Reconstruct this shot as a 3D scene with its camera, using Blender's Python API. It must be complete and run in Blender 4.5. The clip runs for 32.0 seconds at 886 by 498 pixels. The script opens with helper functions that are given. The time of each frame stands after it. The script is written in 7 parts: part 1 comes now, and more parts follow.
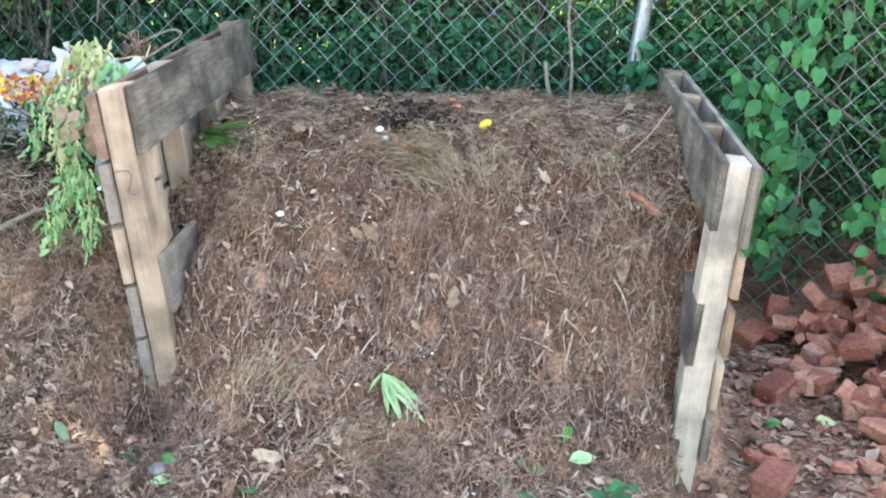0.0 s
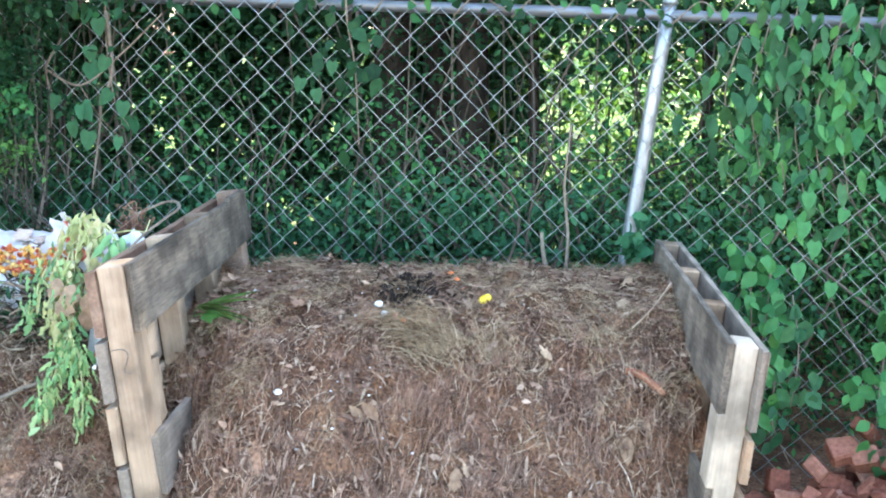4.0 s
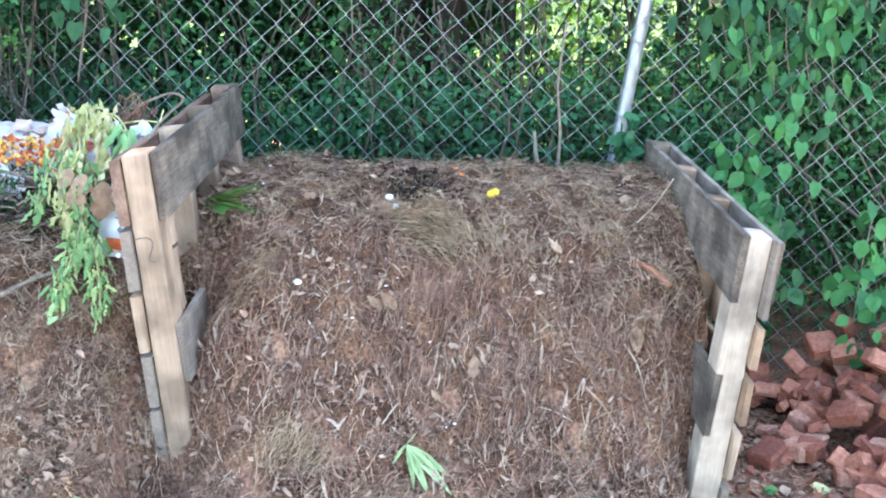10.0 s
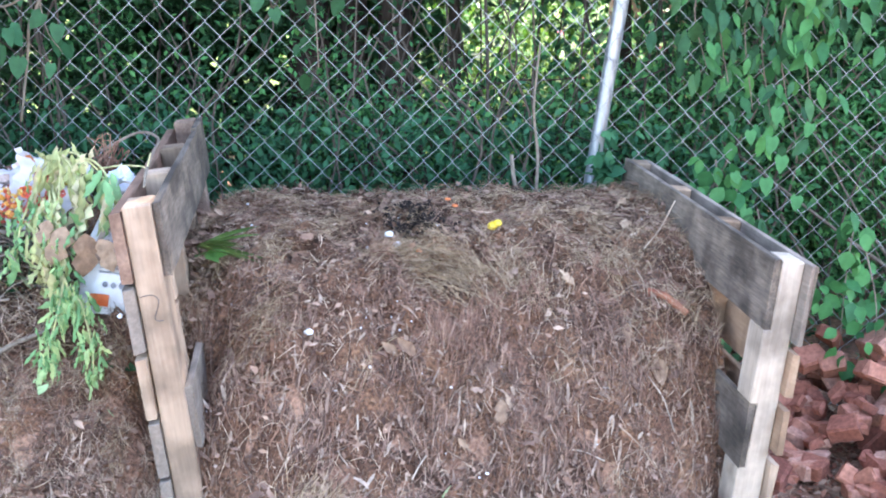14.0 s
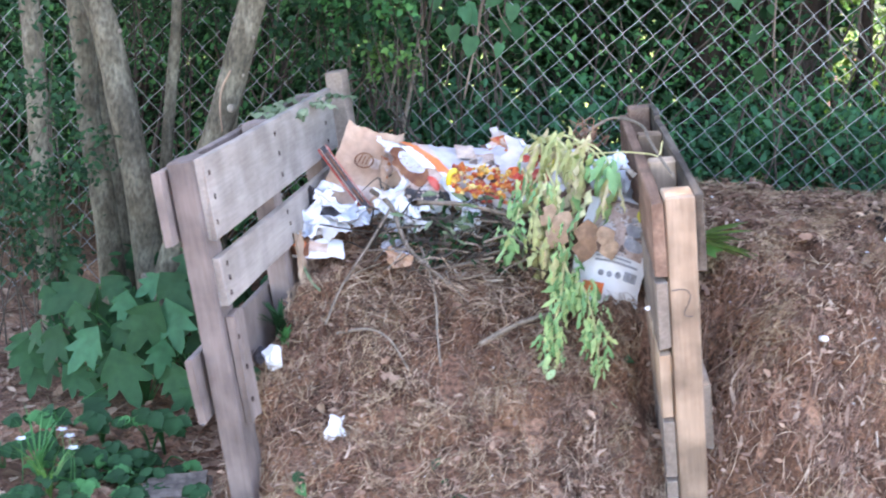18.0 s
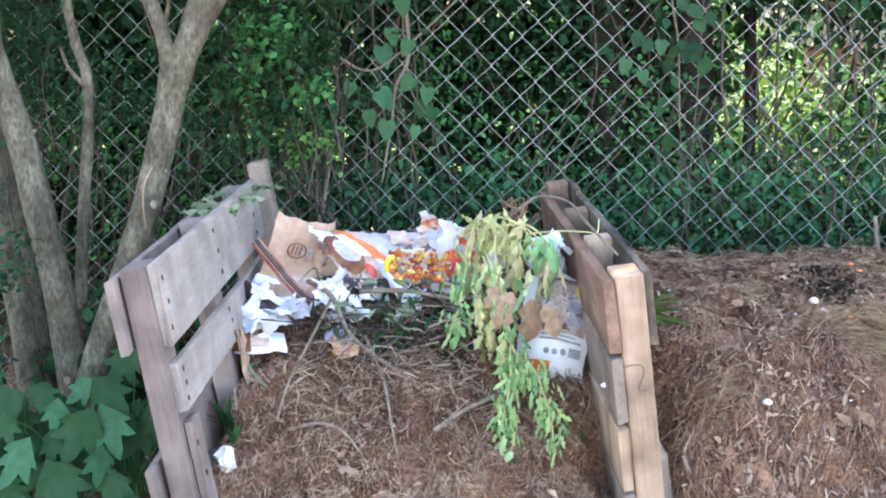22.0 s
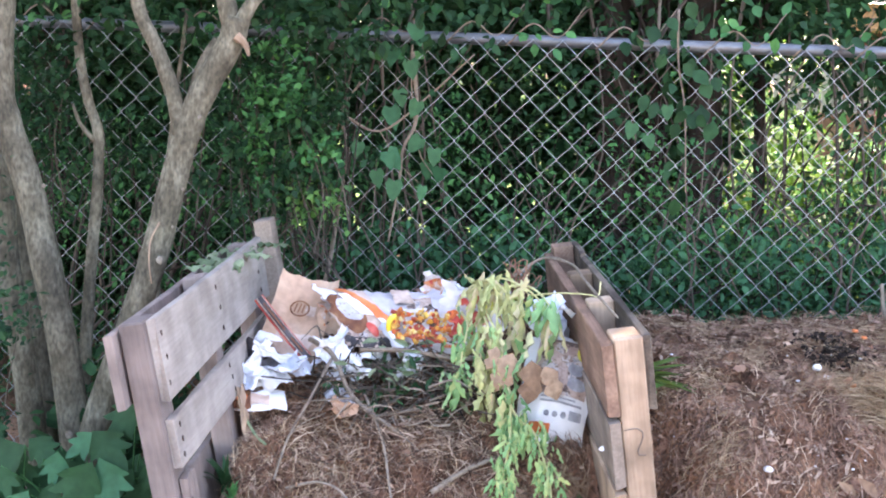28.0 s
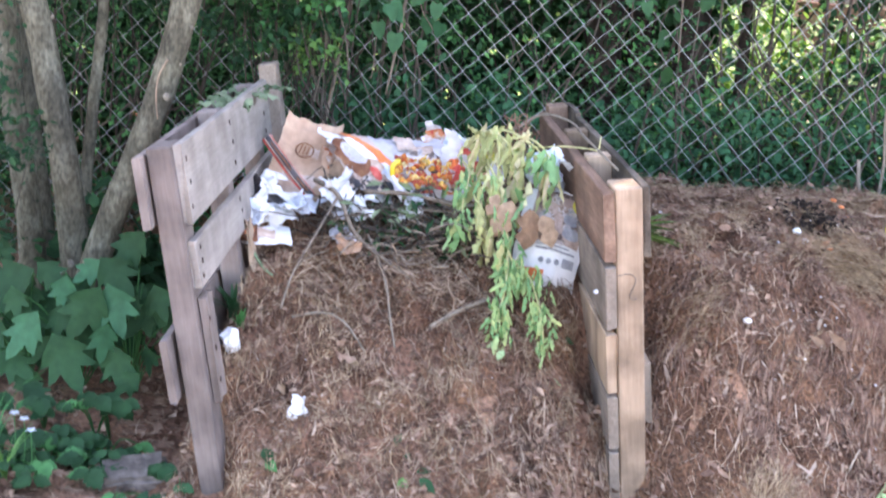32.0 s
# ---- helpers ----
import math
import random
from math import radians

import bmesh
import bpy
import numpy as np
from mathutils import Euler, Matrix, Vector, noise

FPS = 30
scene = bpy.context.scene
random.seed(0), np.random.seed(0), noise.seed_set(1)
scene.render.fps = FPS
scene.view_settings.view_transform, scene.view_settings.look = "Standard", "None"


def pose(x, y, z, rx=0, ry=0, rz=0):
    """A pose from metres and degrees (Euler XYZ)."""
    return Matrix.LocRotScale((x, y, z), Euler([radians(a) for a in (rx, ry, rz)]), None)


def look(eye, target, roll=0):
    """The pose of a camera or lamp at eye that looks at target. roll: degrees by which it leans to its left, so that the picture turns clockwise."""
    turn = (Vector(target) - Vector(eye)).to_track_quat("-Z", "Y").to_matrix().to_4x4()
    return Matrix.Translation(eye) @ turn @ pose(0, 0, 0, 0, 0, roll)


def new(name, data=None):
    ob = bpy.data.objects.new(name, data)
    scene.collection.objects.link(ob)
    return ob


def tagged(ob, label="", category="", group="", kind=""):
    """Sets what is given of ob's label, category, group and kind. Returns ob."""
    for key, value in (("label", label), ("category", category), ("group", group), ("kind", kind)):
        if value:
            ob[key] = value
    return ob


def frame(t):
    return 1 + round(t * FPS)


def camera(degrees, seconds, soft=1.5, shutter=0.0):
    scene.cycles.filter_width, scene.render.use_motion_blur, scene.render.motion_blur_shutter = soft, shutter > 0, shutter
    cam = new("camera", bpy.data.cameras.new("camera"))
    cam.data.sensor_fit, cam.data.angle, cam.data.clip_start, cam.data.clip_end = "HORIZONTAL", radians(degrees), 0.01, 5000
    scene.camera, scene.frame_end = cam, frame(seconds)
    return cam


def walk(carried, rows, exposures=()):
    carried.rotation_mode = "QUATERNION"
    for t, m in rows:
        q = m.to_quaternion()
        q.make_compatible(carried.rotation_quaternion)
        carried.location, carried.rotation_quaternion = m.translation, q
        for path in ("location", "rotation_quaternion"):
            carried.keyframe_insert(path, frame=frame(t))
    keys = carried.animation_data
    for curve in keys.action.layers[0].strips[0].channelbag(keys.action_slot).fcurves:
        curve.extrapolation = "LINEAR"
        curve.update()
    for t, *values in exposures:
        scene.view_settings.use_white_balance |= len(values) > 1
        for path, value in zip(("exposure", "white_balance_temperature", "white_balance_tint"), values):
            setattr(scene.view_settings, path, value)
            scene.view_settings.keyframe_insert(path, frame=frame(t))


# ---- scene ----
# ---- camera ----
cam = camera(40.7, 32.0, soft=2.0, shutter=0.4)
PATH = [
    (0, (0.652, -0.242, 1.442), (0.383, 1.644, 0.832), 1.8),
    (0.5, (0.667, -0.247, 1.459), (0.422, 1.643, 0.852), 2.2),
    (1, (0.617, -0.241, 1.448), (0.432, 1.667, 0.88), 3.4),
    (1.5, (0.606, -0.195, 1.471), (0.381, 1.713, 0.916), 2.6),
    (2, (0.592, -0.209, 1.462), (0.375, 1.71, 0.944), 2.8),
    (2.5, (0.584, -0.201, 1.52), (0.35, 1.741, 1.099), 2.8),
    (4.5, (0.588, -0.195, 1.5), (0.338, 1.754, 1.127), 2.2),
    (5, (0.596, -0.197, 1.49), (0.346, 1.746, 1.085), 2.1),
    (5.5, (0.602, -0.193, 1.48), (0.351, 1.743, 1.044), 2.0),
    (6, (0.604, -0.19, 1.474), (0.345, 1.742, 1.023), 1.9),
    (6.5, (0.6, -0.191, 1.472), (0.342, 1.737, 1.008), 1.8),
    (7, (0.601, -0.19, 1.468), (0.342, 1.738, 1.002), 1.2),
    (7.5, (0.605, -0.191, 1.464), (0.343, 1.736, 1.0), 1.6),
    (8, (0.601, -0.187, 1.465), (0.341, 1.737, 0.985), 1.5),
    (8.5, (0.594, -0.195, 1.454), (0.345, 1.72, 0.934), 2.4),
    (9, (0.54, -0.213, 1.462), (0.321, 1.706, 0.944), 2.6),
    (9.5, (0.474, -0.242, 1.463), (0.299, 1.683, 0.948), 2.3),
    (10, (0.358, -0.268, 1.457), (0.25, 1.663, 0.947), 3.6),
    (10.5, (0.32, -0.233, 1.47), (0.239, 1.702, 0.972), 4.5),
    (11, (0.191, -0.09, 1.438), (0.191, 1.846, 0.936), 1.3),
    (11.5, (0.109, -0.013, 1.44), (0.155, 1.922, 0.935), 2.0),
    (12, (0.085, -0.047, 1.457), (0.149, 1.888, 0.957), 1.7),
    (12.5, (0.067, -0.07, 1.468), (0.138, 1.868, 0.979), 1.7),
    (13, (0.048, -0.094, 1.469), (0.136, 1.844, 0.986), 1.9),
    (13.5, (0.032, -0.103, 1.473), (0.126, 1.837, 0.996), 2.2),
    (15.5, (0.011, -0.115, 1.465), (0.114, 1.809, 0.928), 2.6),
    (16, (-0.013, -0.088, 1.453), (0.109, 1.837, 0.925), 3.7),
    (16.5, (-0.099, -0.128, 1.429), (-0.07, 1.804, 0.913), 2.6),
    (17, (-0.27, -0.184, 1.421), (-0.429, 1.743, 0.909), 2.3),
    (17.5, (-0.446, -0.129, 1.443), (-0.715, 1.785, 0.929), 4.1),
    (18, (-0.598, -0.052, 1.442), (-0.888, 1.854, 0.911), 3.3),
    (18.5, (-0.727, -0.127, 1.432), (-0.883, 1.78, 0.851), 2.9),
    (19, (-0.818, -0.136, 1.421), (-0.885, 1.771, 0.821), 5.2),
    (19.5, (-0.77, -0.081, 1.415), (-0.882, 1.823, 0.811), 1.7),
    (20, (-0.761, -0.074, 1.41), (-0.882, 1.829, 0.807), 2.1),
    (20.5, (-0.757, -0.072, 1.43), (-0.865, 1.834, 0.837), 1.9),
    (21, (-0.766, -0.075, 1.461), (-0.845, 1.857, 0.948), 2.1),
    (21.5, (-0.775, -0.071, 1.487), (-0.856, 1.88, 1.057), 1.7),
    (22, (-0.772, -0.074, 1.486), (-0.852, 1.881, 1.07), 1.5),
    (22.5, (-0.784, -0.079, 1.49), (-0.855, 1.877, 1.08), 2.2),
    (23, (-0.844, -0.164, 1.492), (-0.844, 1.804, 1.139), 7.9),
    (23.5, (-0.857, -0.242, 1.524), (-0.831, 1.731, 1.197), 11.1),
    (24, (-0.853, -0.261, 1.537), (-0.802, 1.724, 1.296), 11.1),
    (24.5, (-0.844, -0.223, 1.531), (-0.804, 1.761, 1.277), 7.4),
    (25, (-0.809, -0.144, 1.512), (-0.822, 1.836, 1.234), 3.9),
    (25.5, (-0.75, -0.086, 1.507), (-0.791, 1.894, 1.225), 2.5),
    (27.5, (-0.735, -0.069, 1.492), (-0.834, 1.903, 1.175), 2.5),
    (28, (-0.74, -0.079, 1.487), (-0.85, 1.893, 1.17), 2.3),
    (28.5, (-0.737, -0.085, 1.494), (-0.854, 1.886, 1.173), 2.3),
    (29, (-0.731, -0.098, 1.49), (-0.847, 1.873, 1.169), 2.9),
    (29.5, (-0.738, -0.099, 1.49), (-0.852, 1.867, 1.14), 2.6),
    (30, (-0.737, -0.094, 1.482), (-0.85, 1.872, 1.13), 2.9),
    (30.5, (-0.736, -0.094, 1.481), (-0.854, 1.87, 1.123), 2.7),
    (31, (-0.742, -0.103, 1.474), (-0.848, 1.856, 1.087), 4.1),
    (31.5, (-0.785, -0.145, 1.46), (-0.869, 1.807, 1.03), 4.4),
    (32, (-0.842, -0.21, 1.433), (-0.865, 1.723, 0.918), 5.8),
]
EXPOSURES = [(0, 3.35, 7350, 4), (2, 3.37, 7150, 5), (5, 3.48, 6950, 3), (6, 3.48, 7000, 5), (7, 3.48, 7000, 9), (9, 3.50, 6950, 7), (12, 3.50, 6750, 10), (13.5, 3.48, 6800, 15), (16, 3.48, 6700, 12), (17, 3.48, 6750, 10),
             (18, 3.34, 7250, 20), (19, 3.30, 7250, 23), (20, 3.28, 7300, 15), (21, 3.28, 7250, 13), (23, 3.35, 7400, 16), (25, 3.37, 7300, 14), (28, 3.32, 7500, 22), (30, 3.30, 7500, 22), (31, 3.30, 7500, 22), (32, 3.30, 7500, 22)]
walk(cam, [(t, look(eye, target, roll)) for t, eye, target, roll in PATH], EXPOSURES)

# ---- world, sun and exposure ----
world = bpy.data.worlds.new("world")
scene.world = world
world.use_nodes = True
wn = world.node_tree.nodes
sky = wn.new("ShaderNodeTexSky")
sky.sky_type, sky.sun_disc = "NISHITA", False
sky.sun_elevation, sky.sun_rotation = radians(58), radians(25)
wn["Background"].inputs[1].default_value = 0.15
world.node_tree.links.new(sky.outputs[0], wn["Background"].inputs[0])
sun = new("sun", bpy.data.lights.new("sun", "SUN"))
sun.data.energy, sun.data.angle, sun.data.color = 2.0, radians(0.6), (1.0, 0.95, 0.86)
SUN_FROM = Vector((math.sin(radians(25)) * math.cos(radians(58)), math.cos(radians(25)) * math.cos(radians(58)), math.sin(radians(58))))
sun.matrix_world = look(SUN_FROM * 30, (0, 0, 0))

rng = np.random.default_rng(7)


# ---- materials ----
def mat(name, cols, scale=8.0, fine=60.0, rough=0.85, bump=0.3, stretch=(1, 1, 1), vary="", amount=0.5, metal=0.0, through_light=0.0, spec=0.3, contrast=0.35, dist=0.01, stain=0.0):
    """Two scales of noise over a colour ramp; vary: 'object' or 'island' shifts the ramp piece by piece."""
    m = bpy.data.materials.new(name)
    m.use_nodes = True
    nt = m.node_tree
    n, l = nt.nodes, nt.links
    bs = n["Principled BSDF"]
    tc, mp = n.new("ShaderNodeTexCoord"), n.new("ShaderNodeMapping")
    mp.inputs["Scale"].default_value = stretch
    l.new(tc.outputs["Object"], mp.inputs[0])
    big, small = n.new("ShaderNodeTexNoise"), n.new("ShaderNodeTexNoise")
    big.inputs["Scale"].default_value, big.inputs["Detail"].default_value = scale, 4
    small.inputs["Scale"].default_value, small.inputs["Detail"].default_value = fine, 5
    l.new(mp.outputs[0], big.inputs[0])
    l.new(mp.outputs[0], small.inputs[0])
    fac = big.outputs[0]
    if vary:
        src = n.new("ShaderNodeObjectInfo") if vary == "object" else n.new("ShaderNodeNewGeometry")
        out = src.outputs["Random"] if vary == "object" else src.outputs["Random Per Island"]
        if vary == "object":
            shift = n.new("ShaderNodeVectorMath")
            shift.operation = "SCALE"
            shift.inputs[0].default_value = (37.0, 21.0, 53.0)
            l.new(out, shift.inputs["Scale"])
            l.new(shift.outputs[0], mp.inputs["Location"])
        mx = n.new("ShaderNodeMix")
        mx.inputs[0].default_value = amount
        l.new(fac, mx.inputs[2])
        l.new(out, mx.inputs[3])
        fac = mx.outputs[0]
    ramp = n.new("ShaderNodeValToRGB")
    e = ramp.color_ramp.elements
    lo, hi = (0.3, 0.7) if not vary else (0.3 * (1 - amount) + 0.03, 1 - 0.3 * (1 - amount) - 0.03)
    while len(e) < len(cols):
        e.new(0.5)
    for i, c in enumerate(cols):
        e[i].position, e[i].color = lo + (hi - lo) * i / max(1, len(cols) - 1), (*c, 1)
    l.new(fac, ramp.inputs[0])
    grain = n.new("ShaderNodeMapRange")
    grain.inputs[1].default_value, grain.inputs[2].default_value = 0.3, 0.7
    grain.inputs[3].default_value, grain.inputs[4].default_value = 1 - contrast, 1 + contrast * 0.6
    l.new(small.outputs[0], grain.inputs[0])
    mul = n.new("ShaderNodeVectorMath")
    mul.operation = "SCALE"
    l.new(ramp.outputs[0], mul.inputs[0])
    l.new(grain.outputs[0], mul.inputs["Scale"])
    if stain:
        # broad weather stains, not along the grain
        mp2, blot, soft, wet = n.new("ShaderNodeMapping"), n.new("ShaderNodeTexNoise"), n.new("ShaderNodeMapRange"), n.new("ShaderNodeVectorMath")
        if vary == "object":
            l.new(shift.outputs[0], mp2.inputs["Location"])
        blot.inputs["Scale"].default_value, blot.inputs["Detail"].default_value = 9.0, 5
        soft.inputs[1].default_value, soft.inputs[2].default_value = 0.36, 0.6
        soft.inputs[3].default_value, soft.inputs[4].default_value = 1 - stain, 1 + stain * 0.25
        wet.operation = "SCALE"
        l.new(tc.outputs["Object"], mp2.inputs[0])
        l.new(mp2.outputs[0], blot.inputs[0])
        l.new(blot.outputs[0], soft.inputs[0])
        l.new(mul.outputs[0], wet.inputs[0])
        l.new(soft.outputs[0], wet.inputs["Scale"])
        mul = wet
    l.new(mul.outputs[0], bs.inputs["Base Color"])
    bs.inputs["Roughness"].default_value, bs.inputs["Metallic"].default_value = rough, metal
    bs.inputs["Specular IOR Level"].default_value = spec
    if bump:
        bp = n.new("ShaderNodeBump")
        bp.inputs["Strength"].default_value, bp.inputs["Distance"].default_value = bump, dist
        l.new(small.outputs[0], bp.inputs["Height"])
        l.new(bp.outputs[0], bs.inputs["Normal"])
    if through_light:
        tr, ms = n.new("ShaderNodeBsdfTranslucent"), n.new("ShaderNodeMixShader")
        ms.inputs[0].default_value = through_light
        l.new(mul.outputs[0], tr.inputs[0])
        l.new(bs.outputs[0], ms.inputs[1])
        l.new(tr.outputs[0], ms.inputs[2])
        l.new(ms.outputs[0], n["Material Output"].inputs[0])
    return m


M = {}
M["soil"] = mat("soil", [(0.111, 0.0539, 0.0333), (0.243, 0.125, 0.0786), (0.405, 0.219, 0.135)], 5, 90, 0.95, 0.8, contrast=0.6, dist=0.02)
M["compost"] = mat("compost", [(0.0832, 0.0392, 0.0228), (0.176, 0.0871, 0.0508), (0.315, 0.166, 0.0951)], 7, 120, 0.95, 0.9, contrast=0.65, dist=0.02)
M["straw"] = mat("straw", [(0.0512, 0.03, 0.0204), (0.139, 0.084, 0.0563), (0.267, 0.172, 0.115), (0.416, 0.285, 0.194), (0.598, 0.44, 0.31)], 4, 60, 0.8, 0.0, vary="island", amount=0.95)
M["needles"] = mat("needles", [(0.123, 0.058, 0.0371), (0.247, 0.125, 0.0803), (0.38, 0.225, 0.144)], 4, 60, 0.75, 0.0, vary="island", amount=0.7)
M["litter"] = mat("litter", [(0.106, 0.0569, 0.0373), (0.212, 0.12, 0.0783), (0.33, 0.202, 0.137), (0.476, 0.329, 0.235)], 6, 50, 0.8, 0.3, vary="island", amount=0.8)
M["crumbs"] = mat("crumbs", [(0.2, 0.14, 0.1), (0.4, 0.34, 0.3), (0.7, 0.68, 0.65)], 6, 50, 0.8, 0.2, vary="island", amount=0.8)
M["wood_grey"] = mat("wood_grey", [(0.197, 0.156, 0.122), (0.277, 0.217, 0.171), (0.35, 0.285, 0.229)], 3, 26, 0.85, 0.3, (6, 0.5, 6), "object", 0.35, dist=0.004, contrast=0.2, stain=0.4)
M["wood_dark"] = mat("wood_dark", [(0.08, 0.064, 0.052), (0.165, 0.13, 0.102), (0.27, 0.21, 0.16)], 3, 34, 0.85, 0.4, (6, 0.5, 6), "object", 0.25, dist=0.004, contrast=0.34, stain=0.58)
M["wood_pale"] = mat("wood_pale", [(0.26, 0.168, 0.11), (0.4, 0.28, 0.192), (0.51, 0.378, 0.275)], 2.2, 30, 0.8, 0.3, (5, 5, 0.4), "object", 0.25, dist=0.004, contrast=0.13, stain=0.42)
M["wood_white"] = mat("wood_white", [(0.352, 0.268, 0.197), (0.465, 0.37, 0.285), (0.58, 0.475, 0.375)], 2.2, 30, 0.8, 0.3, (5, 5, 0.4), "object", 0.2, dist=0.004, contrast=0.12, stain=0.45)
M["wood_tan"] = mat("wood_tan", [(0.2, 0.115, 0.07), (0.32, 0.2, 0.125), (0.43, 0.29, 0.195)], 2.2, 30, 0.8, 0.3, (5, 0.5, 5), "object", 0.25, dist=0.004, contrast=0.13, stain=0.42)
M["wood_red"] = mat("wood_red", [(0.15, 0.082, 0.056), (0.28, 0.17, 0.118), (0.39, 0.265, 0.195)], 3, 24, 0.8, 0.3, (6, 0.6, 6), "object", 0.3, dist=0.004, contrast=0.2, stain=0.35)
M["wood_silver"] = mat("wood_silver", [(0.259, 0.223, 0.193), (0.34, 0.296, 0.261), (0.414, 0.368, 0.328)], 2.5, 26, 0.85, 0.2, (6, 0.5, 6), "object", 0.25, dist=0.004, contrast=0.12, stain=0.28)
M["wood_plum"] = mat("wood_plum", [(0.153, 0.121, 0.108), (0.209, 0.166, 0.148), (0.277, 0.222, 0.194)], 2.5, 24, 0.85, 0.25, (6, 6, 0.5), "object", 0.3, dist=0.004, contrast=0.16, stain=0.34)
M["nail"] = mat("nail", [(0.03, 0.02, 0.016), (0.08, 0.05, 0.04)], 40, 200, 0.7, 0.1)
M["ink"] = mat("ink", [(0.1, 0.08, 0.07), (0.18, 0.15, 0.13)], 60, 300, 0.8, 0.0)
M["galv"] = mat("galv", [(0.221, 0.236, 0.251), (0.31, 0.332, 0.347), (0.407, 0.42, 0.443)], 30, 160, 0.45, 0.15, metal=0.75, spec=0.5, contrast=0.2)
M["rail"] = mat("rail", [(0.128, 0.14, 0.152), (0.192, 0.208, 0.224), (0.272, 0.288, 0.312)], 9, 60, 0.5, 0.1, (0.3, 1, 1), metal=0.6, spec=0.4, contrast=0.25)
M["pipe"] = mat("pipe", [(0.25, 0.274, 0.299), (0.343, 0.374, 0.412), (0.437, 0.462, 0.486)], 9, 60, 0.42, 0.1, (1, 1, 0.3), metal=0.7, spec=0.5, contrast=0.25)
M["brick"] = mat("brick", [(0.18, 0.06, 0.042), (0.3, 0.108, 0.07), (0.41, 0.175, 0.118), (0.5, 0.28, 0.205)], 9, 80, 0.9, 0.5, vary="object", amount=0.6, dist=0.004)
M["brick_dust"] = mat("brick_dust", [(0.18, 0.068, 0.0425), (0.315, 0.119, 0.0765), (0.432, 0.212, 0.145)], 9, 80, 0.95, 0.4, vary="island", amount=0.7)
M["bark"] = mat("bark", [(0.092, 0.081, 0.056), (0.15, 0.135, 0.095), (0.245, 0.228, 0.17)], 26, 110, 0.9, 0.6, (1, 1, 0.5), "object", 0.12, dist=0.006, contrast=0.5, stain=0.38)
M["bark_pale"] = mat("bark_pale", [(0.208, 0.176, 0.136), (0.304, 0.272, 0.216)], 30, 90, 0.9, 0.3)
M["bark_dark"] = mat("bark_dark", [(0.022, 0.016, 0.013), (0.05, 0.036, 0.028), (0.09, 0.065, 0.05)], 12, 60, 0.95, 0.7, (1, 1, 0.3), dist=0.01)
M["twig"] = mat("twig", [(0.09, 0.07, 0.054), (0.2, 0.158, 0.12), (0.36, 0.29, 0.225)], 8, 60, 0.85, 0.2, vary="island", amount=0.7)
# twig tones more than halved, so the shade sits in the stem colour
M["stem_shaded"] = mat("stem_shaded", [(0.03, 0.025, 0.02), (0.075, 0.06, 0.047), (0.16, 0.135, 0.105)], 8, 60, 0.85, 0.2, vary="island", amount=0.7)
M["straw_mat"] = mat("straw_mat", [(0.126, 0.076, 0.043), (0.247, 0.158, 0.09), (0.378, 0.257, 0.152), (0.504, 0.365, 0.23)], 4, 60, 0.8, 0.0, vary="island", amount=0.8)
M["straw_dark"] = mat("straw_dark", [(0.0679, 0.037, 0.0257), (0.142, 0.078, 0.0534), (0.24, 0.138, 0.095), (0.355, 0.216, 0.15)], 4, 60, 0.8, 0.0, vary="island", amount=0.8)
M["strips"] = mat("strips", [(0.11, 0.0623, 0.0434), (0.209, 0.124, 0.0866), (0.319, 0.213, 0.151), (0.462, 0.349, 0.263)], 6, 60, 0.8, 0.3, vary="island", amount=0.8)
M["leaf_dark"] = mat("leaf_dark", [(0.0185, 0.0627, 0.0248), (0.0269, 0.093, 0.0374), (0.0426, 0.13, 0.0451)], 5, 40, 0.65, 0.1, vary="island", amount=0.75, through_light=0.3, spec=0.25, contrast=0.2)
M["leaf_mid"] = mat("leaf_mid", [(0.0293, 0.121, 0.0391), (0.0527, 0.207, 0.0667), (0.0935, 0.285, 0.0778)], 5, 40, 0.55, 0.1, vary="island", amount=0.75, through_light=0.3, spec=0.3, contrast=0.2)
M["leaf_weed"] = mat("leaf_weed", [(0.0092, 0.0395, 0.0153), (0.0183, 0.0705, 0.0275), (0.0353, 0.106, 0.0367)], 5, 40, 0.62, 0.1, vary="island", amount=0.75, through_light=0.3, spec=0.25, contrast=0.2)
M["newsprint"] = mat("newsprint", [(0.4, 0.375, 0.385), (0.5, 0.465, 0.475), (0.58, 0.54, 0.54)], 14, 60, 0.75, 0.05, contrast=0.1)
M["leaf_blue"] = mat("leaf_blue", [(0.0216, 0.0986, 0.0469), (0.0381, 0.144, 0.0684), (0.065, 0.196, 0.0855)], 5, 40, 0.62, 0.1, vary="island", amount=0.75, through_light=0.25, spec=0.25, contrast=0.2)
M["leaf_lime"] = mat("leaf_lime", [(0.25, 0.374, 0.168), (0.375, 0.506, 0.238), (0.525, 0.605, 0.35)], 5, 40, 0.55, 0.3, vary="object", amount=0.3, through_light=0.3, contrast=0.2)
M["coffee"] = mat("coffee", [(0.012, 0.008, 0.007), (0.025, 0.016, 0.013), (0.045, 0.03, 0.024)], 30, 120, 0.9, 0.3)
M["leaf_weed_dull"] = mat("leaf_weed_dull", [(0.07, 0.12, 0.03), (0.12, 0.19, 0.05), (0.19, 0.27, 0.08)], 5, 40, 0.5, 0.2, vary="object", amount=0.3, through_light=0.3, contrast=0.2)
M["leaf_sage"] = mat("leaf_sage", [(0.13, 0.19, 0.1), (0.2, 0.27, 0.15), (0.3, 0.36, 0.22)], 5, 40, 0.6, 0.3, vary="island", amount=0.7, through_light=0.25, contrast=0.2)
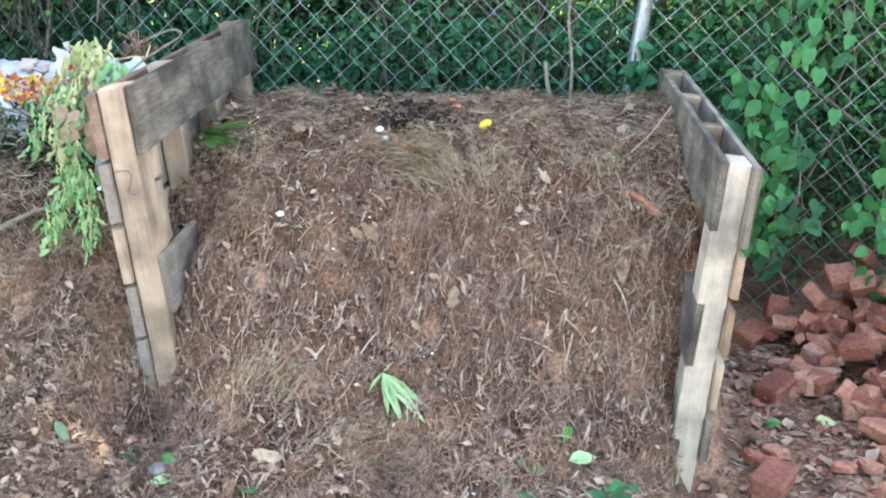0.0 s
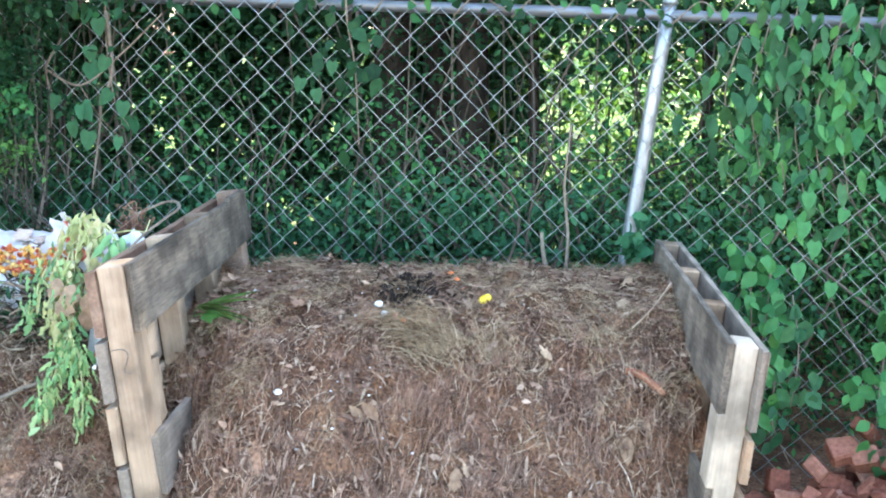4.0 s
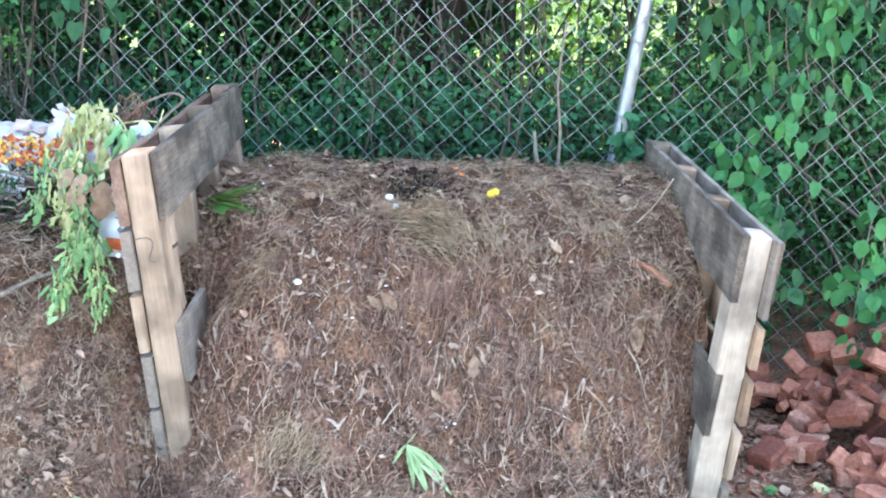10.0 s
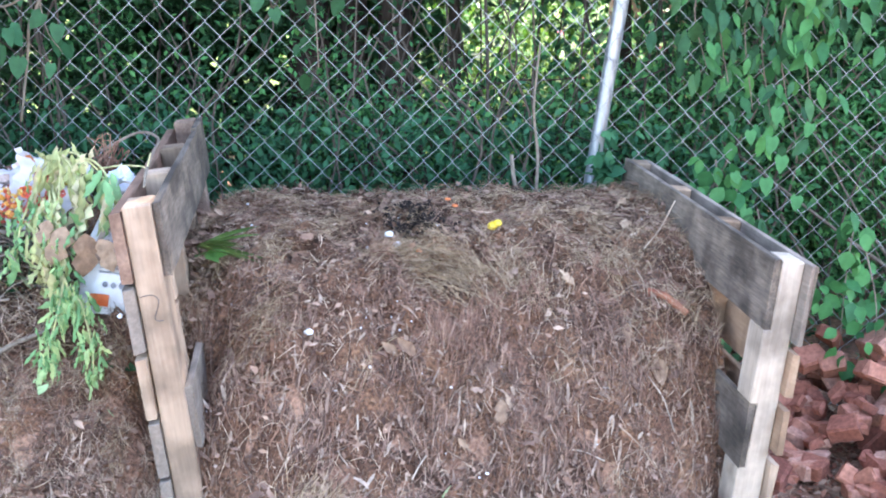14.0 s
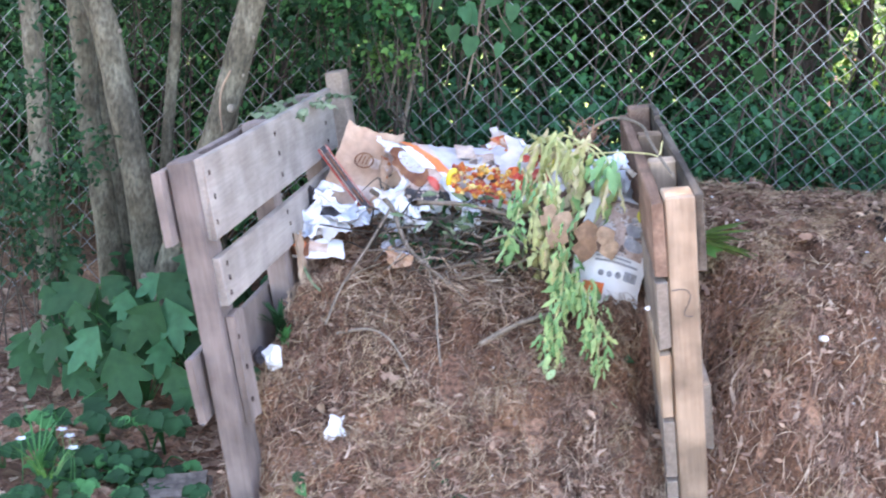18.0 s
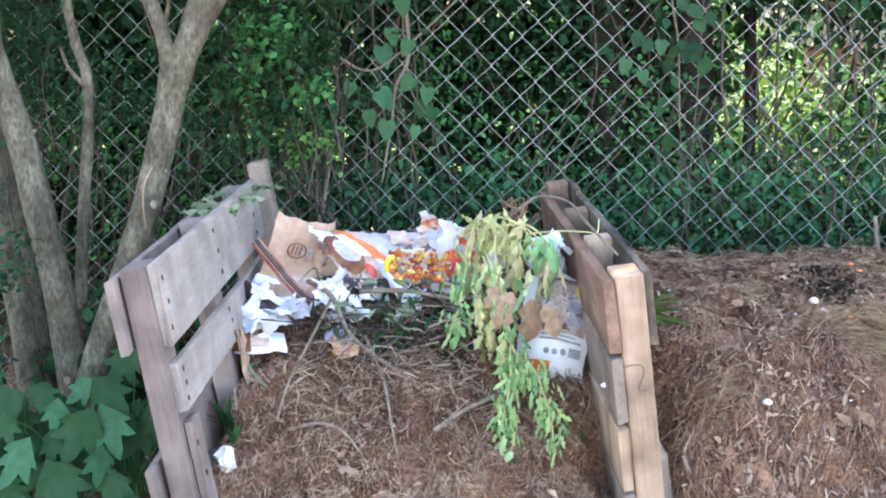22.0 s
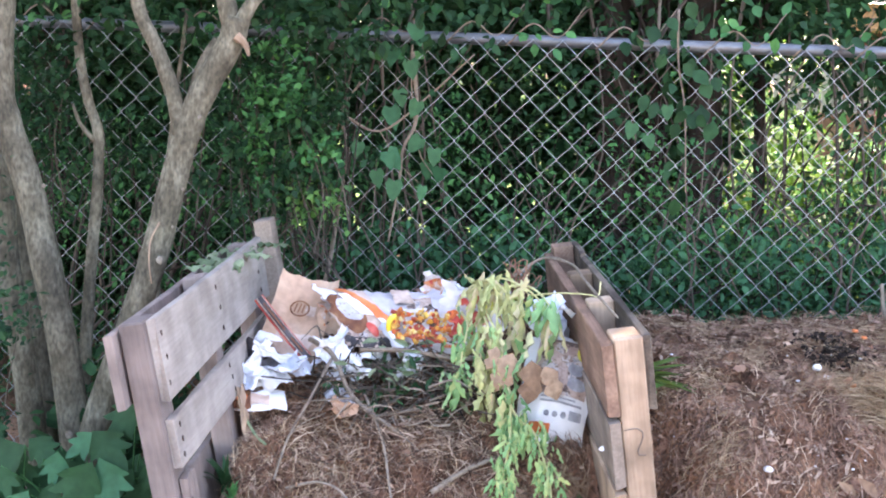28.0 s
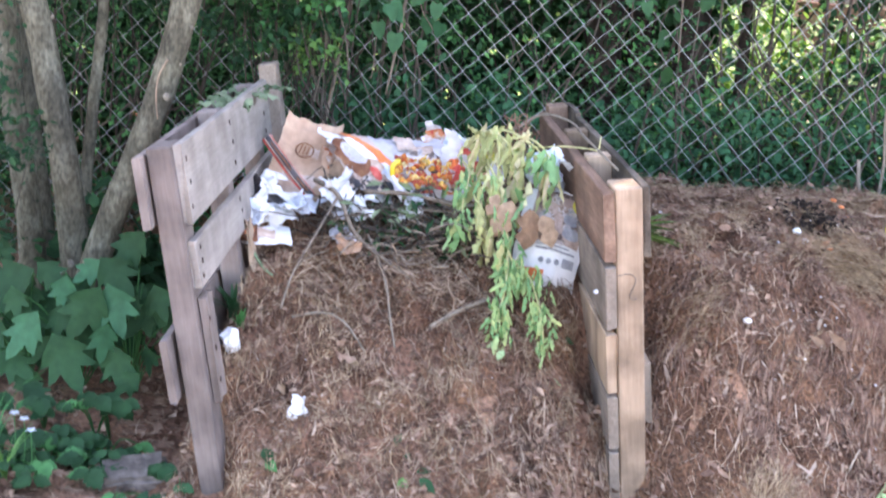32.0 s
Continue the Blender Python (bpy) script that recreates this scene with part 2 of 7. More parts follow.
M["leaf_brown"] = mat("leaf_brown", [(0.11, 0.058, 0.0388), (0.187, 0.105, 0.0708), (0.275, 0.163, 0.113), (0.374, 0.24, 0.17)], 6, 50, 0.8, 0.3, vary="island", amount=0.8)
M["leaf_vine"] = mat("leaf_vine", [(0.0218, 0.084, 0.0378), (0.0386, 0.126, 0.0529), (0.0672, 0.176, 0.0672)], 5, 40, 0.62, 0.1, vary="island", amount=0.75, through_light=0.3, spec=0.25, contrast=0.2)
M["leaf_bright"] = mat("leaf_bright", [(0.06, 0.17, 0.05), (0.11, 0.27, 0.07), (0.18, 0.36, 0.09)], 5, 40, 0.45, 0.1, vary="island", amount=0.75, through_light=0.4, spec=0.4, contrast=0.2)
# yellower leaf green that carries some of the yard's sunlight in its colour
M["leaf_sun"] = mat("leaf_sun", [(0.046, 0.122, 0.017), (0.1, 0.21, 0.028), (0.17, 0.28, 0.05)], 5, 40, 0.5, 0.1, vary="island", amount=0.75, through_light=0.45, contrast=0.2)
M["leaf_wilt"] = mat("leaf_wilt", [(0.42, 0.46, 0.19), (0.6, 0.6, 0.27), (0.72, 0.68, 0.36), (0.7, 0.57, 0.36)], 5, 40, 0.6, 0.3, vary="island", amount=0.75, through_light=0.3, contrast=0.25)
M["leaf_frond"] = mat("leaf_frond", [(0.17, 0.36, 0.15), (0.27, 0.5, 0.21), (0.42, 0.6, 0.26), (0.6, 0.66, 0.28)], 5, 40, 0.55, 0.3, vary="island", amount=0.7, through_light=0.3, contrast=0.2)
M["leaf_pale"] = mat("leaf_pale", [(0.25, 0.39, 0.18), (0.39, 0.54, 0.26), (0.52, 0.62, 0.33)], 5, 40, 0.55, 0.3, vary="island", amount=0.7, through_light=0.3, contrast=0.2)
M["lawn"] = mat("lawn", [(0.07, 0.14, 0.021), (0.133, 0.21, 0.042), (0.21, 0.266, 0.07)], 2, 30, 0.9, 0.3)
M["paper"] = mat("paper", [(0.64, 0.645, 0.65), (0.73, 0.725, 0.72), (0.8, 0.785, 0.76)], 6, 40, 0.75, 0.1, contrast=0.06)
M["paper_blue"] = mat("paper_blue", [(0.5, 0.56, 0.65), (0.61, 0.645, 0.7), (0.72, 0.71, 0.72)], 12, 40, 0.7, 0.1, contrast=0.08)
M["paper_tan"] = mat("paper_tan", [(0.42, 0.28, 0.21), (0.56, 0.42, 0.34), (0.62, 0.5, 0.42)], 14, 60, 0.75, 0.05, contrast=0.12)
M["kraft"] = mat("kraft", [(0.39, 0.238, 0.155), (0.494, 0.317, 0.216), (0.598, 0.409, 0.284)], 8, 70, 0.85, 0.2, contrast=0.12)
M["orange"] = mat("orange", [(0.67, 0.128, 0.036), (0.778, 0.208, 0.072), (0.81, 0.304, 0.132)], 10, 50, 0.7, 0.1, contrast=0.1)
M["red"] = mat("red", [(0.4, 0.04, 0.03), (0.55, 0.08, 0.06), (0.6, 0.18, 0.14)], 14, 60, 0.6, 0.1, contrast=0.15)
M["brown_print"] = mat("brown_print", [(0.105, 0.0375, 0.0225), (0.195, 0.075, 0.0375), (0.3, 0.15, 0.075)], 30, 80, 0.7, 0.05, contrast=0.15)
M["black_print"] = mat("black_print", [(0.02, 0.02, 0.025), (0.05, 0.045, 0.05), (0.12, 0.1, 0.1)], 20, 80, 0.5, 0.05, contrast=0.15)
M["grey_print"] = mat("grey_print", [(0.2, 0.2, 0.22), (0.3, 0.3, 0.31), (0.42, 0.42, 0.43)], 30, 80, 0.7, 0.0, contrast=0.15)
M["yellow"] = mat("yellow", [(0.7, 0.42, 0.02), (0.8, 0.56, 0.04), (0.85, 0.66, 0.12)], 20, 60, 0.6, 0.2, contrast=0.15)
M["lime_print"] = mat("lime_print", [(0.55, 0.5, 0.06), (0.66, 0.6, 0.1)], 20, 60, 0.7, 0.0, contrast=0.1)
M["foil"] = mat("foil", [(0.35, 0.37, 0.42), (0.55, 0.57, 0.62), (0.72, 0.73, 0.78)], 20, 60, 0.35, 0.4, metal=0.5, contrast=0.3)
M["scraps"] = mat("scraps", [(0.3, 0.03, 0.02), (0.5, 0.1, 0.03), (0.6, 0.24, 0.04), (0.68, 0.42, 0.08), (0.6, 0.5, 0.26)], 12, 60, 0.45, 0.2, vary="island", amount=0.8, spec=0.5)
M["carrot"] = mat("carrot", [(0.221, 0.0723, 0.0405), (0.323, 0.128, 0.072), (0.383, 0.187, 0.117)], 16, 70, 0.8, 0.4)
M["shell"] = mat("shell", [(0.72, 0.7, 0.68), (0.82, 0.81, 0.8)], 20, 90, 0.5, 0.05, contrast=0.06)
M["dead_leaf"] = mat("dead_leaf", [(0.2, 0.115, 0.07), (0.33, 0.21, 0.13), (0.43, 0.3, 0.2)], 14, 60, 0.75, 0.4, vary="object", amount=0.4)
M["stone"] = mat("stone", [(0.112, 0.09, 0.077), (0.192, 0.158, 0.133), (0.264, 0.225, 0.196)], 8, 60, 0.9, 0.6)
M["wall_brick"] = mat("wall_brick", [(0.136, 0.062, 0.0434), (0.211, 0.105, 0.0744), (0.26, 0.161, 0.124)], 3, 30, 0.9, 0.3)
M["fascia"] = mat("fascia", [(0.336, 0.176, 0.08), (0.416, 0.24, 0.12)], 2, 30, 0.7, 0.1)
M["roof"] = mat("roof", [(0.2, 0.17, 0.15), (0.3, 0.26, 0.23)], 4, 40, 0.9, 0.3)
M["glass_dark"] = mat("glass_dark", [(0.03, 0.035, 0.04), (0.05, 0.055, 0.06)], 2, 10, 0.08, 0.0, spec=0.8)
M["trim_white"] = mat("trim_white", [(0.525, 0.525, 0.51), (0.585, 0.585, 0.57)], 4, 30, 0.6, 0.05, contrast=0.05)
M["petal"] = mat("petal", [(0.6, 0.1, 0.12), (0.75, 0.25, 0.25), (0.8, 0.5, 0.45)], 5, 30, 0.6, 0.0, vary="island", amount=0.8, through_light=0.3)
M["petal_white"] = mat("petal_white", [(0.7, 0.72, 0.78), (0.8, 0.8, 0.85)], 5, 30, 0.6, 0.0, through_light=0.3, contrast=0.05)


def print_mat(name, cols, scale):
    """Printed paper: blocks of ink in flat colours."""
    m = bpy.data.materials.new(name)
    m.use_nodes = True
    n, l = m.node_tree.nodes, m.node_tree.links
    tc, vo, ns, mx, rp = n.new("ShaderNodeTexCoord"), n.new("ShaderNodeTexVoronoi"), n.new("ShaderNodeTexNoise"), n.new("ShaderNodeMix"), n.new("ShaderNodeValToRGB")
    vo.inputs["Scale"].default_value, ns.inputs["Scale"].default_value = scale, scale * 2.2
    mx.inputs[0].default_value = 0.45
    sp = n.new("ShaderNodeSeparateColor")
    l.new(tc.outputs["Object"], vo.inputs["Vector"])
    l.new(tc.outputs["Object"], ns.inputs["Vector"])
    l.new(vo.outputs["Color"], sp.inputs[0])
    l.new(sp.outputs[0], mx.inputs[2])
    l.new(ns.outputs[0], mx.inputs[3])
    l.new(mx.outputs[0], rp.inputs[0])
    rp.color_ramp.interpolation = "CONSTANT"
    e = rp.color_ramp.elements
    while len(e) < len(cols):
        e.new(0.5)
    for i, (pos, c) in enumerate(cols):
        e[i].position, e[i].color = pos, (*c, 1)
    l.new(rp.outputs[0], n["Principled BSDF"].inputs["Base Color"])
    n["Principled BSDF"].inputs["Roughness"].default_value = 0.6
    return m


M["print_food"] = print_mat("print_food", [(0.0, (0.12, 0.06, 0.04)), (0.27, (0.55, 0.5, 0.48)), (0.4, (0.6, 0.62, 0.66)), (0.56, (0.6, 0.42, 0.33)), (0.62, (0.58, 0.2, 0.08)), (0.68, (0.5, 0.07, 0.05)), (0.74, (0.55, 0.52, 0.5))], 13)
M["print_page"] = print_mat("print_page", [(0.0, (0.13, 0.09, 0.075)), (0.3, (0.36, 0.25, 0.2)), (0.42, (0.45, 0.33, 0.27)), (0.58, (0.24, 0.16, 0.12)), (0.66, (0.5, 0.43, 0.39)), (0.74, (0.28, 0.27, 0.28))], 45)


# ---- mesh tools ----
def mesh(name, verts, faces, material, smooth=False):
    me = bpy.data.meshes.new(name)
    me.from_pydata(np.asarray(verts, float).tolist(), [], faces if isinstance(faces, list) else faces.tolist())
    for m in material if isinstance(material, (list, tuple)) else [material]:
        me.materials.append(m)
    if smooth:
        me.polygons.foreach_set("use_smooth", np.ones(len(me.polygons), bool))
    me.update()
    return me


def part(name, me, parent, label=""):
    ob = new(name, me)
    ob.parent = parent
    return tagged(ob, label)


def thing(name, label, category, at=(0, 0, 0), group="", kind="", me=None):
    ob = new(name, me)
    ob.matrix_world = at if isinstance(at, Matrix) else Matrix.Translation(at)
    return tagged(ob, label, category, group, kind)


def spline(points, k=4):
    """Catmull-Rom points through the given ones."""
    p = np.asarray(points, float)
    q = np.vstack([2 * p[0] - p[1], p, 2 * p[-1] - p[-2]])
    t = np.linspace(0, 1, k, endpoint=False)[:, None]
    out = [0.5 * (2 * b + (c - a) * t + (2 * a - 5 * b + 4 * c - d) * t**2 + (3 * b - a - 3 * c + d) * t**3) for a, b, c, d in zip(q, q[1:], q[2:], q[3:])]
    return np.vstack(out + [p[-1:]])


def tube(points, r0, r1, sides=6, k=4, knobs=0.0):
    """A tapered tube along a smooth line, with its ends closed."""
    p = spline(points, k) if k > 1 else np.asarray(points, float)
    n = len(p)
    d = np.gradient(p, axis=0)
    d /= np.linalg.norm(d, axis=1)[:, None] + 1e-9
    ref = np.array([0.0, 1, 0]) if abs(d[:, 1]).mean() < 0.7 else np.array([1.0, 0, 0])
    u = np.cross(d, ref)
    u /= np.linalg.norm(u, axis=1)[:, None] + 1e-9
    v = np.cross(d, u)
    a = np.arange(sides) / sides * 2 * np.pi
    r = np.linspace(r0, r1, n) * (1 + knobs * rng.uniform(-1, 1, n))
    ring = p[:, None] + r[:, None, None] * (np.cos(a)[None, :, None] * u[:, None] + np.sin(a)[None, :, None] * v[:, None])
    f = [(i * sides + j, i * sides + (j + 1) % sides, (i + 1) * sides + (j + 1) % sides, (i + 1) * sides + j) for i in range(n - 1) for j in range(sides)]
    return ring.reshape(-1, 3), f + [tuple(range(sides))[::-1], tuple(range((n - 1) * sides, n * sides))]


def joined(pieces):
    """One list of vertices and faces from several."""
    vs, fs, n = [], [], 0
    for v, f in pieces:
        vs.append(np.asarray(v, float))
        fs += [tuple(i + n for i in g) for g in f]
        n += len(v)
    return np.vstack(vs), fs


def bar(x0, x1, y0, y1, z0, z1, axis, chamfer=0.003, jitter=0.0012, rings=7, ragged=0.006):
    """A sawn piece with chamfered edges along one axis, slightly warped, its ends uneven."""
    lo, hi = np.array([x0, y0, z0]), np.array([x1, y1, z1])
    a, b = [i for i in range(3) if i != axis]
    c = chamfer
    sec = [(lo[a] + c, lo[b]), (hi[a] - c, lo[b]), (hi[a], lo[b] + c), (hi[a], hi[b] - c), (hi[a] - c, hi[b]), (lo[a] + c, hi[b]), (lo[a], hi[b] - c), (lo[a], lo[b] + c)]
    v = np.zeros((rings, 8, 3))
    t = np.linspace(0, 1, rings)
    bow = rng.uniform(-1, 1, 2) * 0.0025
    for i in range(rings):
        s = lo[axis] + (hi[axis] - lo[axis]) * t[i]
        for j, (p, q) in enumerate(sec):
            v[i, j, a] = p + bow[0] * math.sin(3.14 * t[i]) + rng.uniform(-1, 1) * jitter
            v[i, j, b] = q + bow[1] * math.sin(3.14 * t[i]) + rng.uniform(-1, 1) * jitter
            v[i, j, axis] = s + (rng.uniform(-1, 1) * ragged if i in (0, rings - 1) else 0)
    f = [(i * 8 + j, i * 8 + (j + 1) % 8, (i + 1) * 8 + (j + 1) % 8, (i + 1) * 8 + j) for i in range(rings - 1) for j in range(8)]
    return v.reshape(-1, 3), f + [tuple(range(8))[::-1], tuple(range((rings - 1) * 8, rings * 8))]


def unit(a):
    return a / (np.linalg.norm(a, axis=-1, keepdims=True) + 1e-9)


OVAL = (np.array([(0, 0, 0), (-0.36, 0.2, 0.03), (-0.5, 0.45, 0.05), (-0.3, 0.75, 0.0), (0, 1, -0.1), (0.3, 0.75, 0.0), (0.5, 0.45, 0.05), (0.36, 0.2, 0.03), (0, 0.35, -0.04), (0, 0.7, -0.05)]),
        [(0, 8, 2, 1), (8, 9, 3, 2), (9, 4, 3), (0, 7, 6, 8), (8, 6, 5, 9), (9, 5, 4)])
HEART = (np.array([(0, 0.06, 0), (-0.3, -0.08, 0.04), (-0.52, 0.2, 0.06), (-0.36, 0.62, 0.0), (0, 1, -0.12), (0.36, 0.62, 0.0), (0.52, 0.2, 0.06), (0.3, -0.08, 0.04), (0, 0.35, -0.05), (0, 0.7, -0.06)]),
         [(0, 8, 2, 1), (8, 9, 3, 2), (9, 4, 3), (0, 7, 6, 8), (8, 6, 5, 9), (9, 5, 4)])
WILT = (np.array([(0, 0, 0), (-0.3, 0.12, 0.05), (-0.5, 0.3, -0.07), (-0.32, 0.48, 0.08), (-0.46, 0.66, -0.04), (-0.2, 0.84, 0.08), (0.1, 1, -0.03), (0.3, 0.84, 0.1), (0.5, 0.66, -0.02), (0.3, 0.48, 0.1), (0.46, 0.3, -0.05), (0.26, 0.12, 0.07), (0, 0.3, 0.12), (0, 0.48, 0.0), (0, 0.66, 0.12), (0, 0.84, 0.02)]),
        [(0, 12, 2, 1), (12, 13, 3, 2), (13, 14, 4, 3), (14, 15, 5, 4), (15, 6, 5), (0, 11, 10, 12), (12, 10, 9, 13), (13, 9, 8, 14), (14, 8, 7, 15), (15, 7, 6)])
CURL = (np.array([(0, 0, 0), (-0.35, 0.18, 0.1), (-0.5, 0.5, 0.2), (-0.2, 0.8, 0.1), (0.05, 1, 0.16), (0.3, 0.72, 0.14), (0.42, 0.4, 0.22), (0.3, 0.15, 0.08), (0, 0.35, -0.04), (0.02, 0.7, 0.0)]),
        [(0, 8, 2, 1), (8, 9, 3, 2), (9, 4, 3), (0, 7, 6, 8), (8, 6, 5, 9), (9, 5, 4)])
CHIP = (np.array([(0, 0, 0), (-0.5, 0.5, 0.08), (0, 1, 0), (0.5, 0.5, 0.08)]), [(0, 2, 1), (0, 3, 2)])
TEETH = [0.5 * math.sin(math.pi * t ** 0.75) * (1.12 if i % 2 else 0.86) for i, t in enumerate(np.linspace(0, 1, 10))]
TOOTH = (np.array([(0, t, -0.05 * math.sin(3.1 * t)) for t in np.linspace(0, 1, 10)] + [(-w, t + 0.03 * (i % 2), 0.05) for i, (w, t) in enumerate(zip(TEETH, np.linspace(0, 1, 10)))] + [(w, t + 0.03 * (i % 2), 0.05) for i, (w, t) in enumerate(zip(TEETH, np.linspace(0, 1, 10)))]),
         [(i, i + 1, i + 11, i + 10) for i in range(9)] + [(i + 1, i, i + 20, i + 21) for i in range(9)])
LOBES = [(-100, 0.32), (-68, 0.5), (-58, 0.36), (-40, 0.72), (-30, 0.62), (-22, 0.48), (-10, 0.78), (0, 1.0), (10, 0.78), (22, 0.48), (30, 0.62), (40, 0.72), (58, 0.36), (68, 0.5), (100, 0.32)]
MAPLE = (np.array([(0, 0.28, -0.03)] + [(math.sin(radians(a)) * r * 0.75, 0.28 + math.cos(radians(a)) * r * 0.72, 0.05 * math.cos(3 * radians(a))) for a, r in LOBES] + [(0, 0.0, 0)]),
         [(0, i + 1, i) for i in range(1, 15)] + [(0, 16, 15), (0, 1, 16)])


def leaves(name, p, d, up, length, width, material, form=CHIP):
    """Many leaves in one mesh: base points, directions, normals, lengths and widths."""
    tv, tf = form
    n, k = len(p), len(tv)
    d = unit(d)
    s = unit(np.cross(d, up))
    w = np.cross(s, d)
    v = p[:, None] + tv[None, :, 1:2] * (d * length[:, None])[:, None] + tv[None, :, 0:1] * (s * width[:, None])[:, None] + tv[None, :, 2:3] * (w * length[:, None])[:, None]
    v = v.reshape(-1, 3)
    size = [len(f) for f in tf]
    flat = np.concatenate([np.array(f) for f in tf])
    loops = (flat[None] + (np.arange(n) * k)[:, None]).ravel()
    starts = np.concatenate([[0], np.cumsum(np.tile(size, n))[:-1]])
    me = bpy.data.meshes.new(name)
    me.vertices.add(len(v))
    me.vertices.foreach_set("co", v.ravel())
    me.loops.add(len(loops))
    me.loops.foreach_set("vertex_index", loops.astype(np.int32))
    me.polygons.add(len(starts))
    me.polygons.foreach_set("loop_start", starts.astype(np.int32))
    me.materials.append(material)
    me.update(calc_edges=True)
    return me


def strands(name, p, yaw, length, width, rise, material, bend=0.9):
    """Flat bent fibres in one mesh, lying on the places given."""
    n = len(p)
    t = np.linspace(-0.5, 0.5, 4)
    length = length / np.sqrt(1 + rise**2)
    turn = rng.uniform(-bend, bend, n)
    a = yaw[:, None] + turn[:, None] * t[None]
    dx = np.cumsum(np.cos(a), 1) * length[:, None] / 4
    dy = np.cumsum(np.sin(a), 1) * length[:, None] / 4
    dx -= dx.mean(1, keepdims=True)
    dy -= dy.mean(1, keepdims=True)
    dist = t[None] * length[:, None]
    dz = dist * rise[:, None] - (t[None] ** 2) * length[:, None] * rng.uniform(-0.2, 0.5, n)[:, None]
    c = np.stack([p[:, 0:1] + dx, p[:, 1:2] + dy, p[:, 2:3] + dz], -1)
    side = np.stack([-np.sin(yaw), np.cos(yaw) * 0.8, rng.uniform(-0.7, 0.7, n)], -1)
    taper = np.array([0.5, 1, 1, 0.35])[None, :, None]
    off = unit(side)[:, None] * width[:, None, None] * taper / 2
    v = np.stack([c - off, c + off], 2).reshape(-1, 3)
    q = np.array([[0, 1, 3, 2], [2, 3, 5, 4], [4, 5, 7, 6]])
    loops = (q.ravel()[None] + (np.arange(n) * 8)[:, None]).ravel()
    me = bpy.data.meshes.new(name)
    me.vertices.add(len(v))
    me.vertices.foreach_set("co", v.ravel())
    me.loops.add(len(loops))
    me.loops.foreach_set("vertex_index", loops.astype(np.int32))
    me.polygons.add(3 * n)
    me.polygons.foreach_set("loop_start", np.arange(0, 12 * n, 4).astype(np.int32))
    me.materials.append(material)
    me.update(calc_edges=True)
    return me


def facing(place, along, normal):
    """A pose whose Y runs along and whose Z looks along the normal."""
    y = Vector(along).normalized()
    z = Vector(normal)
    z = (z - y * z.dot(y)).normalized()
    return Matrix.Translation(place) @ Matrix((y.cross(z), y, z)).transposed().to_4x4()


def sphere_dirs(n):
    return unit(rng.normal(size=(n, 3)))


# ---- ground ----
def smooth(a, b, x):
    t = np.clip((x - a) / (b - a), 0, 1)
    return t * t * (3 - 2 * t)


def waves(x, y, s, seed=0.0):
    """Cheap smooth unevenness between -1 and 1."""
    return (np.sin(x * s * 1.3 + seed) * np.cos(y * s * 1.7 + seed * 2) + np.sin(x * s * 2.9 + y * s * 1.1 + seed * 3) * 0.6 + np.cos(y * s * 3.7 - x * s * 2.3 + seed) * 0.5) / 2.1


def height(x, y):
    """The ground with both heaps."""
    x, y = np.asarray(x, float), np.asarray(y, float)
    wob = 0.05 * waves(x, y, 3.0, 1.0)
    shift = np.interp(x, [-0.4, -0.16, -0.02, 0.1, 0.2, 0.3, 0.46, 0.67, 0.9], [-0.1, -0.15, -0.1, -0.06, 0.0, 0.01, 0.04, 0.11, 0.19])
    right = np.interp(y - shift + wob, [1.3, 1.75, 2.0, 2.15, 2.28, 2.38, 2.46, 2.55, 2.62, 2.72, 2.86, 3.0, 3.2, 3.5, 3.75], [0, 0.03, 0.08, 0.145, 0.23, 0.32, 0.42, 0.53, 0.6, 0.665, 0.722, 0.75, 0.755, 0.715, 0.66])
    left = np.interp(y + wob, [0.9, 1.4, 1.8, 2.07, 2.25, 2.4, 2.61, 2.9, 3.2, 3.75], [0.0, 0.09, 0.2, 0.3, 0.375, 0.46, 0.58, 0.67, 0.7, 0.62])
    z = left + (right - left) * smooth(-0.55, -0.25, x)
    z = z - 0.05 * np.exp(-(((x + 0.39) / 0.24) ** 2 + ((y - 2.1) / 0.34) ** 2)) - 0.21 * np.exp(-(((x + 0.41) / 0.11) ** 2 + ((y - 2.23) / 0.14) ** 2)) - 0.24 * np.exp(-(((x + 0.43) / 0.1) ** 2 + ((y - 2.52) / 0.11) ** 2)) - 0.12 * np.exp(-(((x + 1.32) / 0.1) ** 2 + ((y - 2.03) / 0.17) ** 2))
    z = z - 0.4 * np.exp(-(((x - 0.96) / 0.115) ** 2 + ((y - 2.33) / 0.27) ** 2))
    z = z * (1 - smooth(0.86, 1.02, x) * smooth(1.6, 2.2, y) * 1.0)
    z = np.maximum(z, -0.08)
    outl = np.interp(y, [1.0, 2.0, 2.6, 3.2, 4.0], [0.03, 0.16, 0.12, 0.1, 0.1])
    z = z + (outl - z) * smooth(-1.33, -1.46, x)
    back = smooth(3.72, 3.95, y)
    z = z * (1 - back) + 0.12 * back * smooth(2.2, -1.0, x)
    far = smooth(2.5, 5.0, np.abs(x)) + smooth(6, 9, y) + smooth(0.9, -1, y)
    z = z * (1 - np.clip(far, 0, 1)) + np.clip(far, 0, 1) * 0.02
    return z + 0.008 * waves(x, y, 17.0, 2.0)


def bumps(x, y):
    """Fine lumps of the compost."""
    return 0.014 * waves(x, y, 31, 4) + 0.013 * waves(x, y, 67, 5) + 0.008 * waves(x, y, 140, 6)


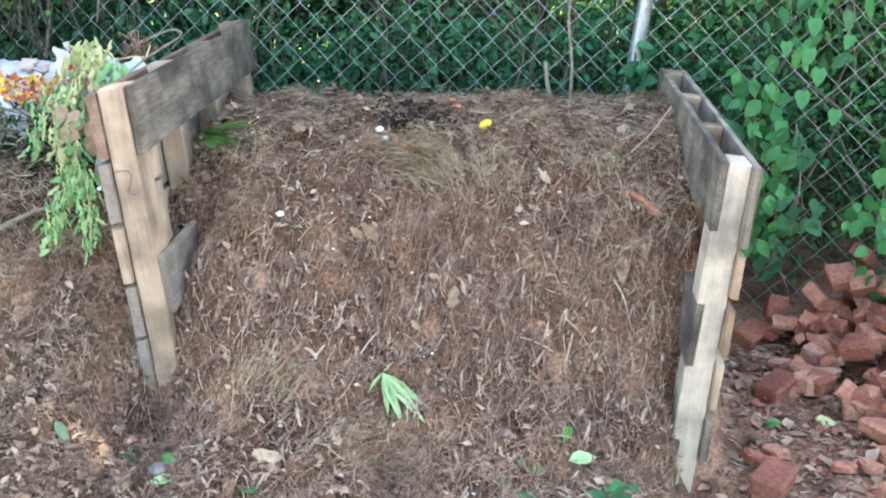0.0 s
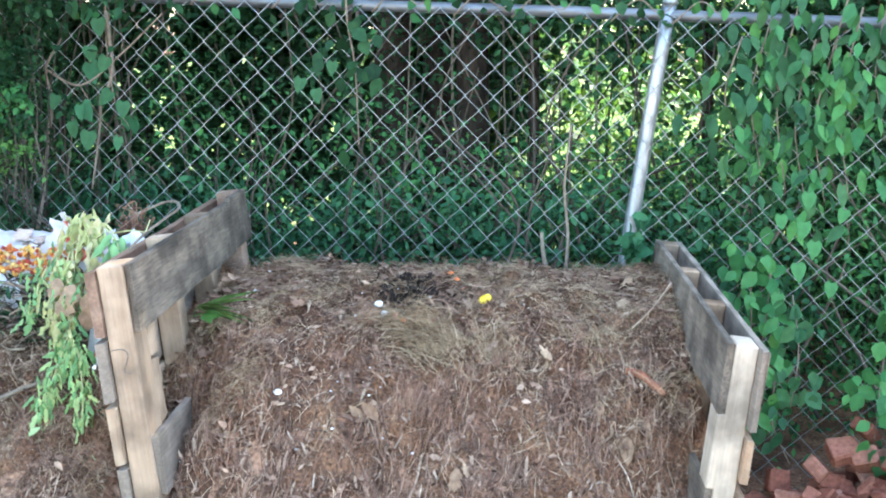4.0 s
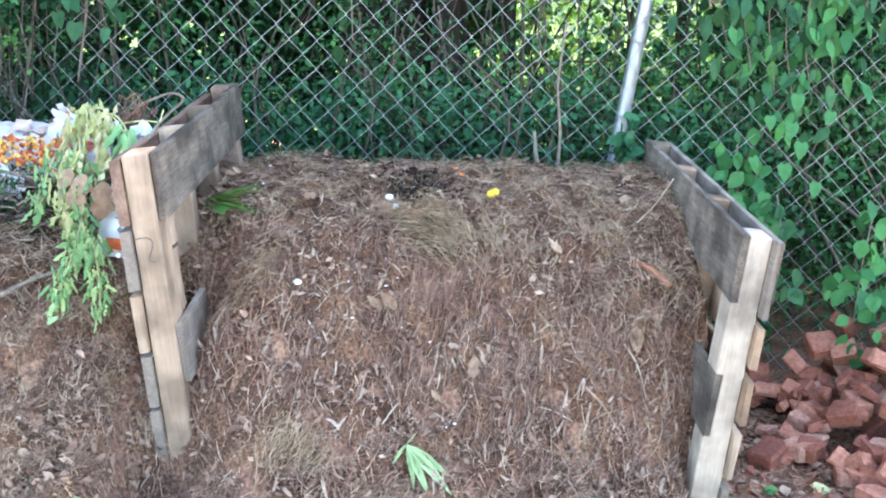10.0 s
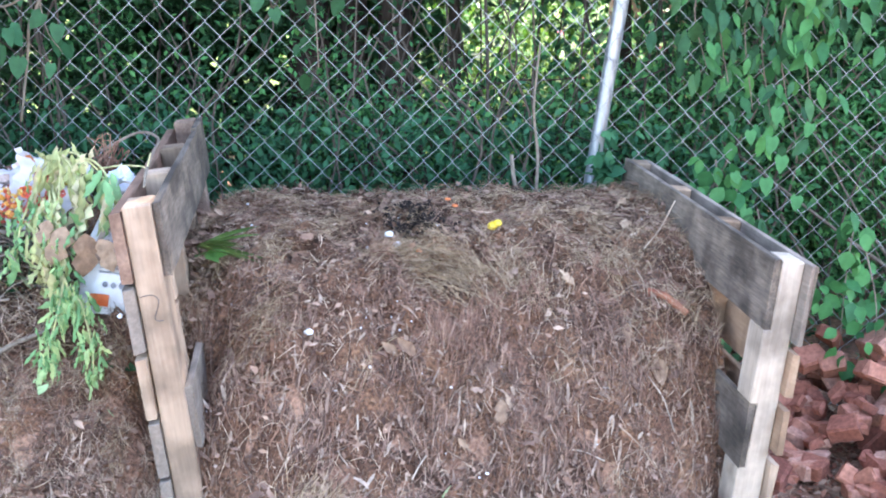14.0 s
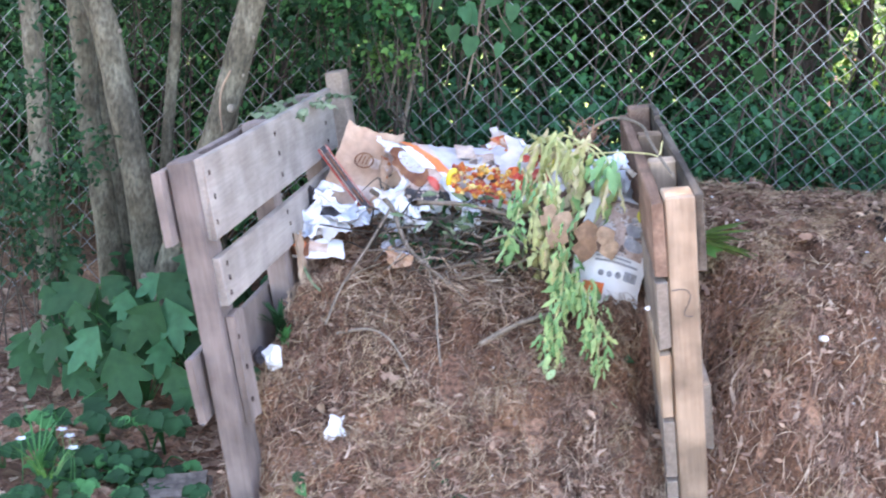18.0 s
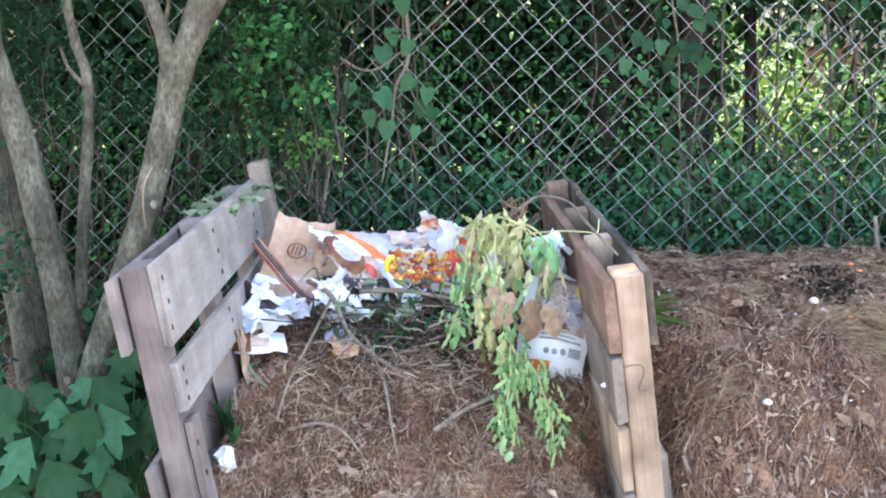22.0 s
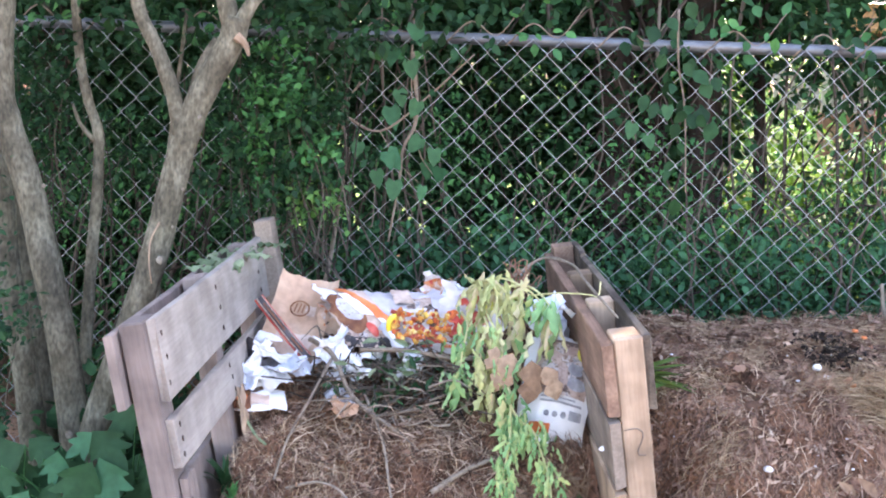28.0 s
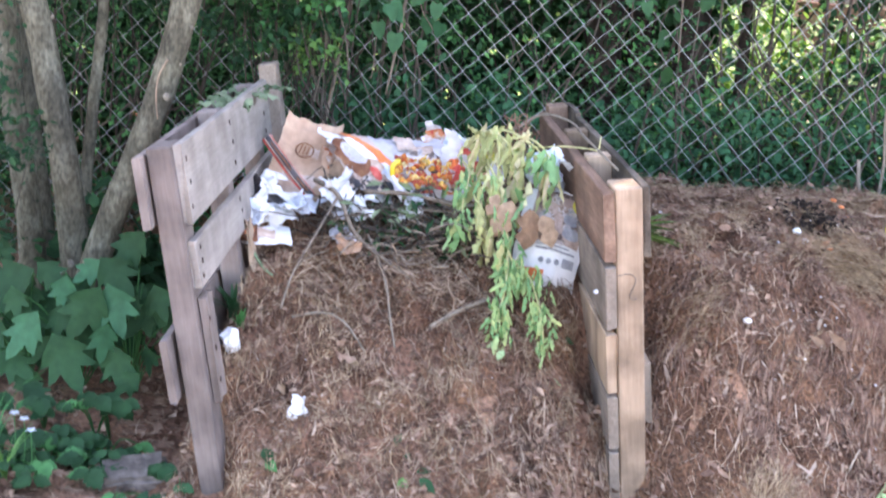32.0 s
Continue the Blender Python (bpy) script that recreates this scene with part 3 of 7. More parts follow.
def sheet(xs, ys, f):
    gx, gy = np.meshgrid(xs, ys)
    v = np.stack([gx.ravel(), gy.ravel(), f(gx, gy).ravel()], -1)
    w, h = len(xs), len(ys)
    i = (np.arange(h - 1)[:, None] * w + np.arange(w - 1)[None]).ravel()
    return v, np.stack([i, i + 1, i + 1 + w, i + w], -1)


def graded(lo, a, b, hi, step):
    out = 1.35 ** np.arange(1, 28) * step
    return np.concatenate([np.sort(a - out[out < a - lo]), np.arange(a, b, step), b + out[out < hi - b]])


v, f = sheet(graded(-700, -3.2, 3.0, 700, 0.04), graded(-700, 0.0, 4.6, 700, 0.04), height)
thing("ground", "bare brown soil with leaf litter", "ground", kind="structure", me=mesh("ground", v, f, M["soil"], True))

# ---- pallets ----
def pallet_frame(top, along, up, tall):
    y = Vector(along).normalized()
    z = Vector(up)
    z = (z - y * z.dot(y)).normalized()
    x = y.cross(z)
    base = Vector(top) - z * tall
    return Matrix((x, y, z)).transposed().to_4x4() if base is None else Matrix.Translation(base) @ Matrix((x, y, z)).transposed().to_4x4()


def box_stringer(w, y0, y1, tall, cuts, thick):
    """A post whose left side is cut back by a board's thickness between the given heights."""
    pts = [(0, 0)]
    z = 0.0
    for a, b in sorted(cuts):
        pts += [(0, a), (thick, a), (thick, b), (0, b)]
        z = b
    if abs(z - tall) < 0.001:
        pts.pop()
    else:
        pts.append((0, tall))
    poly = pts + [(w, tall), (w, 0)]
    n = len(poly)
    c = 0.003
    vs = [(x, y, zz) for y in (y0, y1) for x, zz in poly]
    fs = [tuple(range(n)), tuple(range(2 * n - 1, n - 1, -1))] + [((i + 1) % n, i, i + n, (i + 1) % n + n) for i in range(n)]
    bm = bmesh.new()
    bv = [bm.verts.new(q) for q in vs]
    for g in fs:
        bm.faces.new([bv[i] for i in g])
    bmesh.ops.recalc_face_normals(bm, faces=bm.faces)
    bmesh.ops.bevel(bm, geom=bm.edges[:], offset=c, segments=1, affect="EDGES")
    return bm


def pallet(label, top, along, up, inner, outer, post_mats, inner_mats, outer_mats, inset=0.0, wide=0.068, tall=0.95, posts=((0.0, 0.085), (0.37, 0.42), (0.73, 0.78), (1.09, 1.15)), nails=(), rear=0.0, rear_shift=0.0, outer_gap=0.0, outer_thick=0.017):
    """A pallet on its edge: upright stringers with boards on both sides. inner and outer: (from the top, to, start, end, side offset)."""
    root = thing("wooden_pallet", label, "pallet", pallet_frame(top, along, up, tall), "pallets of the compost bins")
    th = 0.017
    for i, (a, b) in enumerate(posts):
        cuts = [(tall - q, tall - p) for p, q, *_ in inner] if inset else []
        bm = box_stringer(wide, a, b, tall + (rear if i == 3 else 0.0), cuts, th)
        me = bpy.data.meshes.new("stringer")
        bm.to_mesh(me)
        bm.free()
        if i == 3 and rear_shift:
            me.transform(Matrix.Translation((rear_shift, 0, 0)))
        me.materials.append(post_mats[i % len(post_mats)])
        part("stringer", me, root)
    for side, rows, mats in (("inner", inner, inner_mats), ("outer", outer, outer_mats)):
        for i, (p, q, a, b) in enumerate(rows):
            bt = th if side == "inner" else outer_thick
            if inset:
                x0 = 0.0 if side == "inner" else wide + 0.001
            else:
                x0 = wide + 0.001 if side == "inner" else -bt - 0.001 - outer_gap * (0.4 + 0.3 * (i % 3))
            v, f = bar(x0, x0 + bt, a, b, tall - q, tall - p, 1, 0.002, 0.0012, 9, 0.008)
            board = part("board", mesh("board", v, f, mats[i % len(mats)]), root)
            if side in nails:
                face = x0 + th if not inset else x0
                for na, nb in posts:
                    for k in (0.2, 0.5, 0.8):
                        ny = (na + nb) / 2 + rng.uniform(-0.01, 0.01)
                        if a < ny < b:
                            nz = tall - p - (q - p) * k
                            ang = np.arange(7) / 7 * 6.283
                            rv = [(face + 0.0012, ny + 0.0042 * math.cos(t), nz + 0.006 * math.sin(t)) for t in ang] + [(face - 0.004, ny + 0.0042 * math.cos(t), nz + 0.006 * math.sin(t)) for t in ang]
                            part("nail", mesh("nail", rv, [tuple(range(7))] + [(j, j + 7, (j + 1) % 7 + 7, (j + 1) % 7) for j in range(7)], M["nail"]), board)
    return root


right_pallet = pallet("weathered wooden pallet on edge beside the brick heap", (0.898, 2.44, 0.829), (-0.118, 1.2, 0.02), (0.072, 0, 1),
    [(0.0, 0.165, 0.006, 1.2), (0.345, 0.505, 0.0, 1.19), (0.7, 0.85, 0.0, 1.19)],
    [(0.0, 0.19, -0.03, 1.21), (0.21, 0.315, -0.026, 1.19), (0.345, 0.455, -0.03, 1.2), (0.48, 0.6, -0.026, 1.19), (0.63, 0.74, -0.02, 1.19)],
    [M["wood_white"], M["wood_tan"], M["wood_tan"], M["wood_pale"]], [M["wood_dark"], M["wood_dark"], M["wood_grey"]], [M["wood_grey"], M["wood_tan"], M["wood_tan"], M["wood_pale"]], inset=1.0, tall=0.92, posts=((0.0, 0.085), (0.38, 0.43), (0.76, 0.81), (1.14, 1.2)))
middle_pallet = pallet("wooden pallet on edge between the two compost bins, leaning", (-0.519, 2.305, 0.934), (-0.092, 1.15, 0), (-0.155, 0, 1),
    [(0.0, 0.158, 0.012, 0.97), (-0.01, 0.15, 0.98, 1.2), (0.405, 0.55, 0.012, 1.12), (0.66, 0.79, 0.45, 1.12)],
    [(0.008, 0.16, -0.004, 1.15), (0.17, 0.312, -0.012, 1.13), (0.325, 0.462, -0.016, 1.15), (0.475, 0.6, -0.01, 1.14), (0.61, 0.74, -0.006, 1.14)],
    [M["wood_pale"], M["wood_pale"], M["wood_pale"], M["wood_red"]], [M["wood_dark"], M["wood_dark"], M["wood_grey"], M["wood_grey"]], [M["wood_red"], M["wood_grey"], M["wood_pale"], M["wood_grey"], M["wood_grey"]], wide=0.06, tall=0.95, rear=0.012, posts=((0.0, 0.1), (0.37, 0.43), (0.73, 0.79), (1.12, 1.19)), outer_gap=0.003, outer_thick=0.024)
left_pallet = pallet("silver-grey weathered pallet on edge under the shrub, leaning", (-1.476, 2.1, 0.958), (-0.02, 1.0, 0.005), (-0.195, 0, 1),
    [(0.0, 0.165, 0.02, 1.06), (0.2, 0.3, 0.014, 1.04), (0.325, 0.56, 0.03, 0.085)],
    [(0.012, 0.16, -0.03, 1.1), (0.39, 0.53, -0.035, 1.0)],
    [M["wood_plum"], M["wood_plum"], M["wood_plum"], M["wood_grey"]], [M["wood_silver"], M["wood_silver"], M["wood_plum"]], [M["wood_plum"], M["wood_plum"]], tall=0.95, wide=0.05,
    posts=((0.0, 0.085), (0.47, 0.53), (0.93, 0.99), (1.17, 1.25)), nails=("inner",), rear=0.03, rear_shift=0.03, outer_gap=0.01)

for lo, hi, back in ((0.161, 0.238, 0.16), (0.25, 0.4, 0.15)):
    v, f = bar(0.018, 0.062, 0.101, back, 0.95 - hi, 0.95 - lo, 2, 0.003, 0.0012, 7, 0.006)
    part("block", mesh("block", v, f, M["wood_pale"]), middle_pallet)
# a pencilled figure on the middle pallet's front post
fig = [(0.004, -0.002, 0.757), (0.02, -0.002, 0.759), (0.034, -0.002, 0.757), (0.042, -0.002, 0.746), (0.037, -0.002, 0.728), (0.029, -0.002, 0.712), (0.031, -0.002, 0.702), (0.045, -0.002, 0.7)]
v, f = tube(fig, 0.0011, 0.0011, 4)
part("pencil_mark", mesh("pencil_mark", v, f, M["ink"]), middle_pallet, "faint pencilled curl")
# split splinter on the left pallet
v, f = bar(0.069, 0.08, 0.5, 0.54, 0.55, 0.66, 2, 0.003, 0.004, 6, 0.02)
part("splinter", mesh("splinter", v, f, M["wood_pale"]), left_pallet, "pale torn splinter")

# ---- chain-link fence ----
FY, RAIL, CELL = 3.70, 1.535, 0.0465
fence = thing("chain_link_fence", "galvanised chain-link fence overgrown with vines", "fence", (0, FY, 0))
rows_n = int(RAIL / CELL)
for odd in (0, 1):
    pts = []
    for k in range(rows_n + 2):
        s = (k + odd) % 2
        pts.append(((0 if s else CELL) + (-0.0022 if s else 0.0022), 0.0026 * (1 if (k // 1) % 2 else -1), RAIL + 0.018 - k * CELL))
    v, f = tube(pts, 0.0019, 0.0019, 5, 1)
    wire = mesh("wire", v, f, M["galv"], True)
    for i in range(-86, 74):
        if i % 2 == odd:
            w = part("wire", wire, fence)
            w.location = (i * CELL, 0, 0)
v, f = tube([(-5.2, 0.026, RAIL + 0.017), (-1, 0.026, RAIL + 0.013), (1, 0.026, RAIL + 0.021), (4.6, 0.026, RAIL + 0.017)], 0.0185, 0.0185, 12, 6)
part("top_rail", mesh("top_rail", v, f, M["rail"], True), fence, "grey galvanised top rail")
for px, lean, top in ((0.616, 0.1, 1.6), (-2.95, 0.0, 1.6), (4.0, 0.0, 1.6)):
    v, f = tube([(px, 0.03, -0.1), (px + lean * 0.8, 0.03, 0.8), (px + lean * top, 0.03, top)], 0.0235, 0.0235, 14, 5)
    post = part("post", mesh("post", v, f, M["pipe"], True), fence, "leaning galvanised pipe post" if lean else "")
    cx = px + lean * top
    v, f = tube([(cx, 0.03, top - 0.01), (cx, 0.03, top + 0.02), (cx, 0.03, top + 0.035)], 0.028, 0.012, 12, 3)
    part("post_cap", mesh("post_cap", v, f, M["galv"], True), post)
    for tz in (0.35, 0.75, 1.15):
        a = np.linspace(0, 6.283, 13)
        ring = np.stack([px + lean * tz + 0.0265 * np.cos(a), 0.026 + 0.032 * np.sin(a), tz + 0.004 * np.sin(a * 0.5)], -1)
        v, f = tube(ring, 0.0013, 0.0013, 4, 1)
        part("tie_wire", mesh("tie_wire", v, f, M["galv"], True), post)

# ---- compost heaps ----
def heap(name, label, x0, x1, y0, y1, step, loose, leafy=1.0):
    def top(x, y):
        edge = smooth(x0, x0 + 0.05, x) * smooth(x1, x1 - 0.05, x) * smooth(y0, y0 + 0.2, y) * smooth(y1, y1 - 0.03, y)
        return height(x, y) + (0.016 + bumps(x, y) + 0.032 * waves(x, y, 13, 8) - 0.07 * smooth(0.35, 1.0, waves(x, y, 19, 12) + 0.7 * waves(x, y, 44, 13)) + 0.018 * waves(x, y, 29, 17)) * edge - 0.05 * (1 - edge)
    v, f = sheet(np.arange(x0, x1 + step, step), np.arange(y0, y1 + step, step), top)
    root = thing(name, label, "compost heap", (0, 0, 0))
    part("heap_body", mesh("heap_body", v, f, M["compost"], True), root)

    def spots(n):
        x, y = rng.uniform(x0 + 0.03, x1 - 0.03, n), rng.uniform(y0 + 0.1, y1 - 0.03, n)
        return np.stack([x, y, top(x, y)], -1)

    def slope(p):
        return (height(p[:, 0], p[:, 1] + 0.03) - height(p[:, 0], p[:, 1] - 0.03)) / 0.06

    for nm, m, n, l0, l1, w0, w1, crest, patchy, seed in loose:
        p = spots(n * 3 if patchy else n)
        if patchy:
            # lies in patches, on the crest (+) or on the slope (-)
            up_there = smooth(2.45, 2.8, p[:, 1])
            odds = (waves(p[:, 0], p[:, 1], 8, seed) + 0.7 * waves(p[:, 0], p[:, 1], 19, seed + 1)) + (crest * (up_there * 2 - 1)) * 0.8
            p = p[np.argsort(-(odds + rng.normal(0, 0.35, len(p))))[:n]]
            if patchy == 2:
                # gathered in tufts that point one way
                which = rng.integers(0, n // 26, n)
                p = p[rng.integers(0, n, n // 26)][which] + rng.normal(0, 0.02, (n, 3)) * (1, 1, 0)
                p[:, 2] = top(p[:, 0], p[:, 1]) + (rng.uniform(0, 1, n // 26) ** 2 * 0.022)[which]
        flow = smooth(2.75, 2.4, p[:, 1])
        comb = 0.9 * waves(p[:, 0], p[:, 1], 7, 3 + seed) + 0.8 * waves(p[:, 0], p[:, 1], 23, 5 + seed) + flow * 0.1
        yaw = np.where(rng.random(n) < 0.5, comb + rng.normal(0, 0.7, n), rng.uniform(0, 6.283, n))
        p[:, 2] += rng.uniform(-0.006, 0.016, n)
        ob = part(nm, strands(nm, p, yaw, rng.uniform(l0, l1, n) ** 1.0, rng.uniform(w0, w1, n), slope(p) * np.sin(yaw) + rng.normal(0, 0.09, n), M[m], 2.2 if nm == "cross_straw" else 1.2), root)
        tagged(ob, kind="stuff")
    for nm, m, n, l0, l1 in (("chip_layer", "litter", int(6500 * (x1 - x0)), 0.006, 0.032), ("fragment_layer", "leaf_brown", int(2600 * leafy * (x1 - x0)), 0.012, 0.042), ("leaf_layer", "leaf_brown", int(260 * leafy * (x1 - x0)), 0.025, 0.06), ("crumb_layer", "crumbs", int(160 * (x1 - x0)), 0.005, 0.014)):
        p = spots(n)
        p[:, 2] += 0.006
        up = sphere_dirs(n) * 0.7 + np.array([0, -0.5, 1.0])
        ln = rng.uniform(l0, l1, n) * rng.uniform(0.5, 1, n)
        ob = part(nm, leaves(nm, p, sphere_dirs(n) * (1, 1, 0.4), up, ln, ln * rng.uniform(0.3, 0.6, n), M[m], CHIP if nm in ("chip_layer", "crumb_layer") else WILT if nm == "leaf_layer" else CURL), root)
        tagged(ob, kind="stuff")
    return top


top_right = heap("compost_heap", "large brown heap of straw, pine needles and compost between pallets", -0.5, 0.9, 1.55, 3.68, 0.012,
    (("straw", "straw", 23000, 0.018, 0.075, 0.0008, 0.0021, 0, 0, 0), ("matted_straw", "straw_mat", 11000, 0.05, 0.14, 0.0007, 0.0014, 0.9, 2, 2), ("dark_straw", "straw_dark", 17000, 0.03, 0.1, 0.0012, 0.0028, -0.3, 2, 5), ("pine_needles", "needles", 6500, 0.04, 0.1, 0.0012, 0.0024, -0.4, 2, 9), ("bark_layer", "strips", 2600, 0.02, 0.075, 0.003, 0.01, -0.7, 1, 7), ("cross_straw", "straw", 3200, 0.06, 0.15, 0.0009, 0.002, 0, 0, 4), ("hanging_straw", "straw", 420, 0.05, 0.12, 0.0013, 0.0028, 0, 0, 1)))
top_left = heap("compost_heap", "lower brown heap of straw and soil with kitchen scraps behind", -1.44, -0.5, 1.2, 3.62, 0.013,
    (("straw", "straw", 28000, 0.02, 0.08, 0.0007, 0.0015, 0, 0, 0), ("matted_straw", "straw_mat", 12000, 0.02, 0.09, 0.0008, 0.0017, -0.5, 1, 2), ("cross_straw", "straw", 1800, 0.06, 0.14, 0.0009, 0.0018, 0, 0, 4), ("dark_straw", "straw_dark", 7000, 0.03, 0.09, 0.001, 0.0024, 0, 1, 5), ("pine_needles", "needles", 5000, 0.04, 0.1, 0.001, 0.0018, 0.3, 1, 9), ("bark_layer", "strips", 350, 0.02, 0.06, 0.003, 0.007, -0.3, 1, 7)), 0.35)


def on_heap(x, y):
    return float(top_right(x, y) if x > -0.48 else top_left(x, y))


# a pale mat of straw at the crest with reddish needles below it
for nm, lab, m, cx, cy, sx, sy, n, base, l0, l1 in (("straw_tuft", "pale tan mat of dry straw on the crest", "straw_mat", 0.15, 2.745, 0.075, 0.036, 1700, -0.2, 0.05, 0.13), ("needle_tuft", "red-brown pine needles matted on the slope", "needles", 0.2, 2.58, 0.05, 0.035, 420, 1.3, 0.04, 0.09), ("straw_tuft", "tan tuft of straw at the foot of the slope", "straw_mat", -0.07, 2.2, 0.05, 0.03, 420, 0.8, 0.05, 0.1), ("straw_tuft", "tan tuft of straw at the foot of the slope", "straw_mat", 0.15, 2.13, 0.06, 0.03, 420, 0.2, 0.05, 0.11), ("straw_tuft", "tan tuft of straw on the slope", "straw_mat", -0.25, 2.5, 0.05, 0.035, 380, 0.4, 0.05, 0.1)):
    x, y = rng.normal(cx, sx, n), rng.normal(cy, sy, n)
    q = np.stack([x, y, [on_heap(a, b) + rng.uniform(0.008, 0.034) for a, b in zip(x, y)]], -1)
    yaw = base - 5 * (x - cx) + rng.normal(0, 0.3, n)
    inc = (height(x, y + 0.03) - height(x, y - 0.03)) / 0.06 * np.sin(yaw)
    thing(nm, lab, "straw", kind="stuff", me=strands(nm, q, yaw, rng.uniform(l0, l1, n), rng.uniform(0.0008, 0.0015, n), inc + rng.normal(0, 0.08, n), M[m]))

# loose straw and chips where the two heaps meet
n = 9000
x = np.concatenate([rng.uniform(-0.66, -0.34, n * 2 // 3), rng.uniform(-0.5, -0.4, n // 3)])
y = np.concatenate([rng.uniform(1.15, 2.32, n * 2 // 3), rng.uniform(2.3, 3.1, n // 3)])
n = len(x)
low = np.maximum(height(x, y), np.where(x > -0.5, top_right(x, y), top_left(x, y)))
q = np.stack([x, y, low + rng.uniform(0.0, 0.014, n)], -1)
yaw = rng.uniform(0, 6.283, n)
inc = (height(x, y + 0.03) - height(x, y - 0.03)) / 0.06 * np.sin(yaw) + (height(x + 0.03, y) - height(x - 0.03, y)) / 0.06 * np.cos(yaw)
thing("loose_straw", "loose straw in the hollow between the heaps", "straw", kind="stuff", me=strands("loose_straw", q, yaw, rng.uniform(0.02, 0.08, n), rng.uniform(0.0008, 0.0018, n), inc + rng.normal(0, 0.08, n), M["straw"]))
k = rng.random(n) < 0.35
ln = rng.uniform(0.008, 0.035, int(k.sum()))
thing("loose_chips", "brown leaf chips in the hollow between the heaps", "leaf litter", kind="stuff", me=leaves("loose_chips", q[k] + (0.004, 0.003, 0.003), sphere_dirs(int(k.sum())) * (1, 1, 0.4), sphere_dirs(int(k.sum())) * 0.6 + (0, -0.4, 1), ln, ln * 0.5, M["litter"], CURL))

# litter on the ground outside the bins
n = 3600
p = np.stack([rng.uniform(0.95, 2.2, n), rng.uniform(1.6, 3.66, n)], -1)
p = np.vstack([p, np.stack([rng.uniform(-3.0, -1.45, n), rng.uniform(1.2, 3.66, n)], -1), np.stack([rng.uniform(-2, 1.8, n), rng.uniform(0.5, 1.7, n)], -1)])
p = np.column_stack([p, height(p[:, 0], p[:, 1]) + 0.004])
k = len(p)
ln = rng.uniform(0.015, 0.06, k)
tagged(thing("leaf_litter", "brown fallen leaves and bark on bare soil", "leaf litter", kind="stuff", me=leaves("leaf_litter", p, sphere_dirs(k) * (1, 1, 0.25), sphere_dirs(k) * 0.4 + (0, 0, 1), ln, ln * rng.uniform(0.35, 0.8, k), M["litter"])))
thing("ground_straw", "fallen twigs and pine needles on the soil", "leaf litter", kind="stuff", me=strands("ground_straw", p[:7000] + (0.01, 0.01, 0.004), rng.uniform(0, 6.28, 7000), rng.uniform(0.03, 0.14, 7000), rng.uniform(0.001, 0.003, 7000), rng.normal(0, 0.1, 7000), M["straw"]))

# ---- vegetation behind the fence ----
def opening(p):
    """Where the hedge stands open towards the sunlit yard."""
    mid = 0.2 + (p[:, 1] - 4.0) * 0.2
    yard = (p[:, 0] > mid - 0.16) & (p[:, 0] < mid + 0.56 + 0.2 * (p[:, 1] - 4.0)) & (p[:, 2] > 0.98) & (p[:, 2] < 1.5)
    return yard


def gap(p):
    """Where house and sky show over the rail."""
    d = p[:, 1] - 3.9
    eave = (p[:, 0] > 0.36 + 0.25 * d) & (p[:, 0] < 0.9 + 0.36 * d) & (p[:, 2] > 1.64) & (p[:, 2] < 1.99 + 0.09 * d)
    sky = np.hypot(p[:, 0] - 0.06 - 0.2 * d, p[:, 2] - 1.93 - 0.08 * d) < 0.08 + 0.015 * d
    return eave | sky


def beam(p):
    """Narrow gaps in the crowns that let sun flecks down to the foot of the heaps."""
    out = np.zeros(len(p), bool)
    for spot, r in (((-0.47, 1.98, 0.1), 0.11), ((-0.12, 2.06, 0.14), 0.05), ((-0.75, 1.8, 0.2), 0.06)):
        d = p - np.array(spot)
        k = d @ np.array(SUN_FROM)
        out |= (k > 0.5) & (np.linalg.norm(d - k[:, None] * np.array(SUN_FROM), axis=1) < r)
    return out


def clumps(n, per, box, radius, l0, l1, flat=0.6):
    lo, hi = np.array(box[0]), np.array(box[1])
    c = rng.uniform(lo, hi, (n, 3))
    keep = ~opening(c) | (rng.random(n) < 0.15)
    keep &= ~((c[:, 0] > -0.55) & (c[:, 0] < 0.2) & (c[:, 2] > 0.9) & (c[:, 1] < 5.0)) | (rng.random(n) < 0.4)
    c = c[keep]
    p = (c[:, None] + rng.normal(0, radius, (len(c), per, 3))).reshape(-1, 3)
    p = p[(p[:, 1] > lo[1] - 0.02) & (p[:, 2] > 0.02)]
    p = p[~gap(p) | (rng.random(len(p)) < 0.1)]
    p = p[~beam(p)]
    k = len(p)
    d = sphere_dirs(k) + (0, -0.25, -0.25)
    up = sphere_dirs(k) * flat + (0, -0.3, 1.0)
    ln = rng.uniform(l0, l1, k)
    return p, d, up, ln, ln * rng.uniform(0.45, 0.65, k)


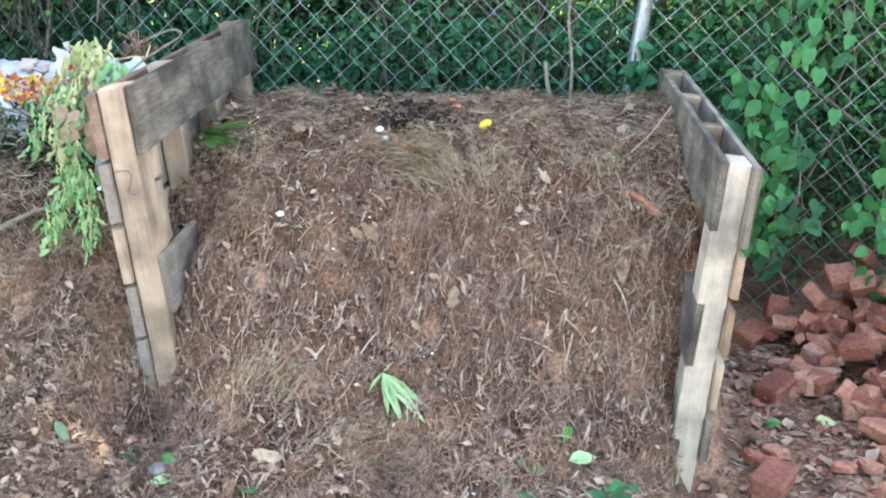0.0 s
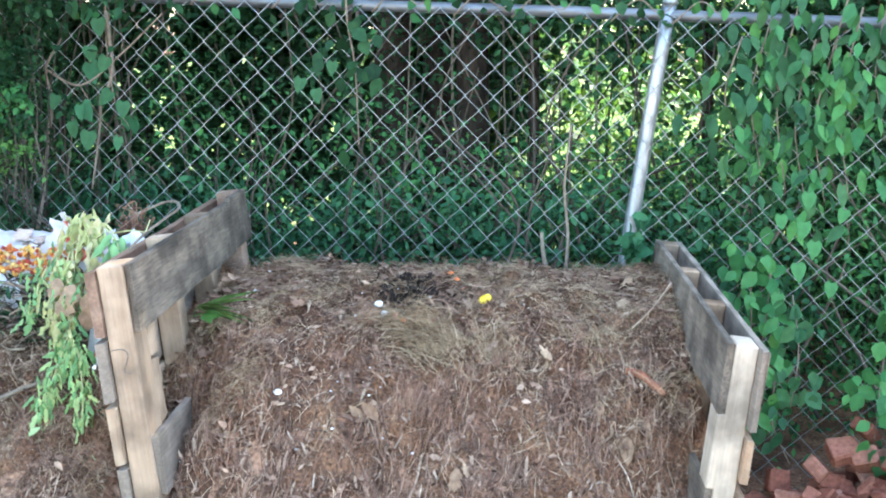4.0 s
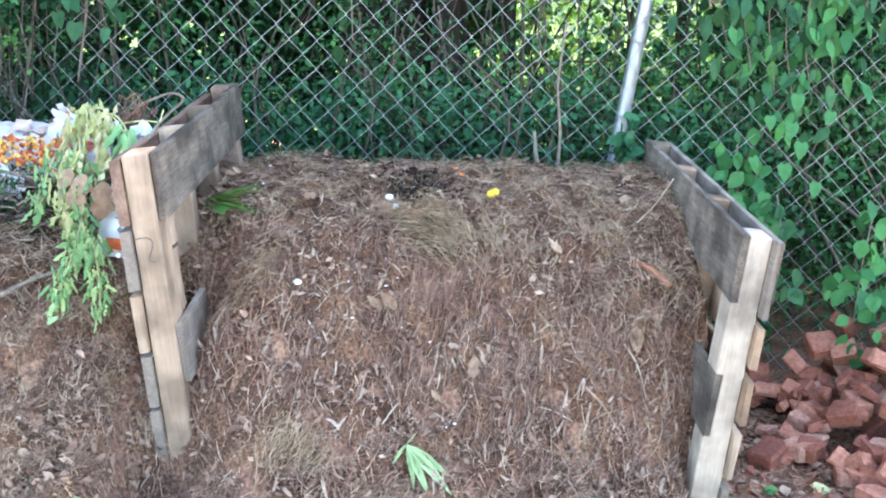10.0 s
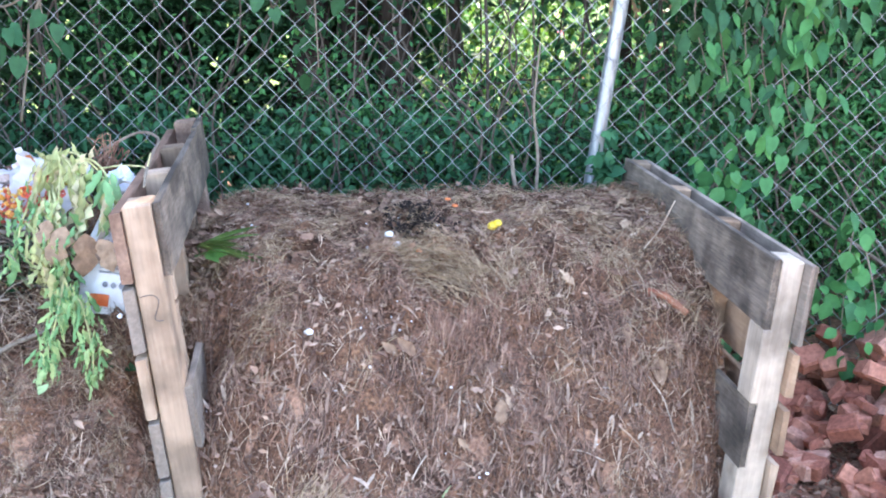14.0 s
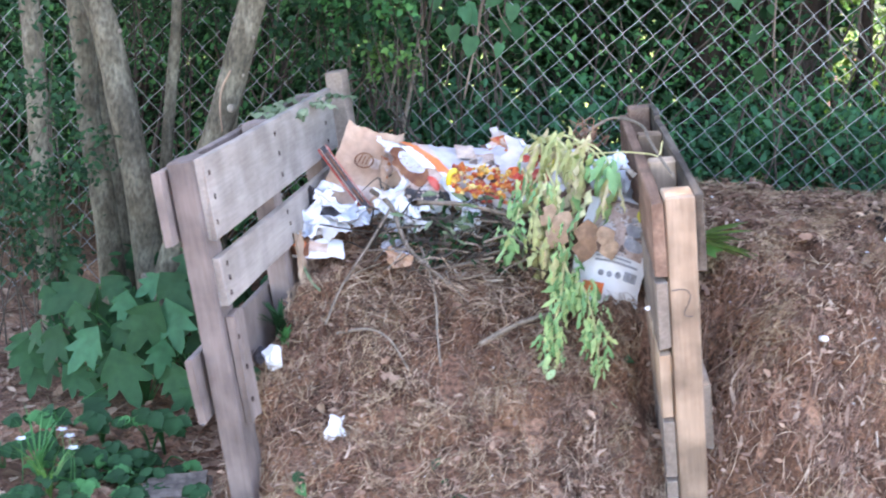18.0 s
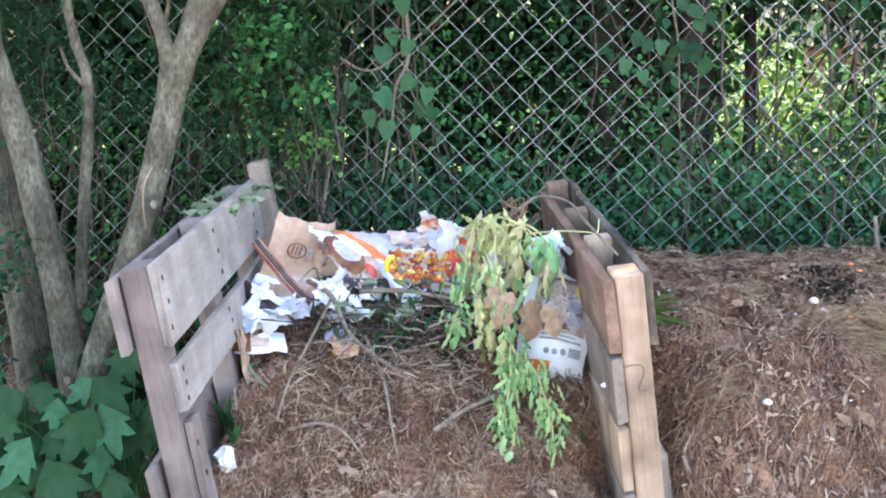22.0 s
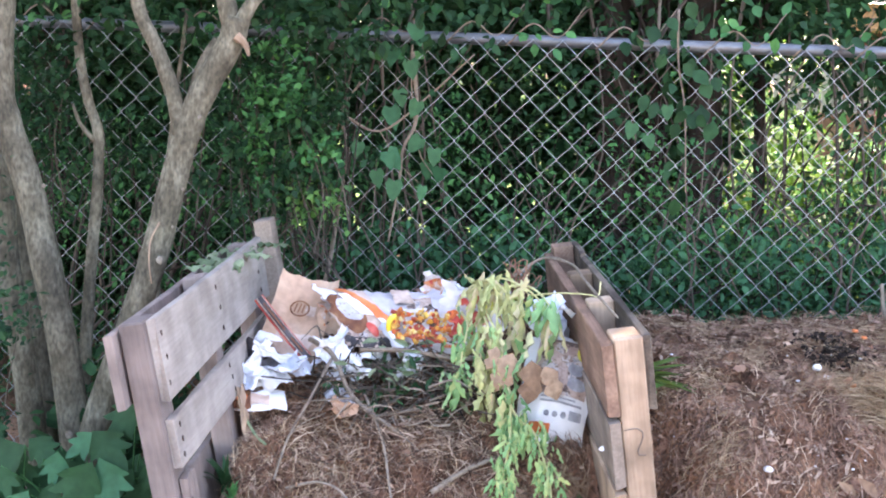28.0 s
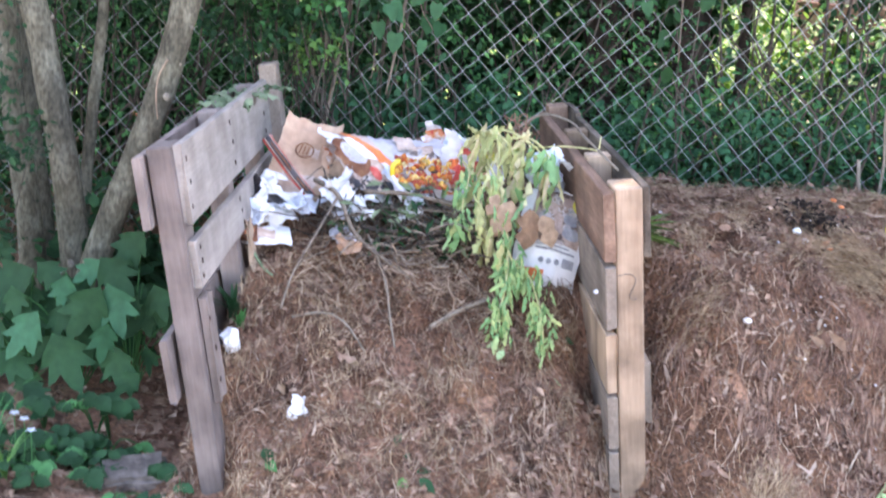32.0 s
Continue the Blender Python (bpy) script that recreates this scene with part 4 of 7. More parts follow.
def hedge(label, n, per, box, radius, l0, l1, leaf, form=CHIP, stems=0):
    root = thing("hedge", label, "hedge", (0, 0, 0), "hedge behind the fence", "stuff")
    tagged(part("foliage", leaves("foliage", *clumps(n, per, box, radius, l0, l1), M[leaf], form), root), kind="stuff")
    if stems:
        lo, hi = np.array(box[0]), np.array(box[1])
        pieces = []
        for _ in range(stems):
            a = rng.uniform(lo, hi)
            a[2] = max(0.0, lo[2])
            b = a + (rng.normal(0, 0.35), rng.normal(0, 0.12), rng.uniform(0.5, 1.0) * (hi[2] - lo[2]))
            mid = (a + b) / 2 + rng.normal(0, 0.1, 3)
            r = rng.uniform(0.003, 0.009)
            b[1], mid[1] = max(b[1], lo[1]), max(mid[1], lo[1])
            pieces.append(tube([a, mid, b], r, r * 0.4, 5, 4))
        v, f = joined(pieces)
        tagged(part("stem_mass", mesh("stem_mass", v, f, M["stem_shaded"]), root), kind="stuff")
    return root


hedge("dense dark green hedge of small leaves behind the fence", 1300, 46, ((-4.8, 4.0, 0.1), (3.8, 5.2, 2.3)), 0.12, 0.025, 0.055, "leaf_dark", stems=150)
hedge("leafy green undergrowth against the chain-link", 420, 52, ((-3.4, 3.8, 0.35), (2.6, 4.3, 1.25)), 0.09, 0.016, 0.036, "leaf_mid", stems=190)
hedge("green undergrowth below the yard opening", 400, 44, ((-0.3, 3.85, 0.2), (1.9, 4.7, 1.06)), 0.09, 0.02, 0.045, "leaf_mid", stems=50)
hedge("blue-green creeper leaves low behind the fence", 250, 36, ((-1.6, 3.76, 0.5), (1.3, 3.95, 0.9)), 0.06, 0.02, 0.045, "leaf_blue", OVAL)
hedge("high hedge foliage above the fence rail", 760, 46, ((-4.6, 3.9, 1.5), (0.7, 5.4, 3.0)), 0.13, 0.03, 0.065, "leaf_dark", stems=60)
hedge("sparser green foliage above the fence", 860, 44, ((0.2, 3.9, 1.5), (3.8, 5.6, 3.0)), 0.14, 0.03, 0.07, "leaf_dark", stems=20)
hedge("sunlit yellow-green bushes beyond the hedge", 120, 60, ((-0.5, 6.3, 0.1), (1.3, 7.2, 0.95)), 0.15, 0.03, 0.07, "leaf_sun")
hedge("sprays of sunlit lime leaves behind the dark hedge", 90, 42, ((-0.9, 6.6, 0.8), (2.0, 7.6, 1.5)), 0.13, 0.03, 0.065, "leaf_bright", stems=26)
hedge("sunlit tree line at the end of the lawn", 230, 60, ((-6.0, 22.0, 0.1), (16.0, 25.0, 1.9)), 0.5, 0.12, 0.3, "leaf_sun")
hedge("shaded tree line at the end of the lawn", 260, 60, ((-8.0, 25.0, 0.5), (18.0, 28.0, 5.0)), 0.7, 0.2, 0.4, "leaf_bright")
# leaf_bright here makes up for sunlight that these shrubs don't get
hedge("green yard shrubs, lighter leaf colour standing in for sunlight", 130, 50, ((0.9, 5.8, 0.1), (3.6, 7.2, 0.95)), 0.16, 0.05, 0.1, "leaf_bright")
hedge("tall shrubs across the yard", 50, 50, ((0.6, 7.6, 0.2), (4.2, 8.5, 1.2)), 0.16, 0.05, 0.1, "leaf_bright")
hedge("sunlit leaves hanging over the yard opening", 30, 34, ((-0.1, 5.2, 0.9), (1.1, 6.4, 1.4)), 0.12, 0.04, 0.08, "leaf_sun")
hedge("dark thicket deep behind the fence", 1100, 60, ((-6.8, 5.3, 0.0), (0.1, 6.6, 3.8)), 0.2, 0.09, 0.16, "leaf_dark")
hedge("dark thicket high behind the fence", 190, 60, ((-1.2, 5.4, 1.7), (1.8, 6.4, 4.0)), 0.2, 0.09, 0.16, "leaf_dark")
hedge("dark thicket deep behind the fence", 520, 60, ((1.5, 4.8, 0.0), (6.0, 6.8, 3.2)), 0.2, 0.09, 0.16, "leaf_dark")


def tree(name, label, trunk, r0, r1, material, branches=(), crown=None, leaf="leaf_dark", sides=10, group=""):
    root = thing(name, label, "tree" if crown else "shrub", (trunk[0][0], trunk[0][1], trunk[0][2]), group)
    o = np.array(trunk[0])
    v, f = tube(np.array(trunk) - o, r0, r1, sides, 6, 0.05)
    part("trunk", mesh("trunk", v, f, material, True), root)
    for pts, a, b in branches:
        v, f = tube(np.array(pts) - o, a, b, 8, 5, 0.05)
        part("branch", mesh("branch", v, f, material, True), root)
    if crown:
        n, per, box, rad, l0, l1 = crown
        p, d, up, ln, wd = clumps(n, per, box, rad, l0, l1)
        tagged(part("crown", leaves("crown", p - o, d, up, ln, wd, M[leaf]), root), kind="stuff")
    return root


# yard trees; the crowns, out of view, are added to shade the bins
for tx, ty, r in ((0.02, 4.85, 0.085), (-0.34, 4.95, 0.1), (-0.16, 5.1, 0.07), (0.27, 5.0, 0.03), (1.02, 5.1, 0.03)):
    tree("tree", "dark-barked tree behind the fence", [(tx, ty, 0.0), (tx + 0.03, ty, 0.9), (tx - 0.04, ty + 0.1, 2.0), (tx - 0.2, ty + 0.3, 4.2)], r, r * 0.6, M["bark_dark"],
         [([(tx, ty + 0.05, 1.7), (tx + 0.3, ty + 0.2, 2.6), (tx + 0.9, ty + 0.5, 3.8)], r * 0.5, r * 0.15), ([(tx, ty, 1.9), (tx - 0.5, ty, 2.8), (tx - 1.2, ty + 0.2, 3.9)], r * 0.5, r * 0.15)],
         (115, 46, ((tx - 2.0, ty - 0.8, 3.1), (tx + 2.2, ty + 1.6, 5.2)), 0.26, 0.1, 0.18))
# two whole trees out of view, added only to block the sun
for tx, ty, x0, x1, y0, y1, z0, z1, n in ((-2.9, 5.3, -5.5, 0.3, 3.7, 6.6, 3.0, 5.5, 620), (2.6, 5.4, 1.0, 4.8, 4.0, 6.6, 3.0, 5.6, 330)):
    tree("tree", "unseen tall tree added to shade the compost bins", [(tx, ty, 0.0), (tx + 0.05, ty, 1.5), (tx, ty + 0.1, 3.0), (tx - 0.1, ty + 0.2, 4.6)], 0.11, 0.05, M["bark_dark"],
         [([(tx, ty, 2.2), (tx + 0.6, ty - 0.1, 3.0), (tx + 1.3, ty - 0.3, 4.0)], 0.05, 0.015), ([(tx, ty, 2.4), (tx - 0.6, ty, 3.2), (tx - 1.4, ty + 0.2, 4.2)], 0.05, 0.015)],
         (n, 46, ((x0, y0, z0), (x1, y1, z1)), 0.28, 0.11, 0.2))

# ---- multi-stemmed shrub at the left ----
o = np.array((-1.957, 3.15, 0.1))
shrub = thing("crape_shrub", "many-stemmed shrub with smooth grey-brown trunks", "shrub", tuple(o))
STEMS = [
    ([(-1.947, 3.2, 0.08), (-1.96, 3.2, 0.221), (-1.999, 3.2, 0.575), (-2.052, 3.2, 0.86), (-2.1, 3.2, 1.08), (-2.153, 3.2, 1.241), (-2.177, 3.2, 1.36), (-2.167, 3.2, 1.6), (-2.119, 3.22, 2.1)], 0.047, 0.035),
    ([(-2.119, 3.3, 0.06), (-2.154, 3.3, 0.461), (-2.206, 3.3, 0.814), (-2.225, 3.3, 1.06), (-2.311, 3.3, 1.6)], 0.042, 0.028),
    ([(-2.119, 3.42, 0.06), (-2.152, 3.42, 0.433), (-2.205, 3.42, 0.8), (-2.273, 3.42, 1.3)], 0.034, 0.024),
    ([(-2.253, 3.15, 0.06), (-2.282, 3.15, 0.6), (-2.311, 3.15, 1.2), (-2.406, 3.15, 1.8)], 0.036, 0.026),
    ([(-2.024, 3.42, 0.1), (-2.027, 3.42, 0.426), (-2.011, 3.42, 0.705), (-1.996, 3.42, 0.887), (-1.98, 3.42, 1.066), (-1.977, 3.42, 1.22), (-2.008, 3.42, 1.324), (-2.034, 3.42, 1.475), (-2.052, 3.42, 1.8)], 0.021, 0.013),
    ([(-1.957, 3.15, 0.08), (-1.925, 3.15, 0.3), (-1.86, 3.15, 0.514), (-1.766, 3.15, 0.779), (-1.713, 3.15, 0.951), (-1.676, 3.15, 1.102), (-1.626, 3.15, 1.283), (-1.574, 3.15, 1.398), (-1.518, 3.15, 1.5), (-1.497, 3.15, 1.57)], 0.043, 0.036),
    ([(-1.646, 3.14, 1.24), (-1.67, 3.14, 1.36), (-1.716, 3.14, 1.482), (-1.765, 3.14, 1.588), (-1.804, 3.14, 1.8)], 0.024, 0.017),
    ([(-1.641, 3.16, 1.22), (-1.627, 3.16, 1.315), (-1.598, 3.16, 1.428), (-1.55, 3.16, 1.51)], 0.021, 0.017),
    ([(-1.507, 3.15, 1.53), (-1.536, 3.15, 1.64), (-1.564, 3.15, 1.8), (-1.583, 3.15, 2.2)], 0.03, 0.02),
    ([(-1.497, 3.14, 1.54), (-1.45, 3.14, 1.62), (-1.363, 3.14, 1.74), (-1.287, 3.14, 1.95)], 0.021, 0.014),
    ([(-1.985, 3.41, 1.2), (-2.024, 3.4, 1.25), (-2.043, 3.39, 1.31)], 0.008, 0.004),
    ([(-1.88, 3.5, 0.1), (-1.832, 3.5, 0.6), (-1.794, 3.5, 1.1), (-1.737, 3.52, 1.6)], 0.011, 0.006),
]
for pts, a, b in STEMS:
    v, f = tube(np.array(pts) - o, a, b, 12, 5, 0.035)
    part("trunk", mesh("trunk", v, f, M["bark"], True), shrub)
v, f = tube(np.array([(-1.493, 3.12, 1.52), (-1.469, 3.118, 1.5), (-1.459, 3.118, 1.47)]) - o, 0.014, 0.004, 6, 3)
part("broken_stub", mesh("broken_stub", v, f, M["wood_pale"]), shrub, "pale torn wood where a branch broke off")
for x, z, r in ((-1.695, 0.906, 0.011), (-1.587, 1.301, 0.006), (-1.632, 1.105, 0.005), (-1.975, 0.373, 0.012), (-2.039, 1.09, 0.006), (-1.66, 1.0, 0.004)):
    a = np.arange(9) / 9 * 6.283
    y = 3.1 if x > -1.83 else 3.152
    ring = [(x + r * math.cos(t), y + 0.004, z + 1.15 * r * math.sin(t)) for t in a] + [(x + r * 0.7 * math.cos(t), y, z + 0.8 * r * math.sin(t)) for t in a]
    part("bark_scar", mesh("bark_scar", np.array(ring) - o, [tuple(range(9, 18))] + [(k, (k + 1) % 9, (k + 1) % 9 + 9, k + 9) for k in range(9)], M["bark_pale"]), shrub, "pale round bark scar")
v, f = tube(np.array([(-1.698, 3.11, 1.01), (-1.718, 3.095, 0.96), (-1.722, 3.093, 0.9), (-1.717, 3.1, 0.84)]) - o, 0.003, 0.002, 6, 4)
part("dry_tendril", mesh("dry_tendril", v, f, M["wood_pale"], True), shrub, "pale dry tendril on the trunk")
p, d, up, ln, wd = clumps(90, 36, ((-2.502, 3.3, 1.55), (-0.875, 3.66, 2.2)), 0.09, 0.028, 0.05)
tagged(part("foliage", leaves("foliage", p - o, d, up, ln, wd, M["leaf_weed"], OVAL), shrub), kind="stuff")
# crown above the view, added to keep skylight off the weeds at the left
p, d, up, ln, wd = clumps(150, 44, ((-3.5, 2.0, 2.5), (-1.75, 3.5, 3.4)), 0.15, 0.05, 0.09)
tagged(part("crown", leaves("crown", p - o, d, up, ln, wd, M["leaf_weed"], OVAL), shrub), kind="stuff")


def bush(label, box, n, per, rad, l0, l1, leaf, form=OVAL, category="bush"):
    lo, hi = np.array(box[0]), np.array(box[1])
    o = np.array(((lo[0] + hi[0]) / 2, (lo[1] + hi[1]) / 2, lo[2]))
    root = thing("bush", label, category, tuple(o))
    c = (lo + hi) / 2 + np.clip(rng.normal(0, 0.27, (n, 3)), -0.62, 0.62) * (hi - lo)
    reach = rng.uniform(0.5, 1.3, n)[:, None, None] * rng.uniform(0.5, 1.2, (n, 1, 3))
    p = (c[:, None] + rng.normal(0, rad, (n, per, 3)) * reach).reshape(-1, 3)
    p[:, 1] = np.minimum(p[:, 1], 3.68)
    k = len(p)
    ln = rng.uniform(l0, l1, k)
    tagged(part("foliage", leaves("foliage", p - o, sphere_dirs(k) + (0, -0.4, -0.2), sphere_dirs(k) * 0.6 + (0, -0.5, 1), ln, ln * rng.uniform(0.5, 0.7, k), M[leaf], form), root), kind="stuff")
    pieces = []
    for i in range(0, n, 2):
        a = np.array((c[i][0] + rng.normal(0, 0.08), o[1] + rng.uniform(0, 0.06), lo[2] - rng.uniform(0.05, 0.3)))
        pieces.append(tube([a - o, (a + c[i]) / 2 + rng.normal(0, 0.04, 3) - o, c[i] - o], 0.003, 0.0012, 4, 3))
    v, f = joined(pieces)
    tagged(part("stem_mass", mesh("stem_mass", v, f, M["stem_shaded"]), root), kind="stuff")
    return root


bush("small-leaved green bush growing through the chain-link", ((-1.68, 3.46, 1.02), (-1.22, 3.64, 1.56)), 62, 44, 0.032, 0.016, 0.034, "leaf_weed")
bush("small-leaved green sprays growing through the chain-link", ((-1.6, 3.44, 1.08), (-1.24, 3.6, 1.5)), 26, 34, 0.03, 0.016, 0.034, "leaf_mid")
bush("small-leaved green sprig in front of the fence", ((-1.45, 3.5, 0.98), (-1.258, 3.62, 1.1)), 8, 30, 0.035, 0.014, 0.03, "leaf_bright")
bush("small-leaved bush at the foot of the grey trunks", ((-2.3, 2.8, 0.4), (-1.98, 2.98, 1.05)), 34, 36, 0.05, 0.014, 0.03, "leaf_weed")
bush("small-leaved bush by the fence", ((-2.36, 3.46, 1.06), (-2.05, 3.64, 1.56)), 34, 40, 0.055, 0.014, 0.03, "leaf_weed")
bush("sparse small-leaved sprays by the fence", ((-2.1, 3.5, 1.0), (-1.82, 3.64, 1.42)), 14, 26, 0.05, 0.013, 0.028, "leaf_weed")
bush("low green undergrowth by the shrub", ((-2.119, 3.2, 0.15), (-1.66, 3.6, 0.45)), 30, 16, 0.06, 0.04, 0.08, "leaf_dark")


# ---- vines on the fence ----
def vine(label, path, r, n, leaf, l0, l1, form=HEART, spread=0.03, hang=1.0, slim=(0.55, 0.85), stem="twig"):
    path = np.array(path)
    o = path[0].copy()
    root = thing("vine", label, "vine", tuple(o), "vines on the fence")
    v, f = tube(path - o, r, r * 0.5, 6, 5)
    part("stem", mesh("stem", v, f, M[stem], True), root)
    if n:
        line = spline(path, 12)
        i = rng.integers(0, len(line), n)
        p = line[i] + rng.normal(0, spread, (n, 3)) * (1, 0.7, 1) - (0, 0.012, 0)
        d = rng.normal(0, 0.5, (n, 3)) + (0, -0.25, -hang)
        up = rng.normal(0, 0.35, (n, 3)) + (0, -1.0, 0.45)
        ln = rng.uniform(l0, l1, n)
        tagged(part("foliage", leaves("foliage", p - o, d, up, ln, ln * rng.uniform(*slim, n), M[leaf], form), root), kind="stuff")
    return root


vine("bare brown vine climbing the chain-link", [(-1.325, 3.66, 0.75), (-1.306, 3.66, 0.853), (-1.273, 3.66, 1.098), (-1.262, 3.66, 1.2), (-1.287, 3.67, 1.3), (-1.229, 3.67, 1.4)], 0.008, 0, "leaf_mid", 0.03, 0.05)
vine("crooked bare vine on the chain-link", [(-1.067, 3.66, 1.5), (-1.048, 3.66, 1.3), (-1.086, 3.66, 1.2), (-1.095, 3.66, 1.1), (-1.124, 3.66, 0.9)], 0.007, 0, "leaf_mid", 0.03, 0.05)
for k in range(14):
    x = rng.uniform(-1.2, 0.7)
    vine("thin brown stem tangled behind the fence", [(x, 3.76, 0.5), (x + rng.normal(0, 0.08), 3.78, 0.9), (x + rng.normal(0, 0.12), 3.77, 1.2), (x + rng.normal(0, 0.16), 3.78, 1.6)], rng.uniform(0.003, 0.006), 0, "leaf_mid", 0.03, 0.05, stem="stem_shaded")
vine("bare vine crossing behind the fence", [(-1.287, 3.66, 1.3), (-1.162, 3.67, 1.25), (-1.019, 3.67, 1.36), (-0.875, 3.67, 1.5)], 0.005, 0, "leaf_mid", 0.03, 0.05)
vine("hanging vine with round green leaves", [(-1.067, 3.66, 1.6), (-1.067, 3.66, 1.4), (-1.038, 3.66, 1.2), (-0.99, 3.66, 1.12)], 0.003, 5, "leaf_blue", 0.055, 0.085, HEART, 0.05)
vine("hanging vine with round green leaves", [(-1.162, 3.66, 1.25), (-1.095, 3.66, 1.15), (-1.019, 3.66, 1.08)], 0.002, 3, "leaf_blue", 0.045, 0.07, HEART, 0.05)
for x, z, size in ((-1.158, 1.524, 0.06), (-1.069, 1.476, 0.065), (-1.101, 1.384, 0.06), (-1.039, 1.352, 0.06), (-1.026, 1.24, 0.065), (-0.985, 1.209, 0.06), (-1.105, 1.105, 0.07), (-1.163, 1.134, 0.06), (-1.218, 1.219, 0.055), (-0.335, 1.279, 0.05), (-0.382, 1.313, 0.055), (-0.281, 1.37, 0.05)):
    thing("vine_leaf", "single round green vine leaf on the fence", "leaf", (x, 3.6, z), "round vine leaves", me=leaves("vine_leaf", np.zeros((1, 3)), np.array([(rng.normal(0, 0.3), -0.3, -1.0)]), np.array([(rng.normal(0, 0.3), -1.0, 0.4)]), np.array([size]), np.array([size * 0.8]), M["leaf_vine"], HEART))
vine("hanging vine clump over the rail", [(-0.26, 3.66, 1.66), (-0.25, 3.66, 1.5), (-0.22, 3.66, 1.35), (-0.2, 3.66, 1.1)], 0.004, 40, "leaf_weed", 0.04, 0.07, OVAL, 0.055)
for k in range(13):
    x = -2.3 + k * 0.26 + rng.uniform(-0.08, 0.08)
    vine("leafy creeper along the fence rail", [(x, 3.67, 1.53), (x + 0.08, 3.66, 1.6), (x + 0.16, 3.67, 1.56), (x + 0.24, 3.68, 1.66)], 0.003, 14, ("leaf_mid", "leaf_weed")[k % 2], 0.028, 0.055, OVAL, 0.05, 0.2)
for k, (x, z0, z1) in enumerate(((0.98, 1.5, 1.15), (1.06, 1.55, 1.08), (1.14, 1.6, 1.02), (1.2, 1.5, 1.0), (1.26, 1.5, 1.0), (1.33, 1.6, 1.02), (1.42, 1.7, 1.2), (1.5, 1.7, 1.3), (1.1, 1.7, 1.3), (1.3, 1.7, 1.25))):
    vine("hanging creeper with pointed green leaves", [(x + 0.02, 3.64, z0), (x - 0.02, 3.63, (z0 + z1) / 2), (x + 0.03, 3.62, z1)], 0.003, 34, ("leaf_vine", "leaf_mid")[k % 2], 0.05, 0.085, OVAL, 0.05, 1.3, (0.36, 0.55))
for x, y, z0, z1, n in ((1.08, 3.6, 0.85, 0.3, 48), (1.15, 3.58, 0.8, 0.35, 50), (1.22, 3.56, 0.7, 0.36, 20), (1.52, 3.5, 0.7, 0.3, 44), (1.54, 3.45, 0.62, 0.24, 26), (1.05, 3.6, 0.55, 0.2, 22), (1.2, 3.62, 0.4, 0.15, 16)):
    vine("leafy green vine trailing over the bricks", [(x, y + 0.06, z0), (x + rng.uniform(-0.05, 0.05), y, (z0 + z1) / 2), (x + rng.uniform(-0.06, 0.06), y - 0.05, z1)], 0.003, n, ("leaf_mid", "leaf_vine", "leaf_mid", "leaf_vine")[int(rng.integers(4))], 0.04, 0.075, OVAL, 0.05, 0.9)
for x, z, size in ((1.231, 1.036, 0.06), (1.219, 0.812, 0.062), (1.263, 0.885, 0.06), (1.226, 0.945, 0.062), (1.154, 0.962, 0.05), (1.084, 0.699, 0.05), (1.169, 0.714, 0.055), (1.216, 0.488, 0.05), (1.115, 0.827, 0.045), (1.326, 0.759, 0.055), (1.344, 0.99, 0.05)):
    thing("vine_leaf", "single round bright green vine leaf on the fence", "leaf", (x, 3.57, z), "round vine leaves", me=leaves("vine_leaf", np.zeros((1, 3)), np.array([(rng.normal(0, 0.2), -0.3, -1.0)]), np.array([(0.1, -1.0, 0.4)]), np.array([size]), np.array([size * 0.78]), M["leaf_mid"], HEART))
bush("dark green leaves at the foot of the leaning post", ((0.7, 3.6, 0.7), (0.78, 3.66, 0.86)), 6, 7, 0.03, 0.045, 0.075, "leaf_blue")
v, f = tube([(0.44, 3.62, 0.72), (0.425, 3.625, 0.78), (0.415, 3.63, 0.85)], 0.008, 0.006, 6, 3)
thing("dead_stick", "upright broken brown stick by the fence", "stick", me=mesh("dead_stick", v, f, M["twig"], True))
v, f = tube([(0.5, 3.63, 0.72), (0.5, 3.64, 0.85), (0.48, 3.65, 1.0), (0.49, 3.66, 1.2)], 0.006, 0.003, 6, 4)
thing("dead_stick", "thin brown stem leaning on the fence", "stick", me=mesh("dead_stick", v, f, M["twig"], True))

# ---- saplings and weeds at the left ----
def leaf_on(root, foot, tip, d, normal, size, ratio, leaf, form):
    """A stalk from the plant's foot with one leaf at its tip."""
    v, f = tube([foot, foot * 0.6 + tip * 0.4 + (0, 0, 0.25 * float(np.linalg.norm(tip - foot))), tip], 0.0028, 0.0014, 5, 3)
    stem = part("stem", mesh("stem", v, f, M["leaf_mid"], True), root)
    part("leaf", leaves("leaf", tip[None], np.array([d]), np.array([normal]), np.array([size]), np.array([size * ratio]), M[leaf], form), stem)
    return stem


